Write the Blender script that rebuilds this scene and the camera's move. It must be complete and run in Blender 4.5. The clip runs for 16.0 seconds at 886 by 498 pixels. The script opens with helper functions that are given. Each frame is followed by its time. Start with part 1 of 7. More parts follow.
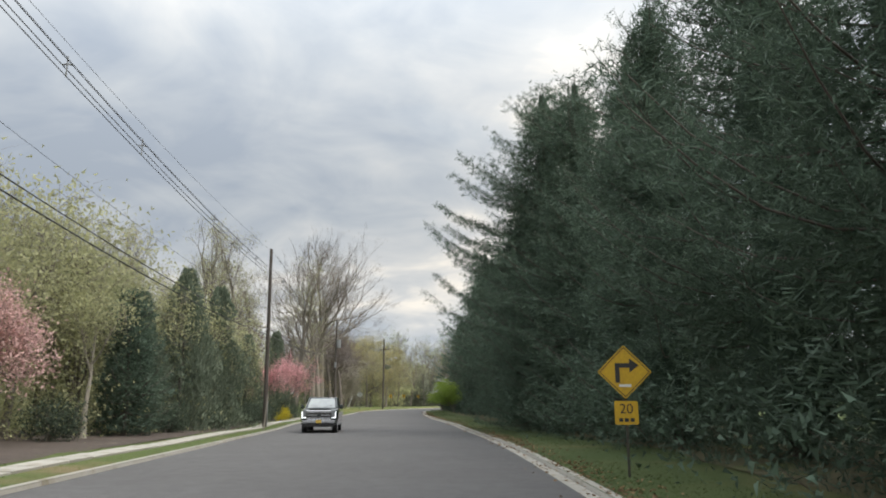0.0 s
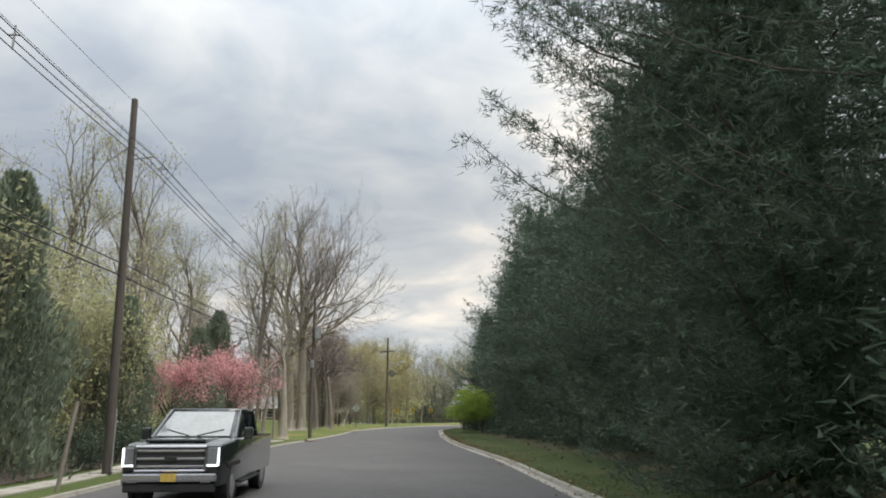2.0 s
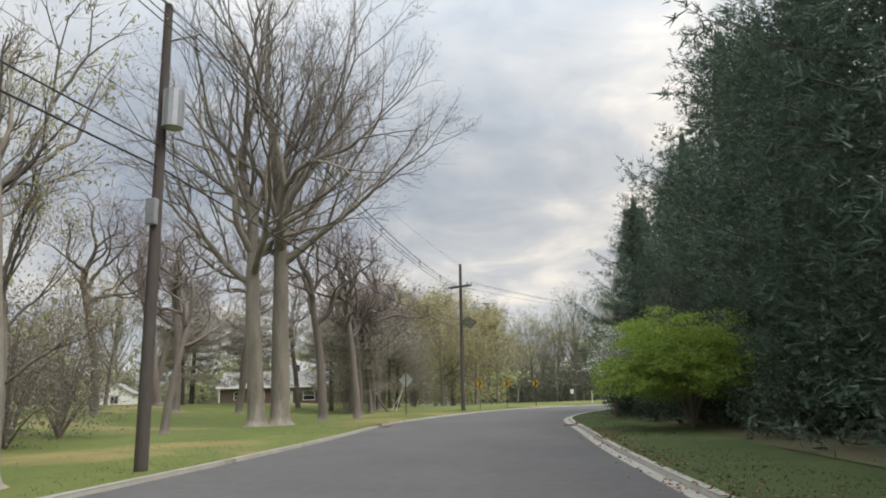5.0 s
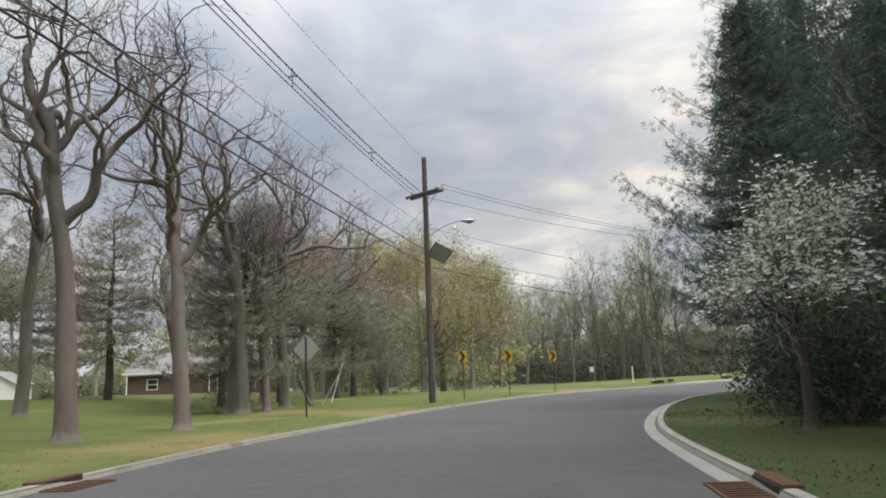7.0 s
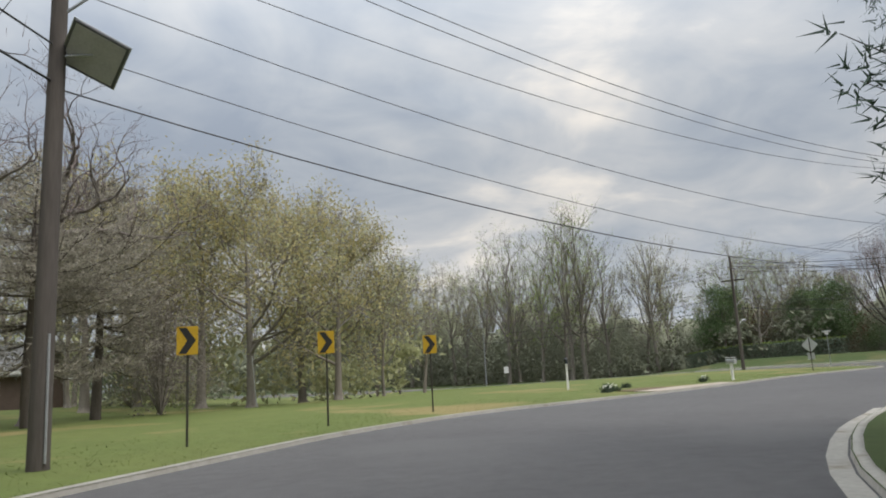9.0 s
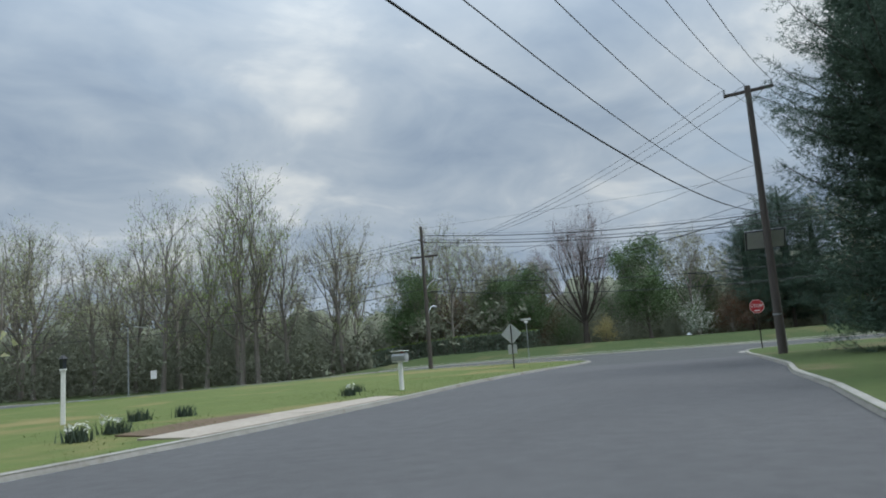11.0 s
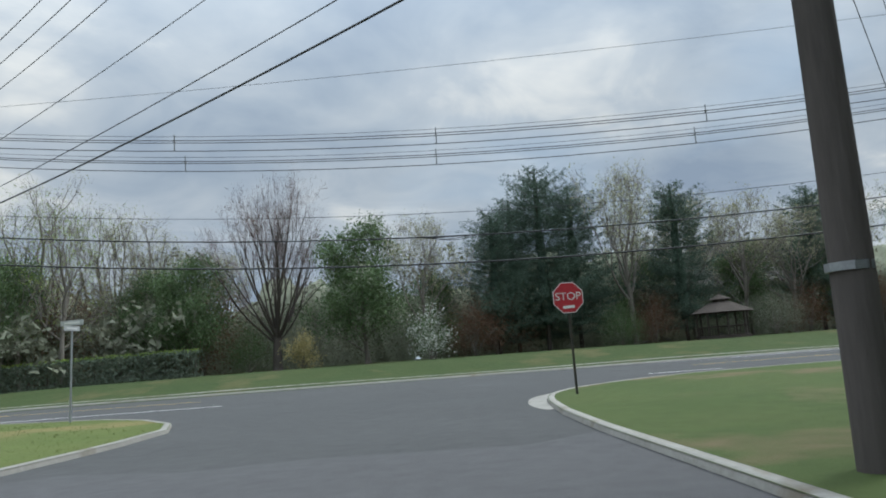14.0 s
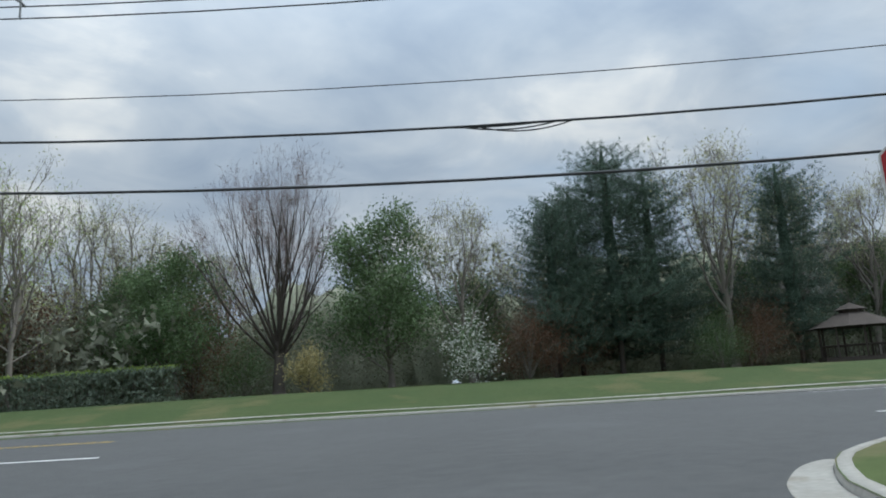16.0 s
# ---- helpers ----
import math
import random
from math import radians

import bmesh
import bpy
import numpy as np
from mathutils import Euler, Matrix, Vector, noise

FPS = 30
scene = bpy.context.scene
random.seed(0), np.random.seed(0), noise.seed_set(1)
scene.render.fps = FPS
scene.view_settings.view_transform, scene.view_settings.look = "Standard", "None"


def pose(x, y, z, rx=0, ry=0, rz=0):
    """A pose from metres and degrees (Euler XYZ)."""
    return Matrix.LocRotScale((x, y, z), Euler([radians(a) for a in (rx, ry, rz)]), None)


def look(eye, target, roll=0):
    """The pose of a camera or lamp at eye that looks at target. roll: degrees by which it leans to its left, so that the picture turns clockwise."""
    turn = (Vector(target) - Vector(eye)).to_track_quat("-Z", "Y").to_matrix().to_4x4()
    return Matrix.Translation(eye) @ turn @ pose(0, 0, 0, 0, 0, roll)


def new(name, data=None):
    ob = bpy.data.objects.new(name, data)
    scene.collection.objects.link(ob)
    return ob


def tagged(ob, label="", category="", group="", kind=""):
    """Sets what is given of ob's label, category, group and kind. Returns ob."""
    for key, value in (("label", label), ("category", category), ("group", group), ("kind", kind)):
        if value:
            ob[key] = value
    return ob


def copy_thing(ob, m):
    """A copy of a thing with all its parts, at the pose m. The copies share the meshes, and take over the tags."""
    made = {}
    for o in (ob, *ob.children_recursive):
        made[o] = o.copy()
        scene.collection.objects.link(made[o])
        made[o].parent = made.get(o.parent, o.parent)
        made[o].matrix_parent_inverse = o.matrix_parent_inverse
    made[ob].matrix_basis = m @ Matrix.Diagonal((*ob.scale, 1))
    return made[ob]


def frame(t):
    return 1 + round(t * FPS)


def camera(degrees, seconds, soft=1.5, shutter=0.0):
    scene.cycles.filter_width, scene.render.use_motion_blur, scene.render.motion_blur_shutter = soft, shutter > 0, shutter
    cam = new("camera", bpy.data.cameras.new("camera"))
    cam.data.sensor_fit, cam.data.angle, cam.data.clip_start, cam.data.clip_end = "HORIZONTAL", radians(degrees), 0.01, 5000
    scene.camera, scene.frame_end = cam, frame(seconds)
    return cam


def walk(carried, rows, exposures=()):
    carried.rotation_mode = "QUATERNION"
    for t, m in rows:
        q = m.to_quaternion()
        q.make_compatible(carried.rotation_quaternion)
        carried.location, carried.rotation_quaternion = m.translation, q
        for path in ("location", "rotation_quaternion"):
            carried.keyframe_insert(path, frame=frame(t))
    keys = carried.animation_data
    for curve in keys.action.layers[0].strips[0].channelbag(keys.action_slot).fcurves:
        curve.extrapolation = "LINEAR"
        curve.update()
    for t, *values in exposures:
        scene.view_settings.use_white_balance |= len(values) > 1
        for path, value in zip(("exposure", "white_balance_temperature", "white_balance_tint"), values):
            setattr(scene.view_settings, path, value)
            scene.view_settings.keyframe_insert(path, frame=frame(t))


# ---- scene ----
cam = camera(64.4, 16.0, 1.9)
PATH = [
    (0, (-0.326, 2.104, 2.016), (-0.295, 4.06, 2.43), 0.0),
    (0.5, (-0.376, 8.388, 1.968), (-0.344, 10.34, 2.4), -0.6),
    (1, (-0.618, 15.001, 1.907), (-0.582, 16.949, 2.358), -1.2),
    (1.5, (-0.991, 21.649, 1.936), (-0.964, 23.595, 2.397), -0.9),
    (2, (-1.275, 28.353, 1.951), (-1.27, 30.301, 2.405), -0.0),
    (2.5, (-1.658, 35.361, 1.64), (-1.678, 37.311, 2.082), -0.3),
    (3, (-2.199, 42.443, 1.568), (-2.249, 44.395, 2.001), -0.1),
    (3.5, (-2.707, 49.357, 1.51), (-2.799, 51.308, 1.939), -0.2),
    (3.7, (-2.882, 52.174, 1.504), (-2.992, 54.124, 1.932), -0.4),
    (5.8, (-3.291, 80.171, 1.588), (-3.563, 82.116, 1.965), -1.5),
    (6, (-3.413, 82.701, 1.577), (-3.682, 84.648, 1.948), -1.5),
    (6.5, (-3.486, 88.846, 1.527), (-3.754, 90.796, 1.886), -2.0),
    (7, (-3.525, 94.931, 1.361), (-3.785, 96.882, 1.716), -2.6),
    (7.5, (-3.371, 100.888, 1.334), (-3.627, 102.842, 1.674), -2.7),
    (8, (-3.22, 106.617, 1.248), (-3.446, 108.575, 1.587), -2.9),
    (8.5, (-2.753, 111.972, 1.31), (-2.914, 113.936, 1.654), -3.1),
    (8.7, (-2.485, 114.134, 1.327), (-2.599, 116.1, 1.675), -3.1),
    (10.8, (4.775, 133.493, 1.239), (5.444, 135.353, 1.542), -4.4),
    (11, (5.746, 135.051, 1.122), (6.5, 136.879, 1.417), -4.4),
    (11.5, (8.436, 138.833, 1.064), (9.401, 140.564, 1.334), -4.7),
    (12, (11.245, 142.317, 1.063), (12.395, 143.932, 1.328), -4.8),
    (12.1, (11.848, 143.008, 1.07), (13.033, 144.598, 1.334), -4.5),
    (12.5, (14.424, 145.77, 1.146), (15.701, 147.285, 1.418), -4.9),
    (13, (17.633, 149.127, 1.192), (18.979, 150.577, 1.481), -4.8),
    (13.5, (20.46, 152.076, 1.186), (21.824, 153.508, 1.489), -4.4),
    (14, (22.89, 154.825, 1.213), (24.254, 156.256, 1.516), -4.2),
    (14.5, (25.14, 157.434, 1.153), (26.491, 158.875, 1.467), -3.6),
    (15, (27.23, 159.839, 1.086), (28.553, 161.301, 1.42), -3.1),
    (15.5, (29.09, 161.985, 1.026), (30.386, 163.465, 1.387), -3.0),
    (16, (30.889, 163.884, 1.064), (32.164, 165.377, 1.444), -3.4),
]
# the clip's camera opens up under the trees and cools towards the junction
EXPOSURES = [(0.0, 0.4, 6600, 8), (3.5, 0.36, 6650, 8), (6.0, 0.28, 6500, 10), (8.5, 0.2, 6500, 10), (11.0, -0.08, 5650, 4), (11.5, 0.06, 5800, 4), (12.5, 0.08, 6150, 6), (14.0, 0.02, 5750, 4), (16.0, 0.02, 5700, 4)]
walk(cam, [(t, look(eye, target, roll)) for t, eye, target, roll in PATH], EXPOSURES)

# ---- light ----
SUN_AZ, SUN_EL = 112.0, 55.0
world = bpy.data.worlds.new("sky")
scene.world = world
world.use_nodes = True


def build_sky():
    nt = world.node_tree
    nd, ln = nt.nodes, nt.links
    nd.clear()
    out = nd.new("ShaderNodeOutputWorld")
    bg = nd.new("ShaderNodeBackground")
    bg.inputs["Strength"].default_value = 1.0
    sky = nd.new("ShaderNodeTexSky")
    sky.sky_type = "NISHITA"
    sky.sun_disc = False
    sky.sun_elevation, sky.sun_rotation = radians(SUN_EL), radians(SUN_AZ)
    sky.air_density, sky.dust_density = 1.4, 3.0
    sk = nd.new("ShaderNodeVectorMath")
    sk.operation = "SCALE"
    sk.inputs["Scale"].default_value = 0.10
    ln.new(sky.outputs[0], sk.inputs[0])
    co = nd.new("ShaderNodeTexCoord")
    sep = nd.new("ShaderNodeSeparateXYZ")
    ln.new(co.outputs["Generated"], sep.inputs[0])

    def m(op, a, b=None, clamp=False):
        n = nd.new("ShaderNodeMath")
        n.operation, n.use_clamp = op, clamp
        for k, v in enumerate((a, b)):
            if v is None:
                continue
            if isinstance(v, (int, float)):
                n.inputs[k].default_value = v
            else:
                ln.new(v, n.inputs[k])
        return n.outputs[0]

    zz = m("ADD", m("MAXIMUM", sep.outputs[2], 0.0), 0.22)
    cv = nd.new("ShaderNodeCombineXYZ")
    ln.new(m("DIVIDE", sep.outputs[0], zz), cv.inputs[0])
    ln.new(m("DIVIDE", sep.outputs[1], zz), cv.inputs[1])

    def noise_at(scale, detail, rough, shift, dist=0.3):
        add = nd.new("ShaderNodeVectorMath")
        add.inputs[1].default_value = shift
        ln.new(cv.outputs[0], add.inputs[0])
        n = nd.new("ShaderNodeTexNoise")
        n.inputs["Scale"].default_value = scale
        n.inputs["Detail"].default_value = detail
        n.inputs["Roughness"].default_value = rough
        n.inputs["Distortion"].default_value = dist
        ln.new(add.outputs[0], n.inputs["Vector"])
        return n.outputs[0]

    def ramp(v, stops):
        r = nd.new("ShaderNodeValToRGB")
        while len(r.color_ramp.elements) < len(stops):
            r.color_ramp.elements.new(0.5)
        for e, (p, c) in zip(r.color_ramp.elements, stops):
            e.position, e.color = p, (*c, 1)
        ln.new(v, r.inputs[0])
        return r.outputs[0]

    def mix(f, a, b, kind="MIX"):
        n = nd.new("ShaderNodeMix")
        n.data_type, n.blend_type = "RGBA", kind
        if isinstance(f, (int, float)):
            n.inputs[0].default_value = f
        else:
            ln.new(f, n.inputs[0])
        for k, v in ((6, a), (7, b)):
            if isinstance(v, tuple):
                n.inputs[k].default_value = (*v, 1)
            else:
                ln.new(v, n.inputs[k])
        return n.outputs[2]

    big = noise_at(1.05, 5, 0.52, (3.1, 1.7, 0.0))
    fine = noise_at(3.2, 6, 0.55, (0.4, 7.3, 2.0), 0.6)
    dens = m("ADD", m("MULTIPLY", big, 0.66), m("MULTIPLY", fine, 0.34))
    cloud = ramp(dens, [(0.36, (0.30, 0.34, 0.405)), (0.46, (0.40, 0.43, 0.472)), (0.55, (0.51, 0.52, 0.535)), (0.64, (0.76, 0.715, 0.66))])
    gap = ramp(noise_at(0.8, 4, 0.5, (9.0, 2.0, 5.0)), [(0.58, (0, 0, 0)), (0.72, (1, 1, 1))])
    blue = mix(0.72, sk.outputs[0], (0.50, 0.60, 0.72))
    deck = mix(m("MULTIPLY", gap, 0.35), cloud, blue)
    # an overcast deck is brightest overhead, and pale above the horizon
    low = m("MULTIPLY", m("POWER", m("SUBTRACT", 1.0, m("MAXIMUM", sep.outputs[2], 0.0)), 7.0), 0.30)
    lift = m("ADD", m("ADD", 0.88, low), m("MULTIPLY", m("POWER", m("MAXIMUM", sep.outputs[2], 0.0), 3.0), 4.8))
    up = nd.new("ShaderNodeVectorMath")
    up.operation = "SCALE"
    ln.new(deck, up.inputs[0])
    ln.new(lift, up.inputs["Scale"])
    ln.new(up.outputs[0], bg.inputs[0])
    ln.new(bg.outputs[0], out.inputs[0])


build_sky()
sun = new("sun", bpy.data.lights.new("sun", "SUN"))
sun.data.energy, sun.data.angle, sun.data.color = 2.0, radians(24), (1.0, 0.95, 0.88)
sun.matrix_world = look((80, 60, 90), (80 - math.sin(radians(SUN_AZ)) * 50, 60 - math.cos(radians(SUN_AZ)) * 50, 90 - math.tan(radians(SUN_EL)) * 50))
scene.view_settings.exposure = 0.0


# ---- materials ----
def material(name, base, second=None, scale=3.0, rough=0.8, metal=0.0, bump=0.0, bump_scale=40.0, vary=0.0, detail=6.0,
             spots=None, spot_scale=1.2, trans=0.0, stretch=(1, 1, 1), coat=0.0, island=False, spot_at=0.58):
    """Two scales of noise between base and second, a third of spots, relief, and an odd tone for each object."""
    m = bpy.data.materials.new(name)
    m.use_nodes = True
    nt = m.node_tree
    nd, ln = nt.nodes, nt.links
    bsdf = nd["Principled BSDF"]
    co = nd.new("ShaderNodeTexCoord")
    mp = nd.new("ShaderNodeMapping")
    mp.inputs["Scale"].default_value = stretch
    ln.new(co.outputs["Object"], mp.inputs[0])

    def noise_node(s, d, r=0.55):
        n = nd.new("ShaderNodeTexNoise")
        n.inputs["Scale"].default_value, n.inputs["Detail"].default_value, n.inputs["Roughness"].default_value = s, d, r
        ln.new(mp.outputs[0], n.inputs["Vector"])
        return n.outputs[0]

    def mixc(f, a, b, kind="MIX"):
        n = nd.new("ShaderNodeMix")
        n.data_type, n.blend_type = "RGBA", kind
        for k, v in ((0, f), (6, a), (7, b)):
            if isinstance(v, tuple):
                n.inputs[k].default_value = (*v, 1)
            elif isinstance(v, (int, float)):
                n.inputs[k].default_value = v
            else:
                ln.new(v, n.inputs[k])
        return n.outputs[2]

    def sharpen(v, lo, hi):
        n = nd.new("ShaderNodeMapRange")
        n.inputs[1].default_value, n.inputs[2].default_value = lo, hi
        ln.new(v, n.inputs[0])
        return n.outputs[0]

    second = second or tuple(c * 0.75 for c in base)
    col = mixc(sharpen(noise_node(scale, detail), 0.35, 0.65), base, second)
    col = mixc(0.35, col, mixc(sharpen(noise_node(scale * 9, 3), 0.3, 0.7), tuple(c * 0.72 for c in base), tuple(min(1, c * 1.25) for c in base)))
    if spots:
        col = mixc(sharpen(noise_node(spot_scale, 5, 0.6), spot_at, spot_at + 0.1), col, spots)
    if vary or island:
        hue = nd.new("ShaderNodeHueSaturation")
        if island:
            src = nd.new("ShaderNodeNewGeometry").outputs["Random Per Island"]
        else:
            src = nd.new("ShaderNodeObjectInfo").outputs["Random"]
        v = nd.new("ShaderNodeMapRange")
        v.inputs[3].default_value, v.inputs[4].default_value = 1 - vary, 1 + vary
        ln.new(src, v.inputs[0])
        ln.new(v.outputs[0], hue.inputs["Value"])
        ln.new(col, hue.inputs["Color"])
        col = hue.outputs[0]
    ln.new(col, bsdf.inputs["Base Color"])
    bsdf.inputs["Roughness"].default_value = rough
    bsdf.inputs["Metallic"].default_value = metal
    if rough >= 0.84:
        bsdf.inputs["Specular IOR Level"].default_value = 0.2
    bsdf.inputs["Coat Weight"].default_value = coat
    if bump:
        b = nd.new("ShaderNodeBump")
        b.inputs["Strength"].default_value = min(1.0, bump)
        b.inputs["Distance"].default_value = 0.02
        ln.new(noise_node(bump_scale, 5, 0.65), b.inputs["Height"])
        ln.new(b.outputs[0], bsdf.inputs["Normal"])
    if trans:
        bsdf.inputs["Specular IOR Level"].default_value = 0.2
        t = nd.new("ShaderNodeBsdfTranslucent")
        ln.new(col, t.inputs["Color"])
        mx = nd.new("ShaderNodeMixShader")
        mx.inputs[0].default_value = trans
        ln.new(bsdf.outputs[0], mx.inputs[1])
        ln.new(t.outputs[0], mx.inputs[2])
        ln.new(mx.outputs[0], nd["Material Output"].inputs["Surface"])
    return m


M_ASPHALT = material("asphalt", (0.100, 0.097, 0.097), (0.085, 0.082, 0.082), 0.35, 0.86, bump=0.5, bump_scale=90, spots=(0.108, 0.105, 0.104), spot_scale=0.12)
M_GRASS = material("lawn_grass", (0.096, 0.122, 0.034), (0.122, 0.138, 0.043), 0.25, 0.95, bump=0.9, bump_scale=18, spots=(0.20, 0.165, 0.07), spot_scale=0.11, spot_at=0.54)
# greener roadside grass; its dark tone also stands for shade under the pines
M_LUSH_SHADED = material("lush_shaded_grass", (0.045, 0.066, 0.021), (0.062, 0.078, 0.027), 0.3, 0.95, bump=0.9, bump_scale=18, spots=(0.088, 0.088, 0.036), spot_scale=0.22, spot_at=0.54)
M_CORNER = material("corner_grass", (0.062, 0.086, 0.026), (0.080, 0.099, 0.032), 0.3, 0.95, bump=0.9, bump_scale=18, spots=(0.135, 0.11, 0.058), spot_scale=0.2, spot_at=0.56)
# darker copy of the blades, with the pines' shade in its colour
M_BLADE_SHADED = material("shaded_grass_blades", (0.066, 0.090, 0.031), (0.082, 0.10, 0.037), 0.6, 0.9, vary=0.3, island=True, trans=0.3)
M_ASPHALT_MAIN = material("main_road_asphalt", (0.084, 0.083, 0.081), (0.072, 0.071, 0.069), 0.3, 0.86, bump=0.5, bump_scale=90, spots=(0.092, 0.091, 0.09), spot_scale=0.15)
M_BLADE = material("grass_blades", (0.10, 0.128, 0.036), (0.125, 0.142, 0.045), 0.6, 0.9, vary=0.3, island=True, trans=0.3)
M_CONCRETE = material("concrete", (0.33, 0.315, 0.28), (0.26, 0.245, 0.215), 1.2, 0.9, bump=0.4, bump_scale=60, spots=(0.20, 0.175, 0.135), spot_scale=0.9, vary=0.08)
M_APRON = material("sandy_concrete", (0.36, 0.315, 0.26), (0.29, 0.25, 0.205), 1.0, 0.9, bump=0.4, bump_scale=50, spots=(0.24, 0.205, 0.165), spot_scale=1.3)
M_DIRT = material("bare_soil", (0.14, 0.10, 0.065), (0.10, 0.075, 0.05), 1.0, 0.95, bump=0.8, bump_scale=25)
M_MULCH = material("bark_mulch", (0.085, 0.068, 0.058), (0.060, 0.049, 0.043), 1.5, 0.95, bump=1.0, bump_scale=22, spots=(0.13, 0.105, 0.085), spot_scale=1.4)
M_LITTER_SHADED = material("shaded_leaf_litter", (0.10, 0.085, 0.05), (0.075, 0.08, 0.04), 0.8, 0.95, bump=0.9, bump_scale=20, spots=(0.09, 0.12, 0.04), spot_scale=0.3)
M_LITTER_LEAF = material("dry_leaves", (0.22, 0.14, 0.08), (0.14, 0.095, 0.06), 1.0, 0.9, vary=0.4, island=True)
M_BARK = material("grey_bark", (0.235, 0.21, 0.18), (0.15, 0.132, 0.112), 3, 0.95, bump=1.0, bump_scale=14, stretch=(1, 1, 0.25), vary=0.15)
M_BARK_OAK = material("pale_grey_oak_bark", (0.285, 0.255, 0.215), (0.165, 0.145, 0.122), 2.5, 0.95, bump=1.0, bump_scale=12, stretch=(1, 1, 0.2), spots=(0.36, 0.335, 0.295), spot_scale=1.1)
M_BARK_DARK = material("dark_bark", (0.10, 0.085, 0.072), (0.07, 0.06, 0.052), 3, 0.95, bump=1.0, bump_scale=14, stretch=(1, 1, 0.25), vary=0.15)
M_BARK_PALE = material("pale_bark", (0.34, 0.31, 0.26), (0.19, 0.17, 0.14), 2, 0.9, bump=0.8, bump_scale=12, stretch=(1, 1, 0.4))
M_BARK_LOCUST = material("furrowed_brown_bark", (0.21, 0.182, 0.162), (0.135, 0.115, 0.102), 3, 0.95, bump=1.0, bump_scale=12, stretch=(1, 1, 0.25), vary=0.12)
M_TWIG = material("twigs", (0.21, 0.188, 0.165), (0.16, 0.143, 0.125), 1, 0.9, vary=0.2)
M_TWIG_RED = material("reddish_twigs", (0.20, 0.162, 0.158), (0.155, 0.125, 0.122), 1, 0.9, vary=0.15)
M_POLE = material("weathered_pole_wood", (0.115, 0.10, 0.09), (0.075, 0.065, 0.058), 2, 0.9, bump=0.8, bump_scale=20, stretch=(1, 1, 0.12))
M_NEEDLE = material("pine_needles", (0.098, 0.138, 0.100), (0.076, 0.114, 0.084), 0.7, 0.7, vary=0.3, island=True, trans=0.25)
# darker copy of the needles, carrying the shade inside the crowns
M_NEEDLE_SHADE = material("shaded_needle_hull", (0.060, 0.088, 0.064), (0.040, 0.062, 0.046), 2.2, 0.85, bump=1.0, bump_scale=9)
M_LEAF_GREEN = material("fresh_leaves", (0.30, 0.39, 0.085), (0.22, 0.31, 0.07), 0.8, 0.75, vary=0.3, island=True, trans=0.45)
M_LEAF_MID = material("green_leaves", (0.12, 0.17, 0.075), (0.09, 0.14, 0.06), 0.8, 0.7, vary=0.35, island=True, trans=0.25)
M_LEAF_OLIVE = material("budding_leaves", (0.41, 0.41, 0.235), (0.34, 0.345, 0.20), 0.8, 0.75, vary=0.18, island=True, trans=0.45)
M_LEAF_YELLOW = material("yellow_green_leaves", (0.43, 0.37, 0.18), (0.35, 0.31, 0.15), 0.8, 0.75, vary=0.18, island=True, trans=0.45)
M_LEAF_DARK = material("dark_evergreen_leaves", (0.19, 0.225, 0.165), (0.15, 0.185, 0.135), 0.8, 0.75, vary=0.3, island=True, trans=0.25)
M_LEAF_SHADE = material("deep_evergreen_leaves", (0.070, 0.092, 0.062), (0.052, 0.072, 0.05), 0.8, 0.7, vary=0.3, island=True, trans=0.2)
M_LEAF_RUSSET = material("russet_leaves", (0.17, 0.10, 0.065), (0.12, 0.08, 0.05), 0.8, 0.8, vary=0.3, island=True, trans=0.25)
M_PINK = material("pink_blossom", (0.66, 0.36, 0.37), (0.54, 0.27, 0.29), 1.0, 0.8, vary=0.3, island=True, trans=0.3)
M_PALE_PINK = material("pale_pink_blossom", (0.66, 0.45, 0.42), (0.52, 0.34, 0.32), 1.0, 0.8, vary=0.3, island=True, trans=0.3)
M_WHITE_BLOSSOM = material("white_blossom", (0.72, 0.72, 0.66), (0.6, 0.62, 0.55), 1.0, 0.8, vary=0.2, island=True, trans=0.25)
M_YELLOW_BLOSSOM = material("yellow_blossom", (0.55, 0.46, 0.04), (0.40, 0.36, 0.05), 1.0, 0.8, vary=0.2, island=True, trans=0.25)
M_PLASTER_WHITE = material("white_paint", (0.74, 0.73, 0.70), (0.66, 0.65, 0.62), 2, 0.6, bump=0.1)
M_METAL = material("galvanised_metal", (0.42, 0.43, 0.44), (0.34, 0.35, 0.36), 4, 0.45, 0.85, bump=0.1)
M_SIGN_BACK = material("bare_aluminium_sign_back", (0.50, 0.51, 0.50), (0.43, 0.44, 0.43), 3, 0.5, 0.35, spots=(0.36, 0.37, 0.36), spot_scale=3)
M_POST = material("green_steel_post", (0.05, 0.055, 0.045), (0.10, 0.07, 0.05), 6, 0.7, 0.4)
M_BLACK = material("black_rubber", (0.02, 0.02, 0.022), (0.03, 0.03, 0.03), 6, 0.7)
M_YELLOW = material("yellow_sign_sheet", (0.62, 0.38, 0.02), (0.52, 0.31, 0.02), 2, 0.5, spots=(0.42, 0.27, 0.05), spot_scale=2)
M_SIGN_BLACK = material("black_sign_print", (0.02, 0.02, 0.02), (0.035, 0.033, 0.03), 4, 0.5)
M_RED = material("red_sign_sheet", (0.46, 0.035, 0.045), (0.38, 0.03, 0.04), 2, 0.45)
M_WHITE_SHEET = material("white_sign_sheet", (0.75, 0.74, 0.72), (0.66, 0.65, 0.63), 3, 0.45)
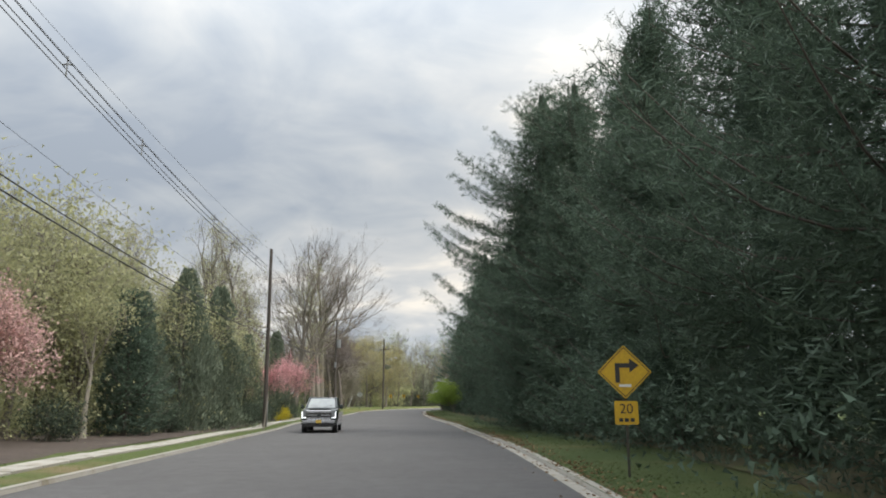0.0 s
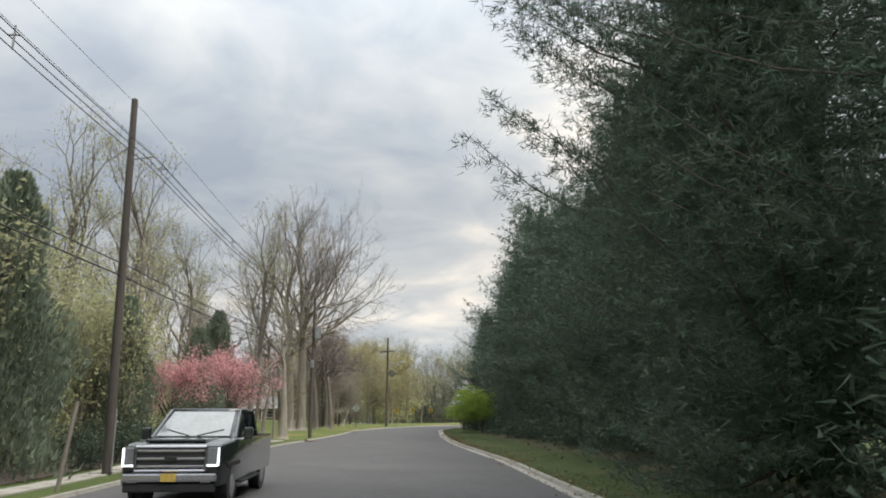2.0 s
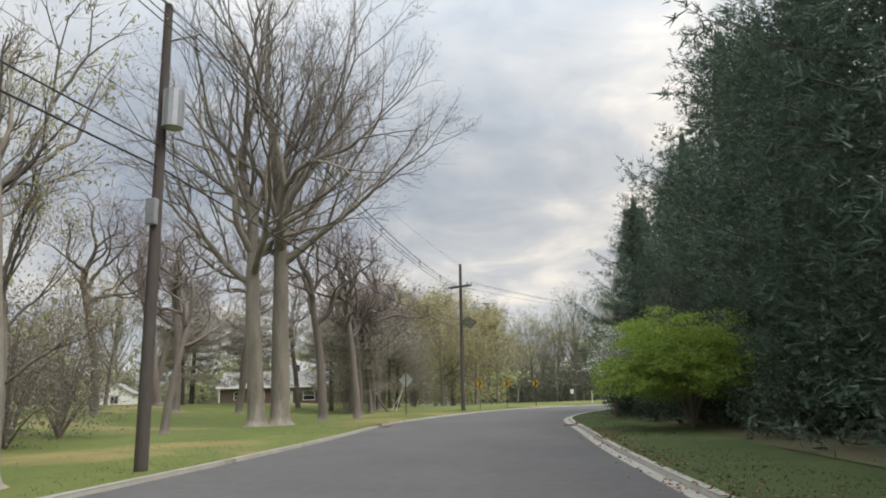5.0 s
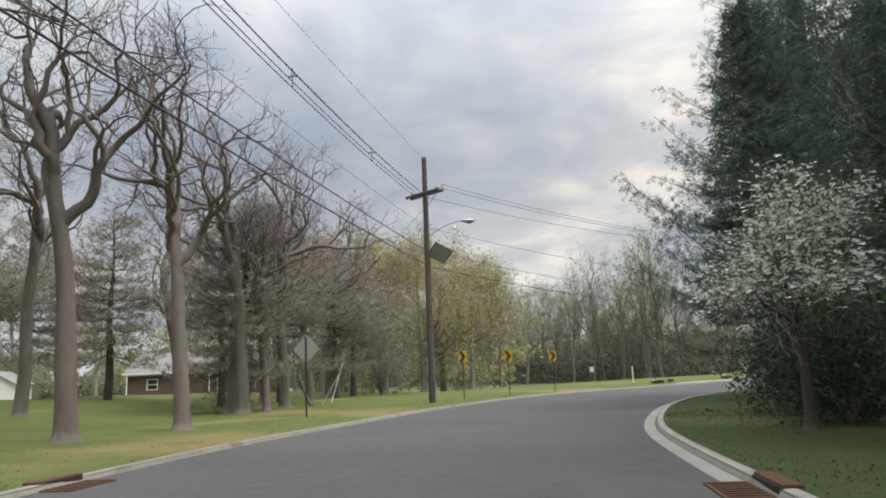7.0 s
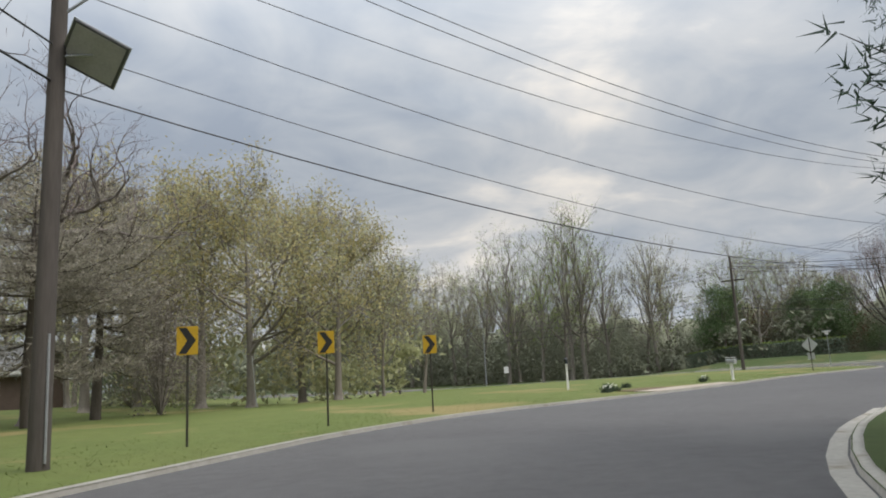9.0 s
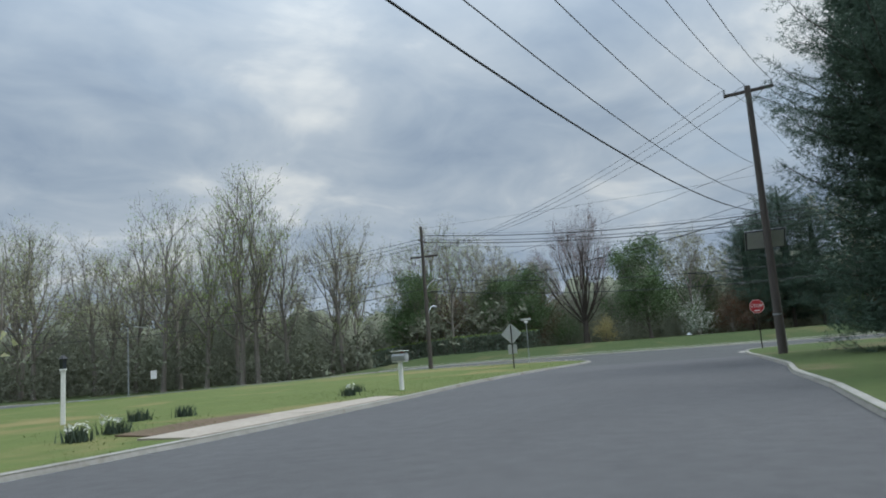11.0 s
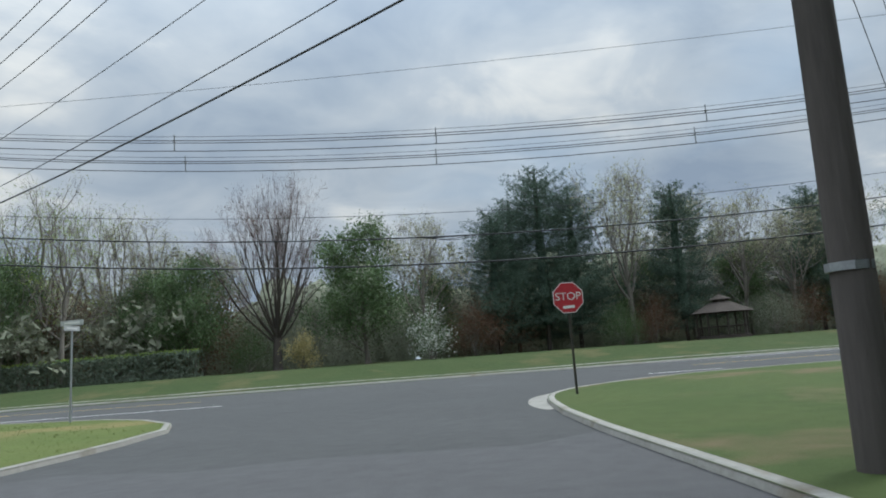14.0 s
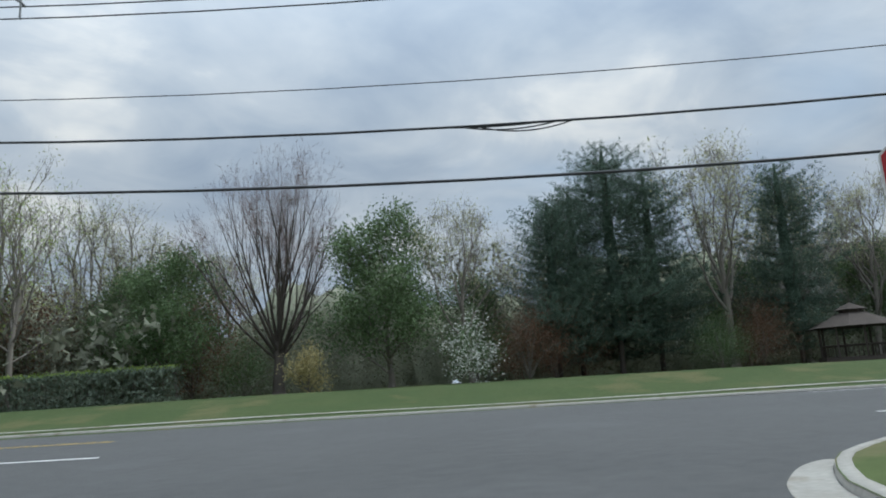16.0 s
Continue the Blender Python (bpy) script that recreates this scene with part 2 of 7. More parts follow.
M_PAINT_LINE = material("white_road_paint", (0.70, 0.69, 0.66), (0.55, 0.54, 0.52), 3, 0.8, bump=0.3, spots=(0.3, 0.3, 0.3), spot_scale=5, spot_at=0.64)
M_PAINT_YELLOW = material("yellow_road_paint", (0.58, 0.40, 0.08), (0.42, 0.30, 0.07), 3, 0.8, bump=0.3, spots=(0.2, 0.2, 0.2), spot_scale=5)
M_WIRE = material("cable_sheath", (0.03, 0.03, 0.032), (0.045, 0.045, 0.045), 5, 0.6)
M_PORCELAIN = material("grey_insulator", (0.30, 0.31, 0.32), (0.22, 0.22, 0.23), 5, 0.35)
M_RUST = material("rusted_iron", (0.14, 0.075, 0.05), (0.09, 0.055, 0.04), 6, 0.9, 0.2, bump=0.6)
M_BRICK = material("brown_brick_wall", (0.125, 0.092, 0.076), (0.098, 0.072, 0.06), 2.5, 0.9, bump=0.4, vary=0.15)
M_SHINGLE = material("grey_shingle", (0.25, 0.245, 0.235), (0.19, 0.185, 0.178), 2.0, 0.9, bump=0.6, vary=0.12)
M_GLASS = material("window_glass", (0.03, 0.035, 0.04), (0.05, 0.055, 0.06), 1, 0.08)
M_GAZEBO = material("weathered_cedar", (0.08, 0.066, 0.056), (0.06, 0.05, 0.043), 2, 0.9, bump=0.5)
M_BACKSHEET = material("panel_back_sheet", (0.48, 0.48, 0.475), (0.40, 0.40, 0.395), 3, 0.6)
M_PANEL = material("solar_panel_glass", (0.085, 0.09, 0.105), (0.10, 0.105, 0.12), 3, 0.35)

M_NEEDLE_BROWN = material("brown_green_needles", (0.32, 0.29, 0.24), (0.27, 0.25, 0.205), 0.6, 0.8, vary=0.35, island=True, trans=0.3)
M_UNDER = material("mixed_undergrowth", (0.205, 0.215, 0.15), (0.17, 0.172, 0.128), 0.15, 0.9, vary=0.22, island=True, trans=0.15)
M_VINE = material("vine_leaves", (0.25, 0.22, 0.19), (0.21, 0.185, 0.16), 0.5, 0.9, vary=0.2, island=True, trans=0.35)
M_SIDING = material("grey_siding", (0.30, 0.29, 0.28), (0.26, 0.25, 0.245), 1.0, 0.85, bump=0.3)
M_ROOF_DARK = material("dark_shingle", (0.09, 0.08, 0.075), (0.065, 0.06, 0.055), 1.5, 0.9, bump=0.5)


# ---- small tools ----
def part(name, data, mat, parent=None, label="", smooth=False):
    """Links a bmesh, or (verts, faces), as one mesh object under a thing or a part."""
    me = bpy.data.meshes.new(name)
    if isinstance(data, bmesh.types.BMesh):
        data.to_mesh(me)
        data.free()
    elif isinstance(data, tuple):
        fast_mesh(me, *data)
    else:
        me = data
    if mat and not me.materials:
        me.materials.append(mat)
    if smooth:
        me.polygons.foreach_set("use_smooth", [True] * len(me.polygons))
    ob = new(name, me)
    if parent:
        ob.parent = parent
    return tagged(ob, label)


def fast_mesh(me, verts, faces):
    verts = np.asarray(verts, dtype=np.float32).reshape(-1, 3)
    if isinstance(faces, np.ndarray):
        k = faces.shape[1]
        me.vertices.add(len(verts))
        me.vertices.foreach_set("co", verts.ravel())
        me.loops.add(faces.size)
        me.loops.foreach_set("vertex_index", faces.astype(np.int32).ravel())
        me.polygons.add(len(faces))
        me.polygons.foreach_set("loop_start", np.arange(0, faces.size, k, dtype=np.int32))
        me.update(calc_edges=True)
    else:
        me.from_pydata([tuple(v) for v in verts.tolist()], [], faces)
        me.update()


def thing(name, label, category, at=(0, 0, 0), rz=0.0, group="", kind=""):
    ob = new(name)
    ob.matrix_basis = pose(*at, 0, 0, rz)
    ob.empty_display_size = 0.2
    return tagged(ob, label, category, group, kind)


def box(bm, c, s, rz=0.0, bevel=0.0, m=None):
    mat = Matrix.Translation(c) @ Matrix.Rotation(radians(rz), 4, "Z") @ Matrix.Diagonal((*s, 1))
    if m is not None:
        mat = m @ mat
    r = bmesh.ops.create_cube(bm, size=1.0, matrix=mat)
    if bevel:
        es = list({e for v in r["verts"] for e in v.link_edges})
        bmesh.ops.bevel(bm, geom=es, offset=bevel, segments=2, profile=0.6, affect="EDGES")
    return bm


def tube(paths, sides=6, cap=True):
    """Tapered tubes along polylines: a list of (points, radii). Quads in one array."""
    V, F, base = [], [], 0
    ang = np.linspace(0, 2 * np.pi, sides, endpoint=False)
    ca, sa = np.cos(ang), np.sin(ang)
    for pts, rad in paths:
        p = np.asarray(pts, float)
        n = len(p)
        t = np.gradient(p, axis=0)
        t /= np.linalg.norm(t, axis=1)[:, None] + 1e-9
        ref = np.array((0.31, 0.17, 0.93)) if abs(t[0, 2]) < 0.8 else np.array((1.0, 0.1, 0.05))
        a = np.cross(t, ref)
        a /= np.linalg.norm(a, axis=1)[:, None] + 1e-9
        b = np.cross(t, a)
        r = np.asarray(rad, float)[:, None, None]
        ring = p[:, None, :] + r * (a[:, None, :] * ca[None, :, None] + b[:, None, :] * sa[None, :, None])
        V.append(ring.reshape(-1, 3))
        i = base + np.arange(n - 1)[:, None] * sides + np.arange(sides)[None, :]
        j = base + np.arange(n - 1)[:, None] * sides + (np.arange(sides)[None, :] + 1) % sides
        F.append(np.stack([i, j, j + sides, i + sides], -1).reshape(-1, 4))
        base += n * sides
    return np.concatenate(V), np.concatenate(F)


def rod(a, b, r, r2=None, sides=8):
    """A capped straight rod as bmesh."""
    bm = bmesh.new()
    a, b = Vector(a), Vector(b)
    d = b - a
    m = Matrix.Translation((a + b) / 2) @ d.to_track_quat("Z", "Y").to_matrix().to_4x4()
    bmesh.ops.create_cone(bm, cap_ends=True, segments=sides, radius1=r, radius2=r if r2 is None else r2, depth=d.length, matrix=m)
    return bm


def smooth_line(pts, step=1.5):
    """A Catmull-Rom curve through points, at even steps."""
    p = np.asarray(pts, float)
    p = np.vstack([2 * p[0] - p[1], p, 2 * p[-1] - p[-2]])
    out = []
    for k in range(1, len(p) - 2):
        n = max(1, int(np.linalg.norm(p[k + 1] - p[k]) / step))
        for t in np.arange(n) / n:
            a, b, c, d = p[k - 1], p[k], p[k + 1], p[k + 2]
            out.append(0.5 * (2 * b + (c - a) * t + (2 * a - 5 * b + 4 * c - d) * t ** 2 + (3 * b - a - 3 * c + d) * t ** 3))
    out.append(p[-2])
    return np.array(out)


def sstep(x, a, b):
    u = np.clip((np.asarray(x, float) - a) / (b - a), 0, 1)
    return u * u * (3 - 2 * u)


# ---- plan ----
U, N = np.array((0.75, -0.66)), np.array((0.66, 0.75))     # along and across the main road


def main(u, n):
    return tuple(U * u + N * n)


LEFT = smooth_line([(-7.5, -70), (-7.5, 0), (-7.65, 17), (-8.0, 26), (-8.8, 34), (-9.6, 42), (-10.2, 49), (-10.9, 58), (-11.05, 66), (-11.1, 73),
                    (-10.8, 79), (-10.45, 89), (-10.45, 97), (-10.7, 105), (-10.4, 111), (-9.3, 117.6), (-7.8, 125), (-6.3, 130), (-4.7, 134.6),
                    (-1.7, 139.7), (2.2, 143.6), (6.6, 147.6), (11.8, 153.2), (16.7, 158.9), (22.3, 164.3), (25.3, 166.7), (27.6, 168.8), (29.2, 170.6),
                    (30.1, 172.6), (30.5, 175.2), (30.3, 177.8), (29.0, 180.8), main(-100, 156.2), main(-108, 156.4)])
RIGHT = smooth_line([(2.6, -70), (2.55, 0), (2.5, 20), (2.3, 38), (1.7, 54), (0.85, 64), (0.1, 71), (-0.45, 78), (-1.0, 88.5), (-1.15, 98),
                     (-1.3, 106), (-1.15, 111), (-0.45, 115.6), (0.5, 119.8), (1.75, 123.8), (3.0, 126.7), (4.9, 130), (6.8, 132.6), (10, 136.9),
                     (13.8, 141.2), (16.8, 144.3), (20.3, 148.3), (22.9, 150.8), (25.1, 153.3), (28.2, 156.9), (31.6, 160.95), (33.6, 163.15), (34.47, 164.0),
                     (35.4, 164.9), (36.4, 165.75), (37.41, 166.48), (38.1, 166.83), (38.8, 167.12), (39.4, 167.3), (40.2, 167.4), (41.5, 167.45), (43.2, 167.4), (45.5, 166.9), main(-72, 156.2), main(-66, 156.2)])
FAR_N = 172.5
ROAD = np.vstack([LEFT, [main(-160, 156.4), main(-420, 156.4), main(-420, FAR_N), main(-160, FAR_N), main(-60, FAR_N), main(60, FAR_N), main(400, FAR_N), main(400, 156.2), main(60, 156.2)], RIGHT[::-1]])


def road_z(x, y):
    """The street drops a little at its start; the main road falls away to the north-west."""
    return 0.4 * (1 - sstep(y, 20, 52)) - 1.2 * sstep(0.66 * np.asarray(y) - 0.75 * np.asarray(x), 104, 148)


def road_dist(p):
    """Distance of points from the road's edge, and whether they lie on it."""
    p = np.asarray(p, float).reshape(-1, 2)
    d = np.full(len(p), 1e9)
    ins = np.zeros(len(p), bool)
    for a, b in zip(ROAD, np.roll(ROAD, -1, axis=0)):
        ab = b - a
        t = np.clip(((p - a) @ ab) / (ab @ ab), 0, 1)
        d = np.minimum(d, np.hypot(*(p - a - t[:, None] * ab).T))
        cross = (a[1] > p[:, 1]) != (b[1] > p[:, 1])
        with np.errstate(divide="ignore", invalid="ignore"):
            ins ^= cross & (p[:, 0] < (b[0] - a[0]) * (p[:, 1] - a[1]) / (b[1] - a[1]) + a[0])
    return d, ins


def ground_z(x, y):
    """Height of the lawns, which rise gently away from the kerb."""
    x, y = np.atleast_1d(np.asarray(x, float)), np.atleast_1d(np.asarray(y, float))
    d, ins = road_dist(np.stack([x, y], -1))
    west = sstep(-x, 14, 34) * sstep(y, 60, 100)
    z = road_z(x, y) + 0.085 + sstep(d, 3, 34) * (0.1 + 1.2 * west) + np.minimum(d, 2.0) * 0.03 * (np.sin(x * 0.7 + y * 0.4) * 0.5 + 0.5)
    z = z + 0.95 * sstep(0.66 * x + 0.75 * y - FAR_N, 0.5, 9) * sstep(0.75 * x - 0.66 * y, -130, -112)      # grassy bank beyond the main road
    return np.where(ins, road_z(x, y), z)


def gz(x, y):
    return float(ground_z(x, y)[0])


# ---- ground, road, kerbs ----
def build_ground():
    from mathutils.geometry import delaunay_2d_cdt
    rnd = np.random.RandomState(5)
    def grid(x0, x1, y0, y1, s):
        gx, gy = np.meshgrid(np.arange(x0, x1, s), np.arange(y0, y1, s))
        return np.stack([gx.ravel(), gy.ravel()], -1) + rnd.uniform(-0.3, 0.3, (gx.size, 2)) * s
    near = grid(-42, 72, -30, 214, 2.2)
    mid = grid(-180, 240, -160, 340, 12)
    mid = mid[~((mid[:, 0] > -42) & (mid[:, 0] < 72) & (mid[:, 1] > -30) & (mid[:, 1] < 214))]
    far = grid(-2600, 2600, -2600, 2600, 200)
    far = far[~((far[:, 0] > -180) & (far[:, 0] < 240) & (far[:, 1] > -160) & (far[:, 1] < 340))]
    inner = np.vstack([near, mid, far])
    d, _ = road_dist(inner)
    inner = inner[d > 0.5]
    nr = len(ROAD)
    pts = np.vstack([ROAD, inner])
    edges = [(k, (k + 1) % nr) for k in range(nr)]
    v, _, f, _, _, _ = delaunay_2d_cdt([Vector(p) for p in pts], edges, [], 0, 1e-4)
    P = np.array([(a[0], a[1]) for a in v])
    T = np.array([t for t in f if len(t) == 3])
    cen = P[T].mean(1)
    _, ins = road_dist(cen)
    zr = road_z(P[:, 0], P[:, 1])
    d, _ = road_dist(P)
    P2 = P.copy()
    zl = ground_z(P2[:, 0], P2[:, 1])
    on = d < 0.02
    zl[on] = zr[on] + 0.085

    def piece(name, tri, z, mat, label):
        used, inv = np.unique(tri, return_inverse=True)
        V = np.column_stack([P[used], z[used]])
        ob = part(name, (V, inv.reshape(-1, 3)), mat, None, label, smooth=True)
        return tagged(ob, kind="structure")
    across = cen @ N
    lush_shaded = (across > 164) | (cen[:, 0] > np.interp(cen[:, 1], RIGHT[: np.argmax(RIGHT[:, 1]), 1], RIGHT[: np.argmax(RIGHT[:, 1]), 0]) - 3) | ((cen[:, 0] > 33) & (across < 158))
    corner_ = lush_shaded & (across < 158) & (cen[:, 1] > 140) & (cen[:, 0] > 12)
    lush_shaded &= ~corner_
    verge = ~lush_shaded & (cen[:, 1] < 80) & (cen[:, 0] < 0) & (cen[:, 0] > -16) & (cen[:, 1] > -40)
    piece("verge", T[~ins & verge], zl, M_CORNER, "mown green verge between kerb and sidewalk")
    piece("corner_lawn", T[~ins & corner_], zl, M_CORNER, "olive-green corner lawn with dry patches")
    piece("ground", T[~ins & ~lush_shaded & ~corner_ & ~verge], zl, M_GRASS, "mown spring lawn with dry patches, reaching to the horizon")
    piece("lawn", T[~ins & lush_shaded], zl, M_LUSH_SHADED, "deep green grass along the main road, its dark tone also serving as shade under the pines")
    wide = across > 141
    piece("road", T[ins & ~wide], zr, M_ASPHALT, "worn dark grey asphalt street")
    piece("main_road", T[ins & wide], zr, M_ASPHALT_MAIN, "darker smooth asphalt of the main road")


def offset(line, d):
    t = np.gradient(line, axis=0)
    t /= np.linalg.norm(t, axis=1)[:, None]
    return line + np.stack([-t[:, 1], t[:, 0]], -1) * d


def strip(profile, line, side):
    """A profile of (offset, height) swept along a kerb line; side +1: to the left of its way."""
    rows = [np.column_stack([offset(line, side * o), road_z(line[:, 0], line[:, 1]) + h]) for o, h in profile]
    n, k = len(line), len(rows)
    V = np.stack(rows, 1).reshape(-1, 3)
    i = (np.arange(n - 1)[:, None] * k + np.arange(k - 1)[None, :]).ravel()
    F = np.stack([i, i + 1, i + k + 1, i + k], -1)
    return V, F if side < 0 else F[:, ::-1]


build_ground()
KERB_TOP = [(-0.02, 0.004), (0.005, 0.075), (0.025, 0.095), (0.15, 0.10), (0.17, 0.03)]
GUTTER = [(-0.30, 0.006), (-0.05, 0.012)]
bend = RIGHT[:, 1] < 134


def kerb(line, side, label, gutter=False):
    k = thing("kerb", label, "kerb", kind="structure")
    part("kerb_top", strip(KERB_TOP, line, side), M_CONCRETE, k)
    if gutter:
        part("gutter", strip(GUTTER, line, side), M_CONCRETE, k)


kerb(LEFT, 1, "pale concrete kerb along the street and corner lawn")
kerb(RIGHT[bend], -1, "weathered concrete kerb and gutter beside the pines", True)
kerb(RIGHT[np.argmin(bend) - 1:], -1, "thin pale concrete kerb of the corner lawn")
corner = (RIGHT[:, 0] > 33.9) & (RIGHT[:, 0] < 39.6) & (RIGHT[:, 1] > 160)
pan = smooth_line(RIGHT[corner], 0.2)
wide_ = (0.08 + 0.38 * np.sqrt(np.clip(np.sin(np.linspace(0.04, 3.1, len(pan))), 0, 1)))[:, None]
out_ = offset(pan, 1.0) - pan
rows_ = [np.column_stack([pan + out_ * (0.02 + wide_ * k), road_z(pan[:, 0], pan[:, 1]) + 0.012 - 0.006 * k]) for k in (0.0, 0.5, 1.0)]
grid_ = np.stack(rows_, 1).reshape(-1, 3)
i_ = (np.arange(len(pan) - 1)[:, None] * 3 + np.arange(2)[None, :]).ravel()
tagged(part("corner_gutter", (grid_, np.stack([i_, i_ + 1, i_ + 4, i_ + 3], -1)[:, ::-1]), M_CONCRETE, None, "pale concrete gutter pan round the corner"), category="kerb", kind="structure")
FAR_LINE = np.array([main(u, FAR_N) for u in np.arange(-300, 200, 6.0)])
kerb(FAR_LINE, 1, "low concrete kerb on the far side of the main road")


# ---- plants ----
def rot_about(v, axis, ang):
    axis = axis / (np.linalg.norm(axis) + 1e-9)
    return v * math.cos(ang) + np.cross(axis, v) * math.sin(ang) + axis * (axis @ v) * (1 - math.cos(ang))


def branching(seed, height, trunk_r, fork=0.3, spread=38, levels=4, kids=(7, 6, 5, 4), ratio=0.62, crook=0.12, droop=0.0, lift=0.25, first_len=None, lean=(0, 0), trunks=1, straight=0.3, rmin=0.006, spread0=None):
    """Polylines of a bare tree: (points, radii) by level, and the tips."""
    rnd = np.random.RandomState(seed)
    out = [[] for _ in range(levels + 1)]
    tips = []

    def grow(p, d, length, r, lev):
        n = 9 if lev == 0 else (2 if lev == levels else (5 if lev == 1 else 3))
        pts, rad = [p], [r]
        seg = length / n
        for k in range(n):
            d = d + rnd.normal(0, crook * (straight if lev == 0 else 1.0), 3)
            if lev == 0:
                d[:2] *= 0.8
            d[2] += lift * 0.25 * (lev > 0) - droop * 0.25 * lev
            d = d / np.linalg.norm(d)
            p = p + d * seg
            pts.append(p)
            end = 0.12 if lev == 0 else 0.22
            rad.append(max(rmin, r * (1 - (1 - end) * (k + 1) / n)))
        out[lev].append((np.array(pts), np.array(rad)))
        if lev == levels:
            tips.append((pts[-1], d))
            tips.append((pts[len(pts) // 2], d))
            return
        c = kids[lev]
        lo = fork if lev == 0 else 0.22
        for k in range(c):
            f = lo + (1 - lo) * (k + rnd.uniform(0.2, 0.9)) / c
            i = min(n - 1, int(f * n))
            q = pts[i] + (pts[i + 1] - pts[i]) * (f * n - i)
            dd = pts[i + 1] - pts[i]
            dd = dd / np.linalg.norm(dd)
            side = np.cross(dd, rnd.normal(0, 1, 3))
            ang = radians((spread0 if lev == 0 and spread0 else spread) * rnd.uniform(0.7, 1.3))
            nd_ = rot_about(dd, side, ang)
            ln2 = length * ratio * rnd.uniform(0.65, 1.1) * (1.15 - 0.55 * f if lev == 0 else 1.0 - 0.35 * f)
            if lev == 0 and first_len:
                ln2 = first_len * rnd.uniform(0.7, 1.1) * (1.1 - 0.5 * f)
            grow(q, nd_, ln2, rad[i] * rnd.uniform(0.42, 0.62), lev + 1)

    for k in range(trunks):
        a = k * 2.4 + rnd.uniform(0, 1)
        off = np.array((math.cos(a), math.sin(a), 0)) * (0.0 if trunks == 1 else trunk_r * 1.2)
        d0 = np.array((lean[0] + off[0] * (0.3 if trunks > 1 else 0), lean[1] + off[1] * (0.3 if trunks > 1 else 0), 1.0))
        grow(off, d0 / np.linalg.norm(d0), height * (1 if k == 0 else rnd.uniform(0.75, 0.95)), trunk_r * (1 if k == 0 else 0.8), 0)
    return out, tips


def spreading(seed, trunk, r, limbs, limb_len, out_ang, levels, turn=(14, 34), shrink=0.8, crook=0.10, lift=0.08, side=0.7, low=0.72, rmin=0.008, lean=(0, 0), bend=0.03, first=None, limb_r=(0.34, 0.48)):
    """Polylines of a bare tree whose stem dissolves into forking limbs: (points, radii) by level, and the tips."""
    rnd = np.random.RandomState(seed)
    out = [[] for _ in range(levels + 1)]
    tips = []
    n = 9
    d, p = np.array((lean[0], lean[1], 1.0)), np.zeros(3)
    pts = [p]
    for k in range(n):
        d = d + rnd.normal(0, bend, 3) * (1, 1, 0)
        p = p + d / np.linalg.norm(d) * trunk / n
        pts.append(p)
    stem, srad = np.array(pts), r * np.linspace(1.0, 0.62, n + 1)
    out[0].append((stem, srad))

    def grow(p, d, length, r, lev):
        n = 7 if lev == 1 else (4 if lev < levels - 1 else 3)
        pts, rad = [p], [r]
        end = max(rmin, r * 0.72)
        for k in range(n):
            d = d + rnd.normal(0, crook, 3) + (0, 0, lift)
            d = d / np.linalg.norm(d)
            p = p + d * length / n
            pts.append(p)
            rad.append(r + (end - r) * (k + 1) / n if lev < levels else max(rmin * 0.6, r * (1 - 0.6 * (k + 1) / n)))
        out[lev].append((np.array(pts), np.array(rad)))
        if lev >= levels - 1:
            tips.append((pts[-1], d))
        if lev == levels:
            tips.append((pts[1], d))
            return
        axis = np.cross(d, rnd.normal(0, 1, 3))
        a1, a2 = (radians(rnd.uniform(*turn)) for _ in range(2))
        big = rnd.uniform(0.35, 0.65)
        for ang, share in ((a1 * (1.3 - big), 0.62 + 0.35 * big), (-a2 * (0.3 + big), 0.97 - 0.35 * big)):
            grow(pts[-1], rot_about(d, axis, ang), length * shrink * rnd.uniform(0.75, 1.15), max(rmin, end * share), lev + 1)
        for k in range(rnd.poisson(side)):
            i = rnd.randint(1, n)
            dd = rot_about(d, np.cross(d, rnd.normal(0, 1, 3)), radians(rnd.uniform(*turn) * 1.6))
            grow(pts[i], dd, length * shrink * rnd.uniform(0.5, 0.85), max(rmin, r * 0.42), min(levels, lev + (2 if lev < levels - 1 else 1)))

    a0 = rnd.uniform(0, 6.283) if first is None else radians(first)
    for k in range(limbs):
        f = low + (1 - low) * k / max(1, limbs - 1)
        q = np.array([np.interp(f, np.linspace(0, 1, len(stem)), stem[:, i]) for i in range(3)])
        a = a0 + k * 2.4 + rnd.uniform(-0.3, 0.3)
        inc = radians(out_ang[1] + (out_ang[0] - out_ang[1]) * k / max(1, limbs - 1))
        dd = np.array((math.cos(a) * math.sin(inc), math.sin(a) * math.sin(inc), math.cos(inc)))
        last = k == limbs - 1
        grow(q, dd, limb_len * (1.0 if last else rnd.uniform(0.8, 1.1)), r * (0.58 if last and limb_r[0] > 0.3 else rnd.uniform(*limb_r)), 1)
    return out, tips


def flare(paths, amount=1.7):
    p, r = paths[0]
    q = np.vstack([p[0] - (0, 0, 0.25), p[0], p[0] + (p[1] - p[0]) * 0.12, p[0] + (p[1] - p[0]) * 0.35, p[1:]])
    rr = np.concatenate([[r[0] * amount * 1.15, r[0] * amount, r[0] * 1.22, r[0] * 1.03], r[1:]])
    return [(q, rr)] + paths[1:]


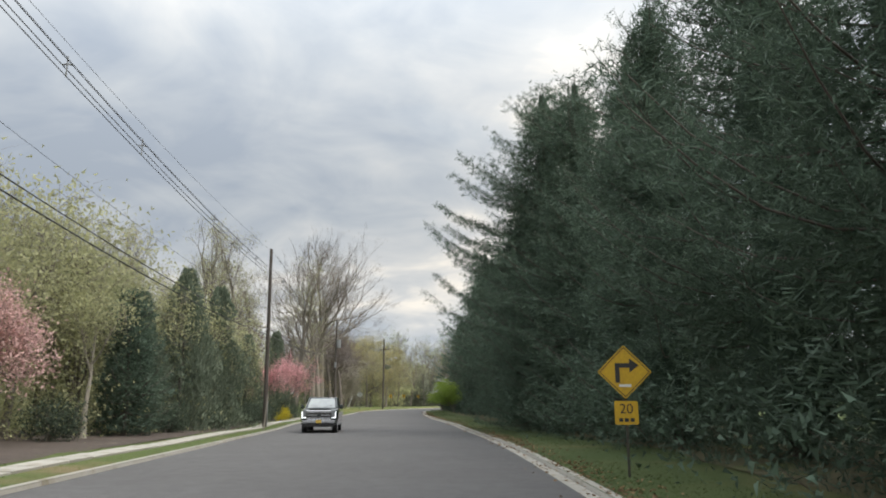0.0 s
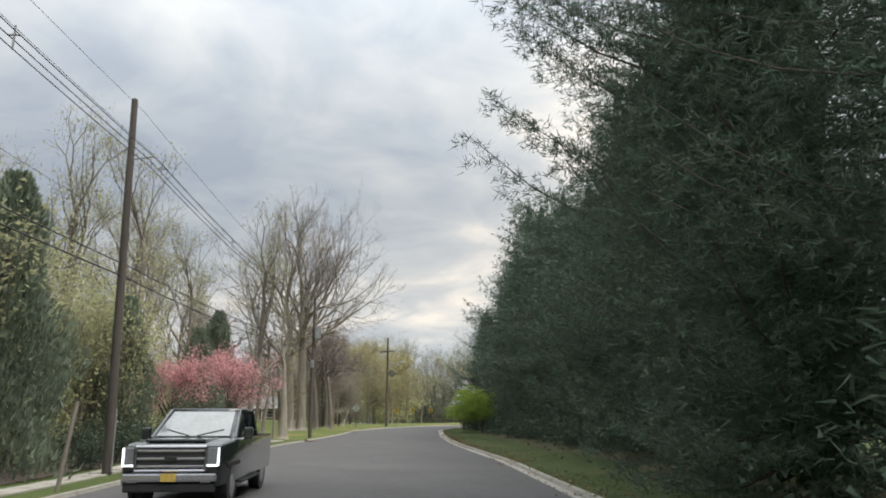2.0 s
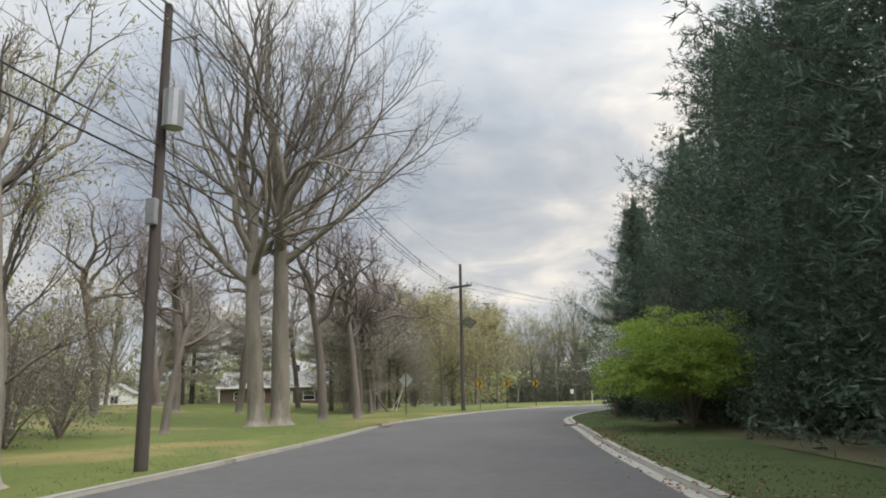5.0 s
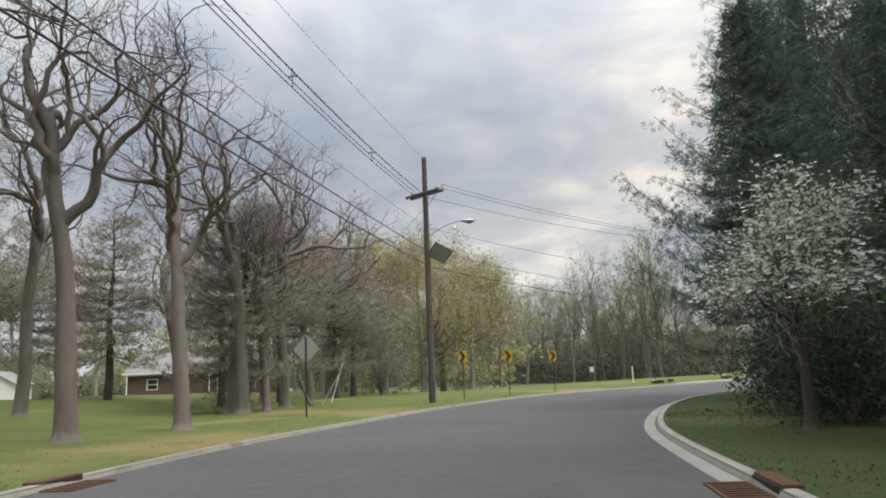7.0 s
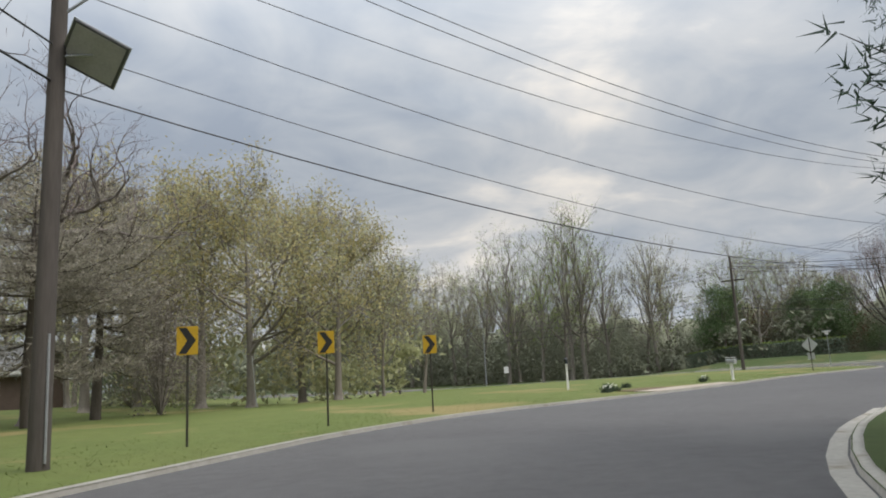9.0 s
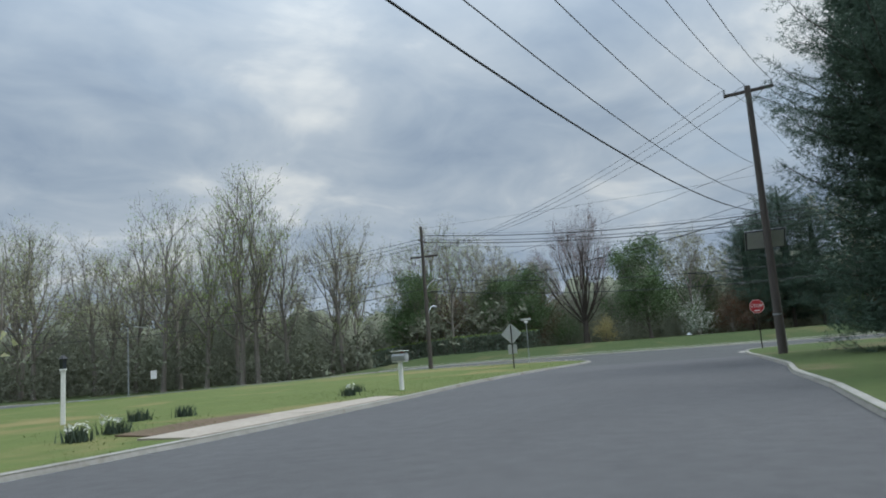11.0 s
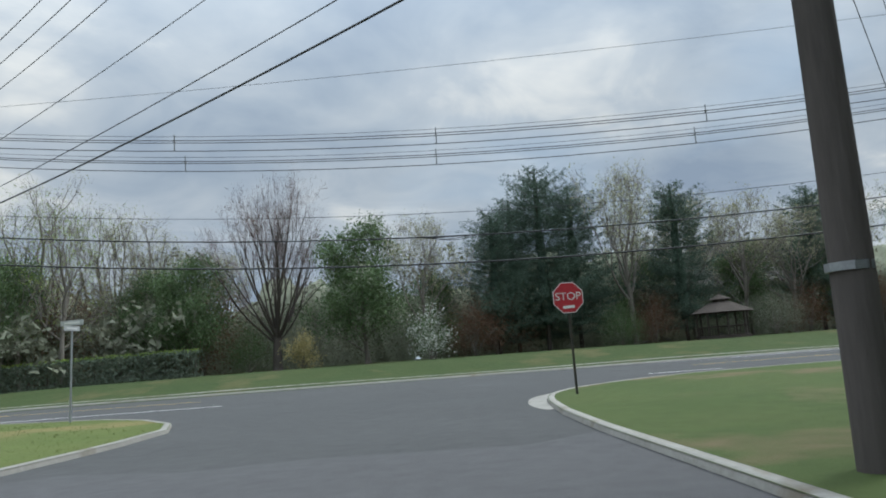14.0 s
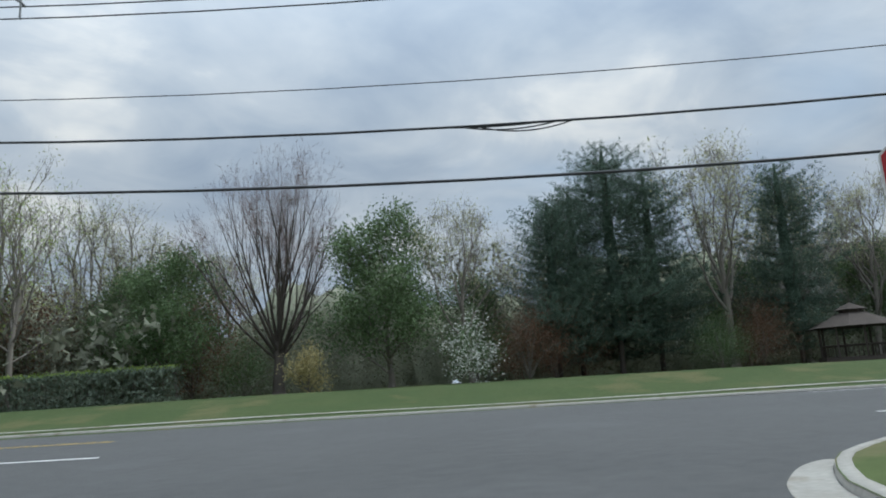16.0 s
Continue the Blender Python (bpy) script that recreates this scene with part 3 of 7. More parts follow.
def leaf_quads(centres, n, spread, size, seed, flat=0.0):
    """Small pointed leaves scattered about centres."""
    rnd = np.random.RandomState(seed)
    c = np.asarray(centres, float)
    k = rnd.randint(0, len(c), n)
    p = c[k] + rnd.normal(0, 1, (n, 3)) * np.array((spread, spread, spread * (1 - flat * 0.5)))
    a = rnd.normal(0, 1, (n, 3))
    a[:, 2] *= (1 - flat)
    a /= np.linalg.norm(a, axis=1)[:, None]
    b = np.cross(a, rnd.normal(0, 1, (n, 3)))
    b /= np.linalg.norm(b, axis=1)[:, None] + 1e-9
    s = (size * rnd.uniform(0.6, 1.35, n))[:, None]
    V = np.stack([p - a * s * 0.8 - b * s * 0.5, p - a * s * 0.8 + b * s * 0.5, p + a * s * 1.2], 1).reshape(-1, 3)
    return V, np.arange(3 * n).reshape(n, 3)


def fine_twigs(tips, n, length, half, seed, spread=0.25):
    """Single slivers for the finest twigs round the branch ends."""
    rnd = np.random.RandomState(seed)
    c = np.array([p for p, _ in tips])
    d0 = np.array([d for _, d in tips])
    k = rnd.randint(0, len(c), n)
    p = c[k] + rnd.normal(0, spread, (n, 3)) - d0[k] * length * 0.5
    d = d0[k] + rnd.normal(0, 0.55, (n, 3)) + (0, 0, 0.15)
    d /= np.linalg.norm(d, axis=1)[:, None]
    s = np.cross(d, rnd.normal(0, 1, (n, 3)))
    s /= np.linalg.norm(s, axis=1)[:, None] + 1e-9
    L = length * rnd.uniform(0.5, 1.3, n)[:, None]
    return np.stack([p - s * half, p + s * half, p + d * L], 1).reshape(-1, 3), np.arange(3 * n).reshape(-1, 3)


def tree_thing(name, label, category, at, paths, tips, bark, twig, leaves=(), rz=0.0, group="", split=2, sides=(9, 6, 3), each=False, haze=None, flat=0.0):
    t = thing(name, label, category, at, rz, group)
    part("trunk", tube(flare(paths[0]), sides[0]), bark, t, smooth=True)
    limbs = [x for lv in paths[1:split] for x in lv]
    if each:
        for x in paths[1]:
            part("limb", tube([x], sides[1]), bark, t, smooth=True)
        limbs = [x for lv in paths[2:split] for x in lv]
    if limbs:
        tagged(part("branchwork", tube(limbs, min(sides[1], 5)), bark, t, smooth=True), kind="stuff")
    tw = [x for lv in paths[split:] for x in lv]
    if tw:
        tagged(part("crown", tube(tw, 3), twig, t), kind="stuff")
    if haze:
        part("twig_haze", fine_twigs(tips, *haze, 77), twig, t)
    for k, (nm, n, spread, size, mat) in enumerate(leaves):
        part(nm, leaf_quads([p for p, _ in tips], n, spread, size, 100 + k, flat if nm == "blossom" else 0.0), mat, t)
    return t


def pine(seed, h, reach, base_z=0.4, trunk_r=0.22, lets=4.0, step=0.24, whorl=0.62, label="dark green white pine with boughs down to the grass", per=7, half=0.016, mat=None, name="pine_tree", group="", arms=(), heart=14000, needle=0.72, core=0.2, low=99.0):
    """A white pine: trunk, whorls of limbs, tufts of long needles."""
    rnd = np.random.RandomState(seed)
    limbs, tuft_p, tuft_d = [], [], []
    z = base_z
    arms = list(arms)
    while z < h - 0.4 or arms:
        long_arm = arms.pop() if z >= h - 0.4 else None
        if long_arm:
            z = long_arm[1]
        f = (z - base_z) / (h - base_z)
        prof = (1 - f) ** 0.52 * (0.82 + 0.18 * math.sin(f * 11 + seed)) * (0.90 + 0.26 * sstep(f, 0.05, 0.32))
        for k in range(1 if long_arm else rnd.randint(5, 7)):
            a = rnd.uniform(0, 2 * math.pi)
            ln2 = max(0.5, reach * prof * rnd.uniform(0.65, 1.2))
            if z < 3.6:
                ln2 = min(ln2, low)
            if long_arm:
                a, ln2 = radians(long_arm[0]), long_arm[2]
            up = rnd.uniform(-0.10, 0.22) + 0.5 * f - 0.13 * float(1 - sstep(f, 0, 0.22))
            n = 5
            t = np.linspace(0, 1, n + 1)
            px = np.cos(a) * ln2 * t
            py = np.sin(a) * ln2 * t
            pz = z + ln2 * (up * t - 0.16 * np.sin(t * math.pi) * (1 - f) + 0.10 * t ** 3)
            pts = np.stack([px, py, pz], -1) + rnd.normal(0, 0.03, (n + 1, 3)) * t[:, None]
            limbs.append((pts, 0.032 * (1 - 0.8 * t) * (0.5 + ln2 / reach)))
            # branchlets to both sides of the limb, tufts along them
            out_ = np.array((math.cos(a), math.sin(a), 0.0))
            side = np.array((-math.sin(a), math.cos(a), 0.0))
            nb = max(4, int(ln2 * lets * (2.2 if long_arm else 1.0)))
            for b in range(nb):
                tb = 0.10 + 0.90 * (b + rnd.uniform(0, 1)) / nb
                lb = 0.36 * ln2 * max(0.0, 1.08 - tb) * rnd.uniform(0.6, 1.2) + 0.14
                sg = 1 if b % 2 else -1
                dv = out_ * rnd.uniform(0.5, 0.8) + side * sg * rnd.uniform(0.5, 0.9)
                w = np.arange(1, int(lb / step) + 2) * step
                q0 = np.array([np.interp(tb, t, pts[:, i]) for i in range(3)])
                q = q0 + dv * w[:, None] + rnd.normal(0, 0.05, (len(w), 3))
                q[:, 2] += 0.10 * w ** 2 + rnd.uniform(-0.06, 0.10)
                tuft_p.append(q)
                tuft_d.append(np.tile(dv + (0, 0, 0.45), (len(w), 1)))
        if long_arm:
            z = h
            continue
        z += whorl * rnd.uniform(0.75, 1.25) * (0.75 + 0.35 * (1 - f))
    P, D = np.concatenate(tuft_p), np.concatenate(tuft_d)
    P = np.vstack([P, [(0, 0, h)] * 3])
    D = np.vstack([D, [(0, 0, 1)] * 3])
    m, k = len(P), per
    D = D / np.linalg.norm(D, axis=1)[:, None]
    dirs = D[:, None, :] * 0.6 + rnd.normal(0, 0.6, (m, k, 3))
    dirs /= np.linalg.norm(dirs, axis=2)[..., None]
    ln3 = rnd.uniform(0.22, 0.46, (m, k, 1)) * needle
    sd = np.cross(dirs, rnd.normal(0, 1, (m, k, 3)))
    sd /= np.linalg.norm(sd, axis=2)[..., None] + 1e-9
    p0 = P[:, None, :] + rnd.normal(0, 0.06, (m, k, 3))
    V = np.stack([p0 - sd * half, p0 + sd * half, p0 + dirs * ln3], 2).reshape(-1, 3)
    # the shaded heart of the crown
    g = heart
    fz = rnd.uniform(0.03, 0.92, g)
    ra = reach * 0.58 * (1 - fz) ** 0.55 * rnd.uniform(0.1, 1, g) ** 0.5
    an = rnd.uniform(0, 6.283, g)
    c = np.stack([np.cos(an) * ra, np.sin(an) * ra, base_z + fz * (h - base_z)], -1)
    d = rnd.normal(0, 1, (g, 3)) * (1, 1, 0.5)
    d /= np.linalg.norm(d, axis=1)[:, None]
    e = np.cross(d, rnd.normal(0, 1, (g, 3)))
    e /= np.linalg.norm(e, axis=1)[:, None] + 1e-9
    V = np.vstack([V, np.stack([c - e * 0.028, c + e * 0.028, c + d * 0.34], 1).reshape(-1, 3)])
    F = np.arange(len(V)).reshape(-1, 3)
    V[:, 2] = np.maximum(V[:, 2], 0.02)
    t = thing(name, label, "pine tree", group=group)
    tz = np.linspace(-0.2, h, 9)
    part("trunk", tube([(np.stack([0.05 * np.sin(tz), 0.05 * np.cos(tz * 0.7), tz], -1), trunk_r * (1 - 0.93 * np.clip(tz, 0, None) / h))], 8), M_BARK_DARK, t, smooth=True)
    part("branchwork", tube(limbs, 3), M_BARK_DARK, t)
    part("foliage", (V, F), mat or M_NEEDLE, t)
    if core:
        # an added hull in shade-dark colour, which lets no sky through
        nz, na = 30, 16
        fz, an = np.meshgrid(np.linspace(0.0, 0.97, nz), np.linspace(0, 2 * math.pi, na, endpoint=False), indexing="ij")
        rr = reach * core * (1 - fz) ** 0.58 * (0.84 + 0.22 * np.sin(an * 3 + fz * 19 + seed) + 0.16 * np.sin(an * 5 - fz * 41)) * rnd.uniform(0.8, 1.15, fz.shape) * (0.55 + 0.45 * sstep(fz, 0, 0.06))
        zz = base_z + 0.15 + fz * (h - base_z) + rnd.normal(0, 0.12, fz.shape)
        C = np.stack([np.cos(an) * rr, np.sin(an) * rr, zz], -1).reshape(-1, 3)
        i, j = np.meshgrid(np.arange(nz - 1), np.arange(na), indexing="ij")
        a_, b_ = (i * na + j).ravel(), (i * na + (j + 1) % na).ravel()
        part("inner_foliage", (C, np.stack([a_, b_, b_ + na, a_ + na], -1)), M_NEEDLE_SHADE, t)
    return t


def move(t, x, y, rz=0.0, s=1.0, z=None, sz=None):
    t.matrix_basis = Matrix.Translation((x, y, gz(x, y) - 0.03 if z is None else z)) @ Matrix.Rotation(radians(rz), 4, "Z")
    t.scale = (s, s, sz or s)
    return t


def again(t, x, y, rz=0.0, s=1.0, sz=None):
    c = copy_thing(t, Matrix.Identity(4))
    return move(c, x, y, rz, s, None, sz)


def bush(name, label, seed, w, d, h, leaf_mat, n, size, bark=None, at=(0, 0), stems=9, hollow=0.55, category="bush", blossom=None):
    """A shrub: stems fanned from the ground and a ragged shell of leaves."""
    rnd = np.random.RandomState(seed)
    t = thing(name, label, category)
    cl = []
    paths = []
    for k in range(stems * 3):
        a, f = rnd.uniform(0, 6.283), rnd.uniform(0.15, 1.0) ** 0.6
        el = rnd.uniform(0.15, 1.5)
        rr = rnd.uniform(0.75, 1.1)
        tip = np.array((math.cos(a) * math.cos(el) * w / 2 * rr, math.sin(a) * math.cos(el) * d / 2 * rr, 0.08 * h + math.sin(el) * h * 0.9 * rr))
        tt = np.linspace(0, 1, 5)[:, None]
        pts = tip * tt + np.array((0, 0, h * 0.12)) * np.sin(tt * math.pi) + rnd.normal(0, 0.02, (5, 3)) * tt
        if k < stems:
            paths.append((pts, np.minimum(np.linspace(0.035, 0.008, 5) * h * 0.5, np.linspace(0.045, 0.012, 5))))
        for q in (0.55, 0.75, 0.9, 1.0):
            cl.append(tip * q + rnd.normal(0, 0.06, 3) * h)
    tagged(part("branchwork", tube(paths, 4), bark or M_BARK, t), kind="stuff")
    part("foliage", leaf_quads(cl, n, 0.11 * min(w, d, h * 1.4), size, seed), leaf_mat, t)
    if blossom:
        part("blossom", leaf_quads(cl, blossom[1], 0.12 * min(w, d, h * 1.4), blossom[2], seed + 1, 0.3), blossom[0], t)
    return move(t, *at)




def belt(name, label, line, width, h, n, size, mat, seed):
    """A continuous strip of undergrowth uneven in height and thickness."""
    rnd = np.random.RandomState(seed)
    ln_ = smooth_line(line, 2.0)
    nrm = offset(ln_, 1.0) - ln_

    def spread(m, clump):
        c = max(8, m // clump)
        ci = rnd.randint(0, len(ln_), c)
        lat = rnd.uniform(-0.5, 0.5, c) * width
        base = ln_[ci] + nrm[ci] * lat[:, None] + rnd.normal(0, 1.0, (c, 2))
        k = rnd.randint(0, c, m)
        return ci, lat, base, k
    ci, lat, base, k = spread(n, 45)
    tops = h * (0.45 + 0.55 * np.abs(np.sin(ci * 0.37 + seed) * np.cos(ci * 0.11)) + rnd.uniform(-0.15, 0.25, len(ci)))
    hz = rnd.uniform(0.02, 1.0, len(ci)) ** 0.8 * tops
    xy = base[k] + rnd.normal(0, 0.75, (n, 2))
    z = ground_z(base[:, 0], base[:, 1])[k] + np.abs(hz[k] + rnd.normal(0, 0.55, n))
    V, F = leaf_quads(np.column_stack([xy, z]), n, 0.02, size, seed)
    ob = tagged(part(name, (V, F), mat, None, label), category="undergrowth", kind="stuff")
    return ob


def thick_wood(label, line, h, half, mat, seed):
    """The unbroken body of a far wood: a lumpy ridge that closes the gaps between its trees."""
    rnd = np.random.RandomState(seed)
    ln_ = smooth_line(line, 0.9)
    nrm = offset(ln_, 1.0) - ln_
    a = np.linspace(0, math.pi, 9)
    s = np.arange(len(ln_))
    top_ = h * (0.72 + 0.16 * np.sin(s * 0.21 + seed) + 0.12 * np.sin(s * 0.57 + 2)) + rnd.normal(0, 0.45, len(s))
    top_ = top_ * np.clip(np.minimum(s, s[::-1]) / 12.0, 0.02, 1)
    w = half * np.cos(a)[None, :] + rnd.normal(0, 0.5, (len(s), 9))
    z = top_[:, None] * np.sin(a)[None, :] ** 0.6 + rnd.normal(0, 0.35, (len(s), 9)) - 0.3
    xy = ln_[:, None, :] + nrm[:, None, :] * w[..., None] + rnd.normal(0, 0.2, (len(s), 9, 2))
    g = ground_z(ln_[:, 0], ln_[:, 1])
    V = np.concatenate([xy, (z + g[:, None])[..., None]], -1).reshape(-1, 3)
    i = (np.arange(len(s) - 1)[:, None] * 9 + np.arange(8)[None, :]).ravel()
    F = np.stack([i, i + 9, i + 10, i + 1], -1)
    return tagged(part("far_wood", (V, F), mat, None, label), category="wood", kind="stuff")

# pines along the street
LONG = ((176, 6.3, 6.3), (184, 8.8, 6.7), (172, 11.0, 6.2), (188, 12.4, 5.4), (180, 7.6, 5.6), (178, 10.0, 5.6), (190, 13.2, 5.0))
BEND = ((200, 3.6, 5.2), (215, 5.0, 5.6), (190, 6.2, 5.4), (225, 7.4, 5.0), (205, 4.3, 4.9))
pines = [pine(11, 18.0, 5.6), pine(12, 20.0, 6.2, arms=LONG, per=15, half=0.011, needle=0.6, heart=18000), pine(13, 16.0, 5.2), pine(14, 16.5, 5.4, base_z=0.2, low=3.6, lets=6.0, step=0.18, whorl=0.5, heart=30000, per=11, half=0.0095, needle=0.52, core=0.25), pine(15, 16.0, 4.9, 2.4, lets=4.6, heart=14000, arms=BEND, per=26, half=0.0065, needle=0.42, core=0.2)]
pines += [pine(16, 18.5, 5.8, step=0.46, lets=3.2, per=7, half=0.026, needle=0.95, heart=10000), pine(17, 16.5, 5.4, step=0.46, lets=3.2, per=7, half=0.026, needle=0.95, heart=10000), pine(18, 17.0, 7.0, 2.2, step=0.30, whorl=0.72, per=7, half=0.02, heart=9000, needle=0.85, core=0.1)]
move(pines[5], 7.8, 62, 0)
move(pines[6], 7.0, 74, 0)
move(pines[0], 8.2, 13.0, 20)
belt("pine_understorey", "dark needles of the second row of pines", [(12.8, -16), (12.8, 40), (12.5, 70), (10.5, 100), (11.0, 110)], 4, 14.0, 46000, 0.24, M_NEEDLE, 208)
belt("pine_understorey", "low dark boughs sweeping the grass under the pines", [(7.6, -8), (7.8, 14), (7.6, 34), (7.2, 58), (6.4, 80), (6.2, 104)], 3.4, 2.8, 34000, 0.085, M_NEEDLE, 211)
move(pines[1], 6.6, 43.5, 0, 1.05)
move(pines[2], 8.4, 31.6, 140)
move(pines[4], 4.7, 120.4, 0, 0.95)
move(pines[3], 30.8, 151.4, 250, 1.12)
rnd_p = random.Random(4)
for x, y, k in [(8.6, 2.0, 2), (8.4, 7.6, 0), (8.6, 19.5, 0), (7.4, 37.5, 0), (7.6, 50, 0), (7.7, 56, 0), 
                (7.4, 68, 6), (6.4, 80, 6), (6.2, 86, 5), (6.2, 92, 6), (6.8, 98, 6), (7.0, 104, 5), (6.6, 112, 5), (8.6, 126, 5), (9.5, 121, 6), (24.0, 142.5, 2), (35.5, 146.5, 5), (33.6, 148.9, 6), (38.5, 150.5, 6)]:
    again(pines[k], x, y, rnd_p.uniform(0, 360), rnd_p.uniform(0.9, 1.08))

again(pines[2], 7.6, 25.6, 200, 1.0)


# ---- poles and wires ----
def utility_pole(x, y, h, label, lean=(0, 0), r=0.16):
    t = thing("utility_pole", label, "utility pole", (x, y, gz(x, y)), group="utility poles")
    zz = np.linspace(-0.3, h, 8)
    part("pole", tube([(np.stack([lean[0] * zz / h, lean[1] * zz / h, zz], -1), r * (1.05 - 0.35 * np.clip(zz, 0, None) / h))], 12), M_POLE, t, smooth=True)
    bm = rod((lean[0], lean[1], h - 0.01), (lean[0], lean[1], h + 0.03), r * 0.7, r * 0.5, 12)
    part("pole_top", bm, M_POLE, t)
    return t


def cross_arm(t, z, length, ang, lean=(0, 0), pins=(-0.9, -0.35, 0.35, 0.9), double=False):
    """A wooden cross-arm with braces and pin insulators."""
    rz = Matrix.Translation((lean[0], lean[1], z)) @ Matrix.Rotation(radians(ang), 4, "Z")
    for off in ((-0.16, 0.16) if double else (0.17,)):
        part("cross_arm", box(bmesh.new(), (0, off, 0), (length, 0.10, 0.13), 0, 0.012, rz), M_POLE, t)
    for s in (-1, 1):
        part("brace", rod(rz @ Vector((s * length * 0.28, 0.23, -0.04)), rz @ Vector((0, 0.18, -0.62)), 0.018), M_METAL, t)
    for p in pins:
        part("insulator", rod(rz @ Vector((p * length / 2, 0.17, 0.06)), rz @ Vector((p * length / 2, 0.17, 0.30)), 0.055, 0.03, 8), M_PORCELAIN, t)
    return [tuple(t.matrix_basis @ (rz @ Vector((p * length / 2, 0.17, 0.30)))) for p in pins]


def street_lamp_arm(t, z, ang, reach=2.2):
    m = Matrix.Rotation(radians(ang), 4, "Z")
    pts = [m @ Vector((0.12, 0, z)), m @ Vector((reach * 0.35, 0, z + 0.42)), m @ Vector((reach * 0.7, 0, z + 0.72)), m @ Vector((reach, 0, z + 0.82))]
    part("lamp_arm", tube([(smooth_line([tuple(p) for p in pts], 0.2), np.full(len(smooth_line([tuple(p) for p in pts], 0.2)), 0.028))], 8), M_METAL, t, "grey curved steel lamp arm", True)
    head = bmesh.new()
    bmesh.ops.create_uvsphere(head, u_segments=14, v_segments=8, radius=0.5, matrix=m @ Matrix.Translation((reach + 0.25, 0, z + 0.80)) @ Matrix.Diagonal((0.72, 0.28, 0.20, 1)))
    lamp = part("lamp_head", head, M_METAL, t, "grey cobra-head street light", True)
    lens = bmesh.new()
    bmesh.ops.create_uvsphere(lens, u_segments=12, v_segments=6, radius=0.5, matrix=m @ Matrix.Translation((reach + 0.32, 0, z + 0.725)) @ Matrix.Diagonal((0.34, 0.22, 0.16, 1)))
    part("lens", lens, M_PORCELAIN, lamp, "", True)


def solar_panel(t, z, ang, w=1.0, d=0.72, tilt=35, out=0.5):
    m = Matrix.Rotation(radians(ang), 4, "Z") @ Matrix.Translation((out, 0, z)) @ Matrix.Rotation(radians(tilt), 4, "Y")
    p = part("solar_panel", box(bmesh.new(), (0, 0, 0), (d, w, 0.035), 0, 0.006, m), M_PANEL, t, "dark tilted solar panel on a pole bracket")
    part("panel_glass", box(bmesh.new(), (0, 0, 0.021), (d - 0.06, w - 0.06, 0.008), 0, 0.0, m), M_PANEL, p)
    part("panel_back", box(bmesh.new(), (0, 0, -0.021), (d - 0.06, w - 0.06, 0.008), 0, 0.0, m), M_PANEL, p)
    a = Matrix.Rotation(radians(ang), 4, "Z")
    part("bracket", rod(a @ Vector((0.08, 0, z - 0.3)), m @ Vector((0, 0, -0.02)), 0.03), M_METAL, t)


def wire(a, b, sag, r=0.012, label="black overhead cable sagging between poles", n=22, name="overhead_cable", cat="cable"):
    s = np.linspace(0, 1, n)
    a, b = np.array(a, float), np.array(b, float)
    p = a + (b - a) * s[:, None]
    p[:, 2] -= sag * 4 * s * (1 - s)
    return tagged(part(name, tube([(p, np.full(n, r))], 5), M_WIRE, None, label, True), category=cat, group="overhead cables")


def spacer(p, along, size=0.34):
    """A plastic cable spacer hung in a bundle."""
    t = thing("cable_spacer", "grey plastic spacer holding a bundle of cables", "cable spacer", tuple(p), group="cable spacers")
    bm = rod((0, 0, 0.16), (0, 0, -size), 0.02, sides=6)
    part("spacer_body", bm, M_PORCELAIN, t)
    d = Vector((along[0], along[1], 0)).normalized()
    sd = Vector((-d.y, d.x, 0))
    for z, o in ((-0.06, 0.13), (-0.06, -0.13), (-size, 0.0)):
        part("clip", rod(Vector((0, 0, z)), sd * o + Vector((0, 0, z - 0.02)) if o else Vector((0, 0, z - 0.07)), 0.025, sides=6), M_PORCELAIN, t)
    return t


def bundle(a, b, sag, at=()):
    """A messenger wire with three sheathed conductors below it, and spacers."""
    a, b = np.array(a, float), np.array(b, float)
    d = (b - a)[:2] / np.linalg.norm((b - a)[:2])
    sd = np.array((-d[1], d[0], 0))
    wire(a + (0, 0, 0.1), b + (0, 0, 0.1), sag, 0.007, "thin steel messenger wire of an overhead line")
    for off, z in ((0.13, -0.08), (-0.13, -0.08), (0, -0.40)):
        wire(a + sd * off + (0, 0, z), b + sd * off + (0, 0, z), sag, 0.014, "thick black sheathed conductor of an overhead line")
    for s in at:
        p = a + (b - a) * s
        p[2] -= sag * 4 * s * (1 - s)
        spacer(p, d)


p0 = utility_pole(-10.6, 15.0, 12.0, "weathered wooden utility pole on the verge")
p1 = utility_pole(-11.55, 51.0, 12.0, "weathered wooden utility pole beside the sidewalk", (0.08, -0.95), 0.145)
p15 = utility_pole(-11.4, 84.4, 10.8, "wooden utility pole with transformer box near the storm drain", r=0.14)
p2 = utility_pole(-8.9, 129.05, 12.2, "tall wooden utility pole with street light and solar panel", (0.05, 0.0), 0.17)
p3 = utility_pole(29.16, 156.68, 11.3, "leaning wooden utility pole on the corner with solar panel", (0.05, -0.11), 0.17)
p4 = utility_pole(24.6, 184.9, 10.8, "wooden utility pole with street light beside the main road", r=0.16)
p5 = utility_pole(*main(-54, 151.3), 12.0, "wooden utility pole beside the main road")
p6 = utility_pole(*main(-150, 154.8), 12.0, "wooden utility pole far along the main road")
a2 = cross_arm(p2, 10.3, 2.3, -35, pins=(-0.95, -0.8, 0.55, 0.95), double=True)
a3 = cross_arm(p3, 11.15, 2.0, -52, (0.05, -0.1), (-0.95, -0.1, 0.95))
street_lamp_arm(p2, 8.05, 10, 1.9)
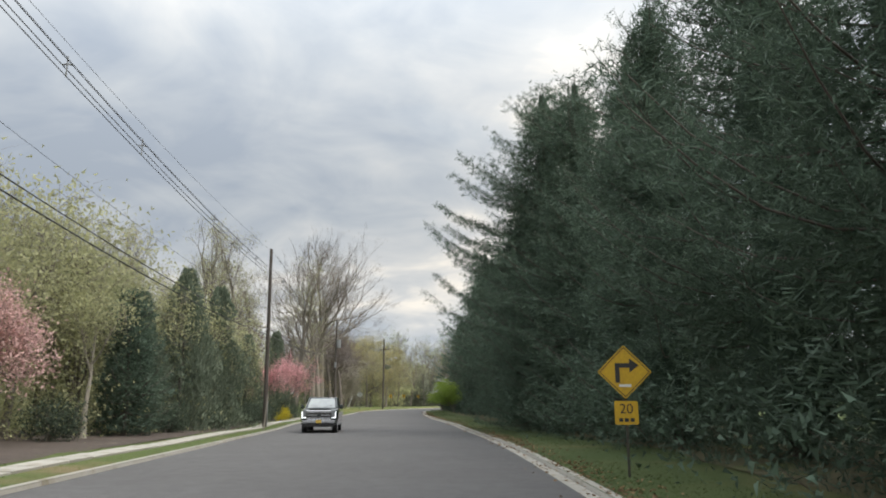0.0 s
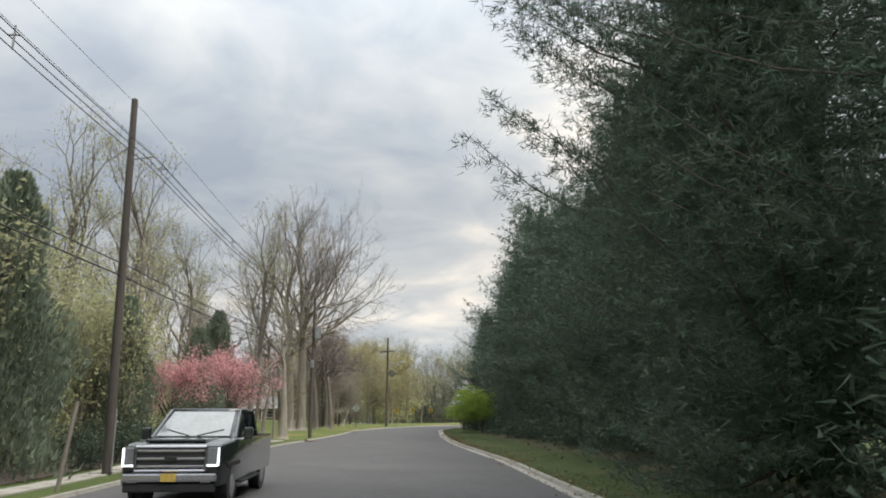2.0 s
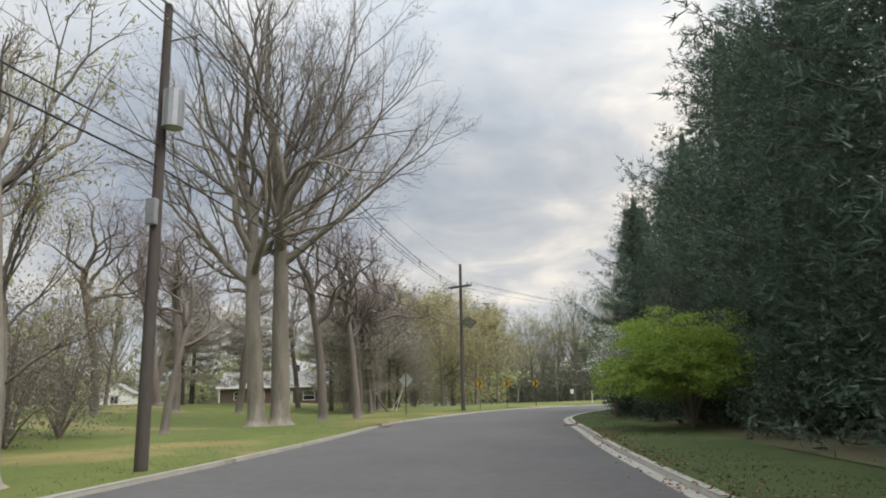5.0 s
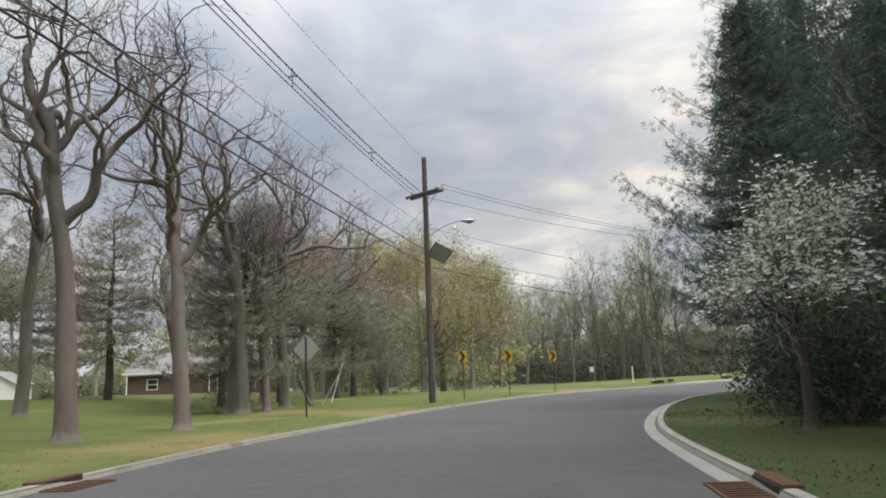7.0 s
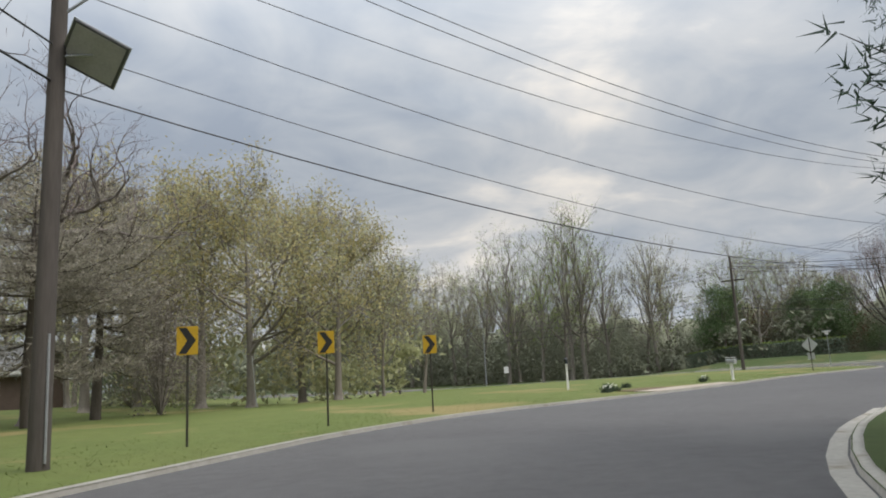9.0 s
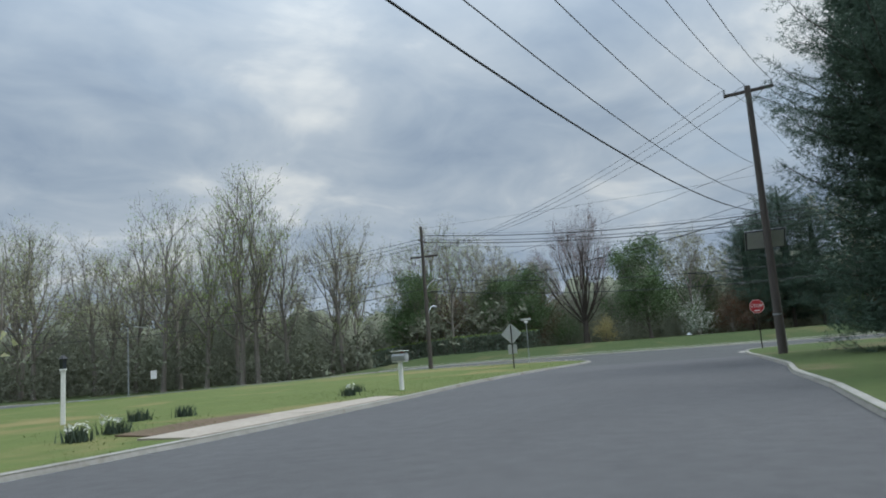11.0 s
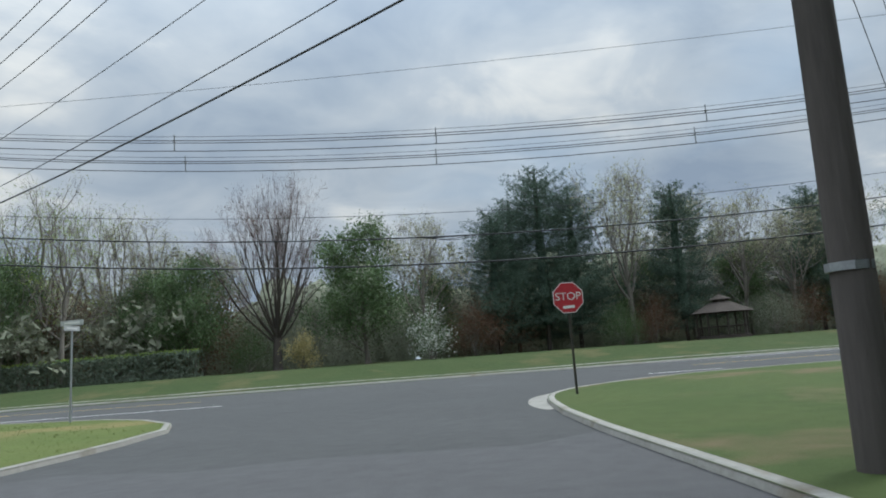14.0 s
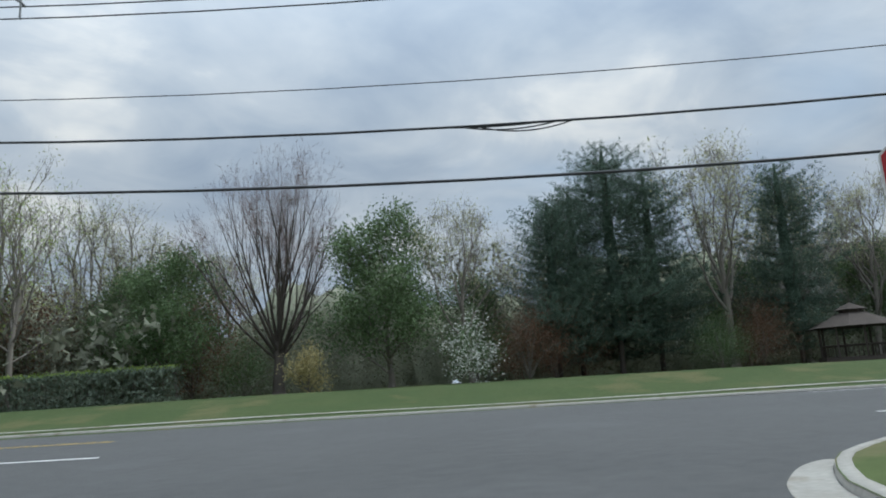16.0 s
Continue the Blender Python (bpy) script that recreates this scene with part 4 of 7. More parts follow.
part("small_lamp", rod((1.42, 0.25, 8.45), (1.42, 0.25, 8.62), 0.14, 0.05, 10), M_METAL, p2, "small grey sensor lamp under the arm")
m = Matrix.Translation((0.64, 0.12, 7.25)) @ Matrix.Rotation(radians(-42), 4, "X") @ Matrix.Rotation(radians(38), 4, "Z")
sp = part("solar_panel", box(bmesh.new(), (0, 0, 0), (1.0, 0.95, 0.035), 0, 0.006, m), M_PANEL, p2, "dark tilted solar panel on a pole bracket")
part("panel_frame", box(bmesh.new(), (0, 0, 0.02), (1.04, 0.99, 0.012), 0, 0.0, m), M_METAL, sp)
part("panel_back", box(bmesh.new(), (0, 0, -0.022), (0.9, 0.85, 0.008), 0, 0.0, m), M_BACKSHEET, sp, "grey back sheet")
part("bracket", rod((0.08, 0, 7.2), m @ Vector((0, 0, -0.02)), 0.03), M_METAL, p2)
part("bracket", rod((0.08, 0, 7.5), m @ Vector((-0.1, 0.1, -0.02)), 0.03), M_METAL, p2)
m = Matrix.Translation((0.22, 0.27, 4.74)) @ Matrix.Rotation(radians(-41), 4, "Z") @ Matrix.Rotation(radians(-48), 4, "X")
sp = part("solar_panel", box(bmesh.new(), (0, 0, 0), (1.55, 0.95, 0.035), 0, 0.006, m), M_PANEL, p3, "dark tilted solar panel on a pole bracket")
part("panel_frame", box(bmesh.new(), (0, 0, 0.02), (1.59, 0.99, 0.012), 0, 0.0, m), M_METAL, sp)
part("panel_back", box(bmesh.new(), (0, 0, -0.022), (1.42, 0.83, 0.008), 0, 0.0, m), M_BACKSHEET, sp, "grey back sheet")
part("bracket", rod((0.08, 0.09, 4.4), m @ Vector((0, 0, -0.02)), 0.03), M_METAL, p3)
a4 = cross_arm(p4, 8.5, 2.2, -40)
street_lamp_arm(p4, 6.0, 30, 1.6)
street_lamp_arm(p4, 3.9, 40, 1.0)
for q, z, dy in ((p1, 9.95, -0.8), (p15, 9.85, 0.0)):
    part("side_bracket", rod((0.1, dy, z), (0.88, dy, z + 0.12), 0.03), M_METAL, q)
for q, z in ((p1, 2.0), (p2, 2.2), (p3, 2.6)):
    part("cable_guard", rod((0.17, -0.10, 0.1), (0.15, -0.09, z), 0.022), M_PORCELAIN, q, "pale cable guard strapped to the pole")
part("transformer", rod((0.32, -0.1, 7.6), (0.32, -0.1, 8.5), 0.24, sides=14), M_METAL, p15, "grey transformer can")
part("junction_box", box(bmesh.new(), (0.0, -0.2, 5.6), (0.22, 0.18, 0.6), 0, 0.02), M_PORCELAIN, p15)
for q in (p1, p3):
    part("marker_band", rod((0, 0, 1.55), (0, 0, 1.62), 0.185, sides=12), M_METAL, q)


def top(q, z, dx=0.0, dy=0.0):
    return tuple(q.matrix_basis @ Vector((dx, dy, z)))


SIDE = 0.85
bundle(top(p0, 10.4, SIDE), top(p1, 10.0, SIDE, -0.8), 0.45, (0.12, 0.27, 0.52, 0.77))
bundle(top(p1, 10.0, SIDE, -0.8), top(p15, 9.9, SIDE), 0.75, (0.02, 0.26, 0.52, 0.77))
bundle(top(p15, 10.0, SIDE), top(p2, 10.5, -0.3, 0.1), 0.9, (0.2, 0.4, 0.62, 0.8))
for z0, z1, z2, z3, r, sag in ((11.7, 12.0, 10.8, 12.2, 0.007, 0.45), (8.2, 7.85, 8.0, 8.6, 0.007, 0.4), (7.0, 6.55, 7.2, 7.4, 0.02, 0.4), (6.65, 6.15, 6.7, 6.7, 0.024, 0.4)):
    wire(top(p0, z0), top(p1, z1), sag, r)
    wire(top(p1, z1), top(p15, z2), sag, r)
    wire(top(p15, z2), top(p2, z3), sag, r)
for k, (pa, pb) in enumerate(zip((a2[0], a2[2], a2[3]), (a3[0], a3[1], a3[2]))):
    wire(pa, pb, 2.0 + 0.1 * k, 0.011)
for za, zb, r in ((8.6, 7.9, 0.010), (7.4, 6.5, 0.010), (6.6, 5.9, 0.016)):
    wire(top(p2, za), top(p3, zb), 1.8, r)
for k in range(3):
    wire(a3[k], a4[k], 1.1, 0.010)
for za, zb, r in ((7.9, 6.9, 0.008), (6.4, 6.0, 0.010), (5.85, 5.7, 0.018)):
    wire(top(p3, za), top(p4, zb), 0.4, r)
wire(top(p3, 10.6), (42.5, 158.2, 0.3), 0.0, 0.006, "thin steel guy wire from a pole")
wire(top(p3, 6.0), (42.7, 158.3, 1.1), 0.0, 0.006, "thin steel guy wire from a pole")
wire(top(p2, 9.6), (-16.0, 131.5, 4.0), 0.1, 0.008, "thin steel guy wire from a pole")


def mainline(n, u0, u1, z, sag, r):
    a, b = main(u0, n), main(u1, n - 3.9)
    wire((*a, z), (*b, z), sag, r)


PA, PB = np.array(main(-103.6, 155.2)), np.array(main(-54, 151.1))
bundle((*PA, 10.3), (*PB, 10.5), 2.0, (0.05, 0.215, 0.39, 0.565, 0.74, 0.90))
PA, PB = np.array(main(-103.6, 156.3)), np.array(main(-54, 152.1))
bundle((*PA, 9.9), (*PB, 10.1), 2.0, (0.05, 0.215, 0.39, 0.565, 0.74, 0.90))
for q, z in ((p4, 9.7), (p5, 10.6)):
    part("line_arm", box(bmesh.new(), (0.1, 0.1, z), (1.7, 0.1, 0.12), 49, 0.01), M_POLE, q)
wire((*main(-103.6, 155.3), 10.8), (*main(-54, 151.4), 12.0), 0.5, 0.007)
mainline(155.9, -103.6, -54, 7.65, 1.8, 0.009)
mainline(155.9, -103.6, -54, 6.9, 1.85, 0.022)
mainline(155.9, -103.6, -54, 5.95, 1.8, 0.026)
# cable splice hanging in loops on the middle cable
for k, dz in enumerate((0.03, 0.09, 0.13)):
    s0 = (-85.2 + 0.25 * k + 103.6) / 49.6
    s1 = s0 + 0.032
    q0, q1 = (np.array((*main(-103.6 + 49.6 * s, 155.9 - 3.9 * s), 6.9 - 1.85 * 4 * s * (1 - s))) for s in (s0, s1))
    wire(q0, q1, dz, 0.012, "cable splice hanging in a loop", 10, "cable_splice", "cable splice")
for z, r in ((9.9, 0.014), (9.6, 0.014), (9.3, 0.014), (7.9, 0.01), (7.1, 0.02), (6.1, 0.022)):
    a, b = main(-150, 154.8), main(-103.6, 154.8)
    wire((*a, z - 0.8), (*b, z), 1.0, r)


# ---- signs and street furniture ----
def plate(bm, pts, th=0.004, m=None):
    """A flat polygon in the xz plane with thickness, facing -y."""
    vs = [bm.verts.new((x, -th / 2, z)) for x, z in pts]
    f = bm.faces.new(vs)
    r = bmesh.ops.extrude_face_region(bm, geom=[f])
    bmesh.ops.translate(bm, verts=[v for v in r["geom"] if isinstance(v, bmesh.types.BMVert)], vec=(0, th, 0))
    bmesh.ops.recalc_face_normals(bm, faces=bm.faces)
    if m is not None:
        bmesh.ops.transform(bm, matrix=m, verts=bm.verts)
    return bm


def ngon(n, r, turn=0.0):
    return [(r * math.cos(radians(turn) + 2 * math.pi * k / n), r * math.sin(radians(turn) + 2 * math.pi * k / n)) for k in range(n)]


def rounded(w, h, r, k=4):
    out = []
    for cx, cz, a0 in ((w / 2 - r, h / 2 - r, 0), (-w / 2 + r, h / 2 - r, 90), (-w / 2 + r, -h / 2 + r, 180), (w / 2 - r, -h / 2 + r, 270)):
        out += [(cx + r * math.cos(radians(a0 + 90 * i / k)), cz + r * math.sin(radians(a0 + 90 * i / k))) for i in range(k + 1)]
    return out


def turned(pts, deg):
    c, s = math.cos(radians(deg)), math.sin(radians(deg))
    return [(x * c - z * s, x * s + z * c) for x, z in pts]


def lettering(text, size, mat, parent, at, name="lettering"):
    cu = bpy.data.curves.new(name, "FONT")
    cu.body, cu.size, cu.align_x, cu.align_y, cu.extrude = text, size, "CENTER", "CENTER", 0.001
    ob = new(name, cu)
    dg = bpy.context.evaluated_depsgraph_get()
    me = bpy.data.meshes.new_from_object(ob.evaluated_get(dg))
    bpy.data.objects.remove(ob)
    me.transform(Matrix.Translation(at) @ Matrix.Rotation(radians(90), 4, "X"))
    return part(name, me, mat, parent)


def post(t, h, mat=M_POST, w=0.05):
    bm = box(bmesh.new(), (0, 0.03, h / 2 - 0.2), (w, 0.03, h + 0.4), 0, 0.004)
    part("post", bm, mat, t)


def stop_sign(x, y, rz):
    t = thing("stop_sign", "red octagonal stop sign on a dark steel post", "stop sign", (x, y, gz(x, y)), rz)
    post(t, 2.35, M_POST, 0.06)
    o = part("sign_plate", plate(bmesh.new(), [(a, b + 2.36) for a, b in ngon(8, 0.412, 22.5)], 0.004), M_WHITE_SHEET, t)
    part("red_field", plate(bmesh.new(), [(a, b + 2.36) for a, b in ngon(8, 0.39, 22.5)], 0.003, Matrix.Translation((0, -0.005, 0))), M_RED, o)
    lettering("STOP", 0.275, M_WHITE_SHEET, o, (0, -0.009, 2.385))
    part("sticker", plate(bmesh.new(), turned([(a, b) for a, b in rounded(0.30, 0.07, 0.01)], 2), 0.003, Matrix.Translation((0.0, -0.009, 2.13))), M_WHITE_SHEET, o, "white sticker strip")
    return t


def chevron_sign(x, y, rz):
    t = thing("chevron_sign", "yellow chevron sign with black arrow on a thin post", "road sign", (x, y, gz(x, y)), rz, "chevron signs in the bend")
    post(t, 1.95)
    o = part("sign_plate", plate(bmesh.new(), [(a, b + 2.22) for a, b in rounded(0.46, 0.61, 0.03)], 0.004), M_YELLOW, t)
    part("chevron", plate(bmesh.new(), [(-0.19, 2.50), (-0.02, 2.50), (0.19, 2.22), (-0.02, 1.94), (-0.19, 1.94), (0.0, 2.22)], 0.003, Matrix.Translation((0, -0.005, 0))), M_SIGN_BLACK, o)
    return t


def warning_sign(x, y, rz):
    t = thing("turn_warning_sign", "yellow diamond right-turn sign above a 20 plaque", "road sign", (x, y, gz(x, y)), rz)
    post(t, 2.5)
    zc = 2.02
    o = part("sign_plate", plate(bmesh.new(), [(a, b + zc) for a, b in turned(rounded(0.76, 0.76, 0.04), 45)], 0.004), M_YELLOW, t)
    edge = bmesh.new()
    for k in range(4):
        m = Matrix.Translation((0, -0.006, zc)) @ Matrix.Rotation(radians(45 + 90 * k), 4, "Y")
        box(edge, (0, 0, 0.345), (0.70, 0.002, 0.016), 0, 0, m)
    part("border", edge, M_SIGN_BLACK, o)
    arrow = bmesh.new()
    for c, s in (((-0.14, -0.006, zc - 0.06), (0.09, 0.002, 0.30)), ((-0.035, -0.0062, zc + 0.13), (0.30, 0.002, 0.09))):
        box(arrow, c, s)
    plate(arrow, [(0.10, zc + 0.27), (0.29, zc + 0.13), (0.10, zc - 0.01)], 0.016, None)
    part("arrow", arrow, M_SIGN_BLACK, o)
    part("reflective_strip", plate(bmesh.new(), rounded(0.24, 0.05, 0.005), 0.003, Matrix.Translation((0, -0.008, zc - 0.27))), M_WHITE_SHEET, o)
    q = part("plaque", plate(bmesh.new(), [(a, b + 1.22) for a, b in rounded(0.46, 0.46, 0.03)], 0.004), M_YELLOW, t)
    lettering("20", 0.27, M_SIGN_BLACK, q, (0, -0.006, 1.29))
    bars = bmesh.new()
    for k in range(3):
        box(bars, (-0.11 + 0.11 * k, -0.006, 1.08), (0.08, 0.002, 0.07))
    part("small_print", bars, M_SIGN_BLACK, q)
    return t


def back_sign(x, y, rz, z, plaque, label):
    """A diamond sign that turns its bare back."""
    t = thing("diamond_sign", label, "road sign", (x, y, gz(x, y)), rz)
    post(t, z + 0.45, M_POST, 0.06)
    part("sign_plate", plate(bmesh.new(), [(a, b + z) for a, b in turned(rounded(0.76, 0.76, 0.04), 45)], 0.004), M_SIGN_BACK, t)
    if plaque:
        part("plaque", plate(bmesh.new(), [(a, b + z - 0.78) for a, b in rounded(0.46, 0.46, 0.03)], 0.004), M_SIGN_BACK, t)
    return t


warning_sign(3.55, 16.4, -8)
chevron_sign(-7.75, 132.4, 2)
chevron_sign(-5.55, 136.6, -4)
chevron_sign(-2.9, 141.0, -10)
back_sign(-12.05, 119.9, 170, 2.4, False, "grey back of a diamond sign on the lawn's edge")
back_sign(22.5, 167.4, 140, 1.75, True, "grey back of a diamond sign with a plaque")
stop_sign(37.15, 165.42, -38)


def mailbox(x, y, rz):
    t = thing("mailbox", "grey metal mailbox with paper slot on a white post", "mailbox", (x, y, gz(x, y)), rz)
    part("post", box(bmesh.new(), (0, 0, 0.4), (0.11, 0.11, 1.0), 0, 0.01), M_PLASTER_WHITE, t)
    part("bracket", box(bmesh.new(), (0, 0, 0.88), (0.16, 0.5, 0.04), 0, 0.006), M_PLASTER_WHITE, t)
    bm = bmesh.new()
    pts = [(-0.11, 0), (0.11, 0), (0.11, 0.13)] + [(0.11 * math.cos(a), 0.13 + 0.11 * math.sin(a)) for a in np.linspace(0.3, math.pi - 0.3, 7)] + [(-0.11, 0.13)]
    plate(bm, pts, 0.52, Matrix.Translation((0.0, 0, 0.91)))
    body = part("mailbox_body", bm, M_METAL, t, "grey metal mailbox")
    part("door", box(bmesh.new(), (0, -0.268, 1.01), (0.2, 0.012, 0.19), 0, 0.004), M_SIGN_BACK, body)
    part("flag", box(bmesh.new(), (0.118, 0.0, 1.10), (0.008, 0.05, 0.16), 0, 0.002), M_RED, body)
    part("paper_tube", box(bmesh.new(), (0, 0, 1.21), (0.24, 0.55, 0.03), 0, 0.01), M_PLASTER_WHITE, t)
    return t


mailbox(12.85, 156.55, 35)


def yard_lamp(x, y):
    t = thing("yard_lamp", "white wooden lamp post with a small black lantern", "lamp post", (x, y, gz(x, y)))
    part("post", box(bmesh.new(), (0, 0, 0.62), (0.10, 0.10, 1.34), 0, 0.01), M_PLASTER_WHITE, t)
    part("collar", box(bmesh.new(), (0, 0, 1.30), (0.15, 0.15, 0.04), 0, 0.008), M_PLASTER_WHITE, t)
    lan = part("lantern", rod((0, 0, 1.32), (0, 0, 1.56), 0.08, 0.10, 6), M_GLASS, t, "small black lantern")
    part("cap", rod((0, 0, 1.56), (0, 0, 1.66), 0.13, 0.02, 6), M_BLACK, lan)
    return t


yard_lamp(3.6, 154.6)


def storm_drain(x, y, rz):
    t = thing("storm_drain", "rusty iron storm drain inlet set in the kerb", "storm drain", (x, y, float(road_z(x, y))), rz)
    part("inlet_hood", box(bmesh.new(), (0, 0.12, 0.08), (1.0, 0.22, 0.11), 0, 0.02), M_RUST, t)
    part("mouth", box(bmesh.new(), (0, -0.013, 0.075), (0.9, 0.012, 0.07), 0, 0.0), M_BLACK, t)
    g = part("grate", box(bmesh.new(), (0, -0.30, 0.012), (1.05, 0.5, 0.02), 0, 0.004), M_RUST, t)
    for k in range(7):
        part("grate_bar", box(bmesh.new(), (-0.42 + 0.14 * k, -0.30, 0.028), (0.05, 0.42, 0.016), 0, 0.002), M_RUST, g)
    return t


storm_drain(-10.75, 79.6, 92)
storm_drain(-10.72, 104.9, 88)
storm_drain(-1.25, 103.2, -90)


def solar_lamp(x, y):
    t = thing("solar_street_lamp", "thin pole with a solar panel lamp across the road", "street lamp", (x, y, gz(x, y)))
    part("pole", rod((0, 0, -0.2), (0, 0, 8.6), 0.09, 0.06), M_PORCELAIN, t)
    part("panel", box(bmesh.new(), (0.35, 0, 8.7), (1.7, 0.9, 0.06), 0, 0.01, Matrix.Rotation(radians(8), 4, "Y")), M_SIGN_BACK, t, "flat solar panel")


solar_lamp(2.2, 234.0)
sg = thing("notice_sign", "small white notice sign on a thin post", "road sign", (5.2, 228.5, gz(5.2, 228.5)))
post(sg, 2.6)
part("sign_plate", plate(bmesh.new(), [(a, b + 2.4) for a, b in rounded(0.7, 1.0, 0.04)], 0.004, Matrix.Translation((0, -0.02, 0))), M_WHITE_SHEET, sg)


# street-name sign on the corner
nm = thing("street_name_sign", "street-name blades on a slim pale post", "street sign", (29.4, 178.4, gz(29.4, 178.4)), 40)
part("post", rod((0, 0, -0.2), (0.05, 0, 2.75), 0.03), M_METAL, nm)
for k, ang in ((0, 0), (1, 90)):
    bl = part("blade", box(bmesh.new(), (0.05, 0, 2.82 + 0.17 * k), (0.75, 0.012, 0.16), ang, 0.002), M_SIGN_BACK, nm)
    part("name_bar", box(bmesh.new(), (0.05, 0, 2.82 + 0.17 * k), (0.5, 0.018, 0.06), ang, 0.0), M_WHITE_SHEET, bl)


# driveway apron, sidewalk, lane lines
def flat_poly(name, pts, mat, label, lift=0.012, kind="structure", cat=""):
    bm = bmesh.new()
    vs = [bm.verts.new((x, y, gz(x, y) + lift)) for x, y in pts]
    f = bm.faces.new(vs)
    r = bmesh.ops.extrude_face_region(bm, geom=[f])
    bmesh.ops.translate(bm, verts=[v for v in r["geom"] if isinstance(v, bmesh.types.BMVert)], vec=(0, 0, -0.1))
    bmesh.ops.recalc_face_normals(bm, faces=bm.faces)
    return tagged(part(name, bm, mat, None, label), category=cat, kind=kind)


def line_strip(name, pts, w, mat, label, lift=0.006):
    line = smooth_line(pts, 2.0)
    a, b = offset(line, w / 2), offset(line, -w / 2)
    V = np.vstack([np.column_stack([a, road_z(a[:, 0], a[:, 1]) + lift]), np.column_stack([b, road_z(b[:, 0], b[:, 1]) + lift])])
    n = len(line)
    i = np.arange(n - 1)
    return tagged(part(name, (V, np.stack([i, i + n, i + n + 1, i + 1], -1)), mat, None, label), category="road marking", kind="structure")


flat_poly("driveway_apron", [(6.2, 147.35), (9.0, 150.3), (11.7, 153.35), (11.2, 153.9), (8.1, 151.2), (5.4, 148.0)], M_APRON, "sandy concrete driveway apron beside the kerb", 0.03)
flat_poly("soil_patch", [(5.6, 148.4), (8.2, 151.1), (7.6, 151.9), (6.4, 151.0), (5.0, 149.2)], M_DIRT, "bare brown soil beside the driveway", 0.02)
line_strip("lane_line", [main(-200, 158.6), main(-92.8, 158.6)], 0.2, M_PAINT_LINE, "worn white edge line on the main road")
line_strip("lane_line", [main(-76.5, 158.9), main(-73.6, 158.9)], 0.2, M_PAINT_LINE, "short worn white dash on the main road")
line_strip("lane_line", [main(-66, 159.2), main(100, 159.2)], 0.2, M_PAINT_LINE, "worn white edge line on the main road")
for dn in (0, 0.28):
    line_strip("centre_line", [main(-200, 164.6 + dn), main(-95.5, 164.6 + dn)], 0.11, M_PAINT_YELLOW, "worn yellow centre line on the main road")
    line_strip("centre_line", [main(-72.5, 164.6 + dn), main(100, 164.6 + dn)], 0.11, M_PAINT_YELLOW, "worn yellow centre line on the main road")
line_strip("lane_line", [main(-72, FAR_N - 1.2), main(150, FAR_N - 1.2)], 0.12, M_PAINT_LINE, "faint white edge line along the far verge", 0.007)


# narrow path edge in the far verge
pe = np.array([main(u, FAR_N + 1.5) for u in np.arange(-116, 60, 2.0)])
pz = np.array([main(u, FAR_N + 1.72) for u in np.arange(-116, 60, 2.0)])
V = np.vstack([np.column_stack([pe, ground_z(pe[:, 0], pe[:, 1]) + 0.05]), np.column_stack([pz, ground_z(pz[:, 0], pz[:, 1]) + 0.06])])
k_ = np.arange(len(pe) - 1)
tagged(part("path_edging", (V, np.stack([k_, k_ + 1, k_ + 1 + len(pe), k_ + len(pe)], -1)), M_CONCRETE, None, "thin pale concrete edging in the far verge"), category="edging", kind="structure")

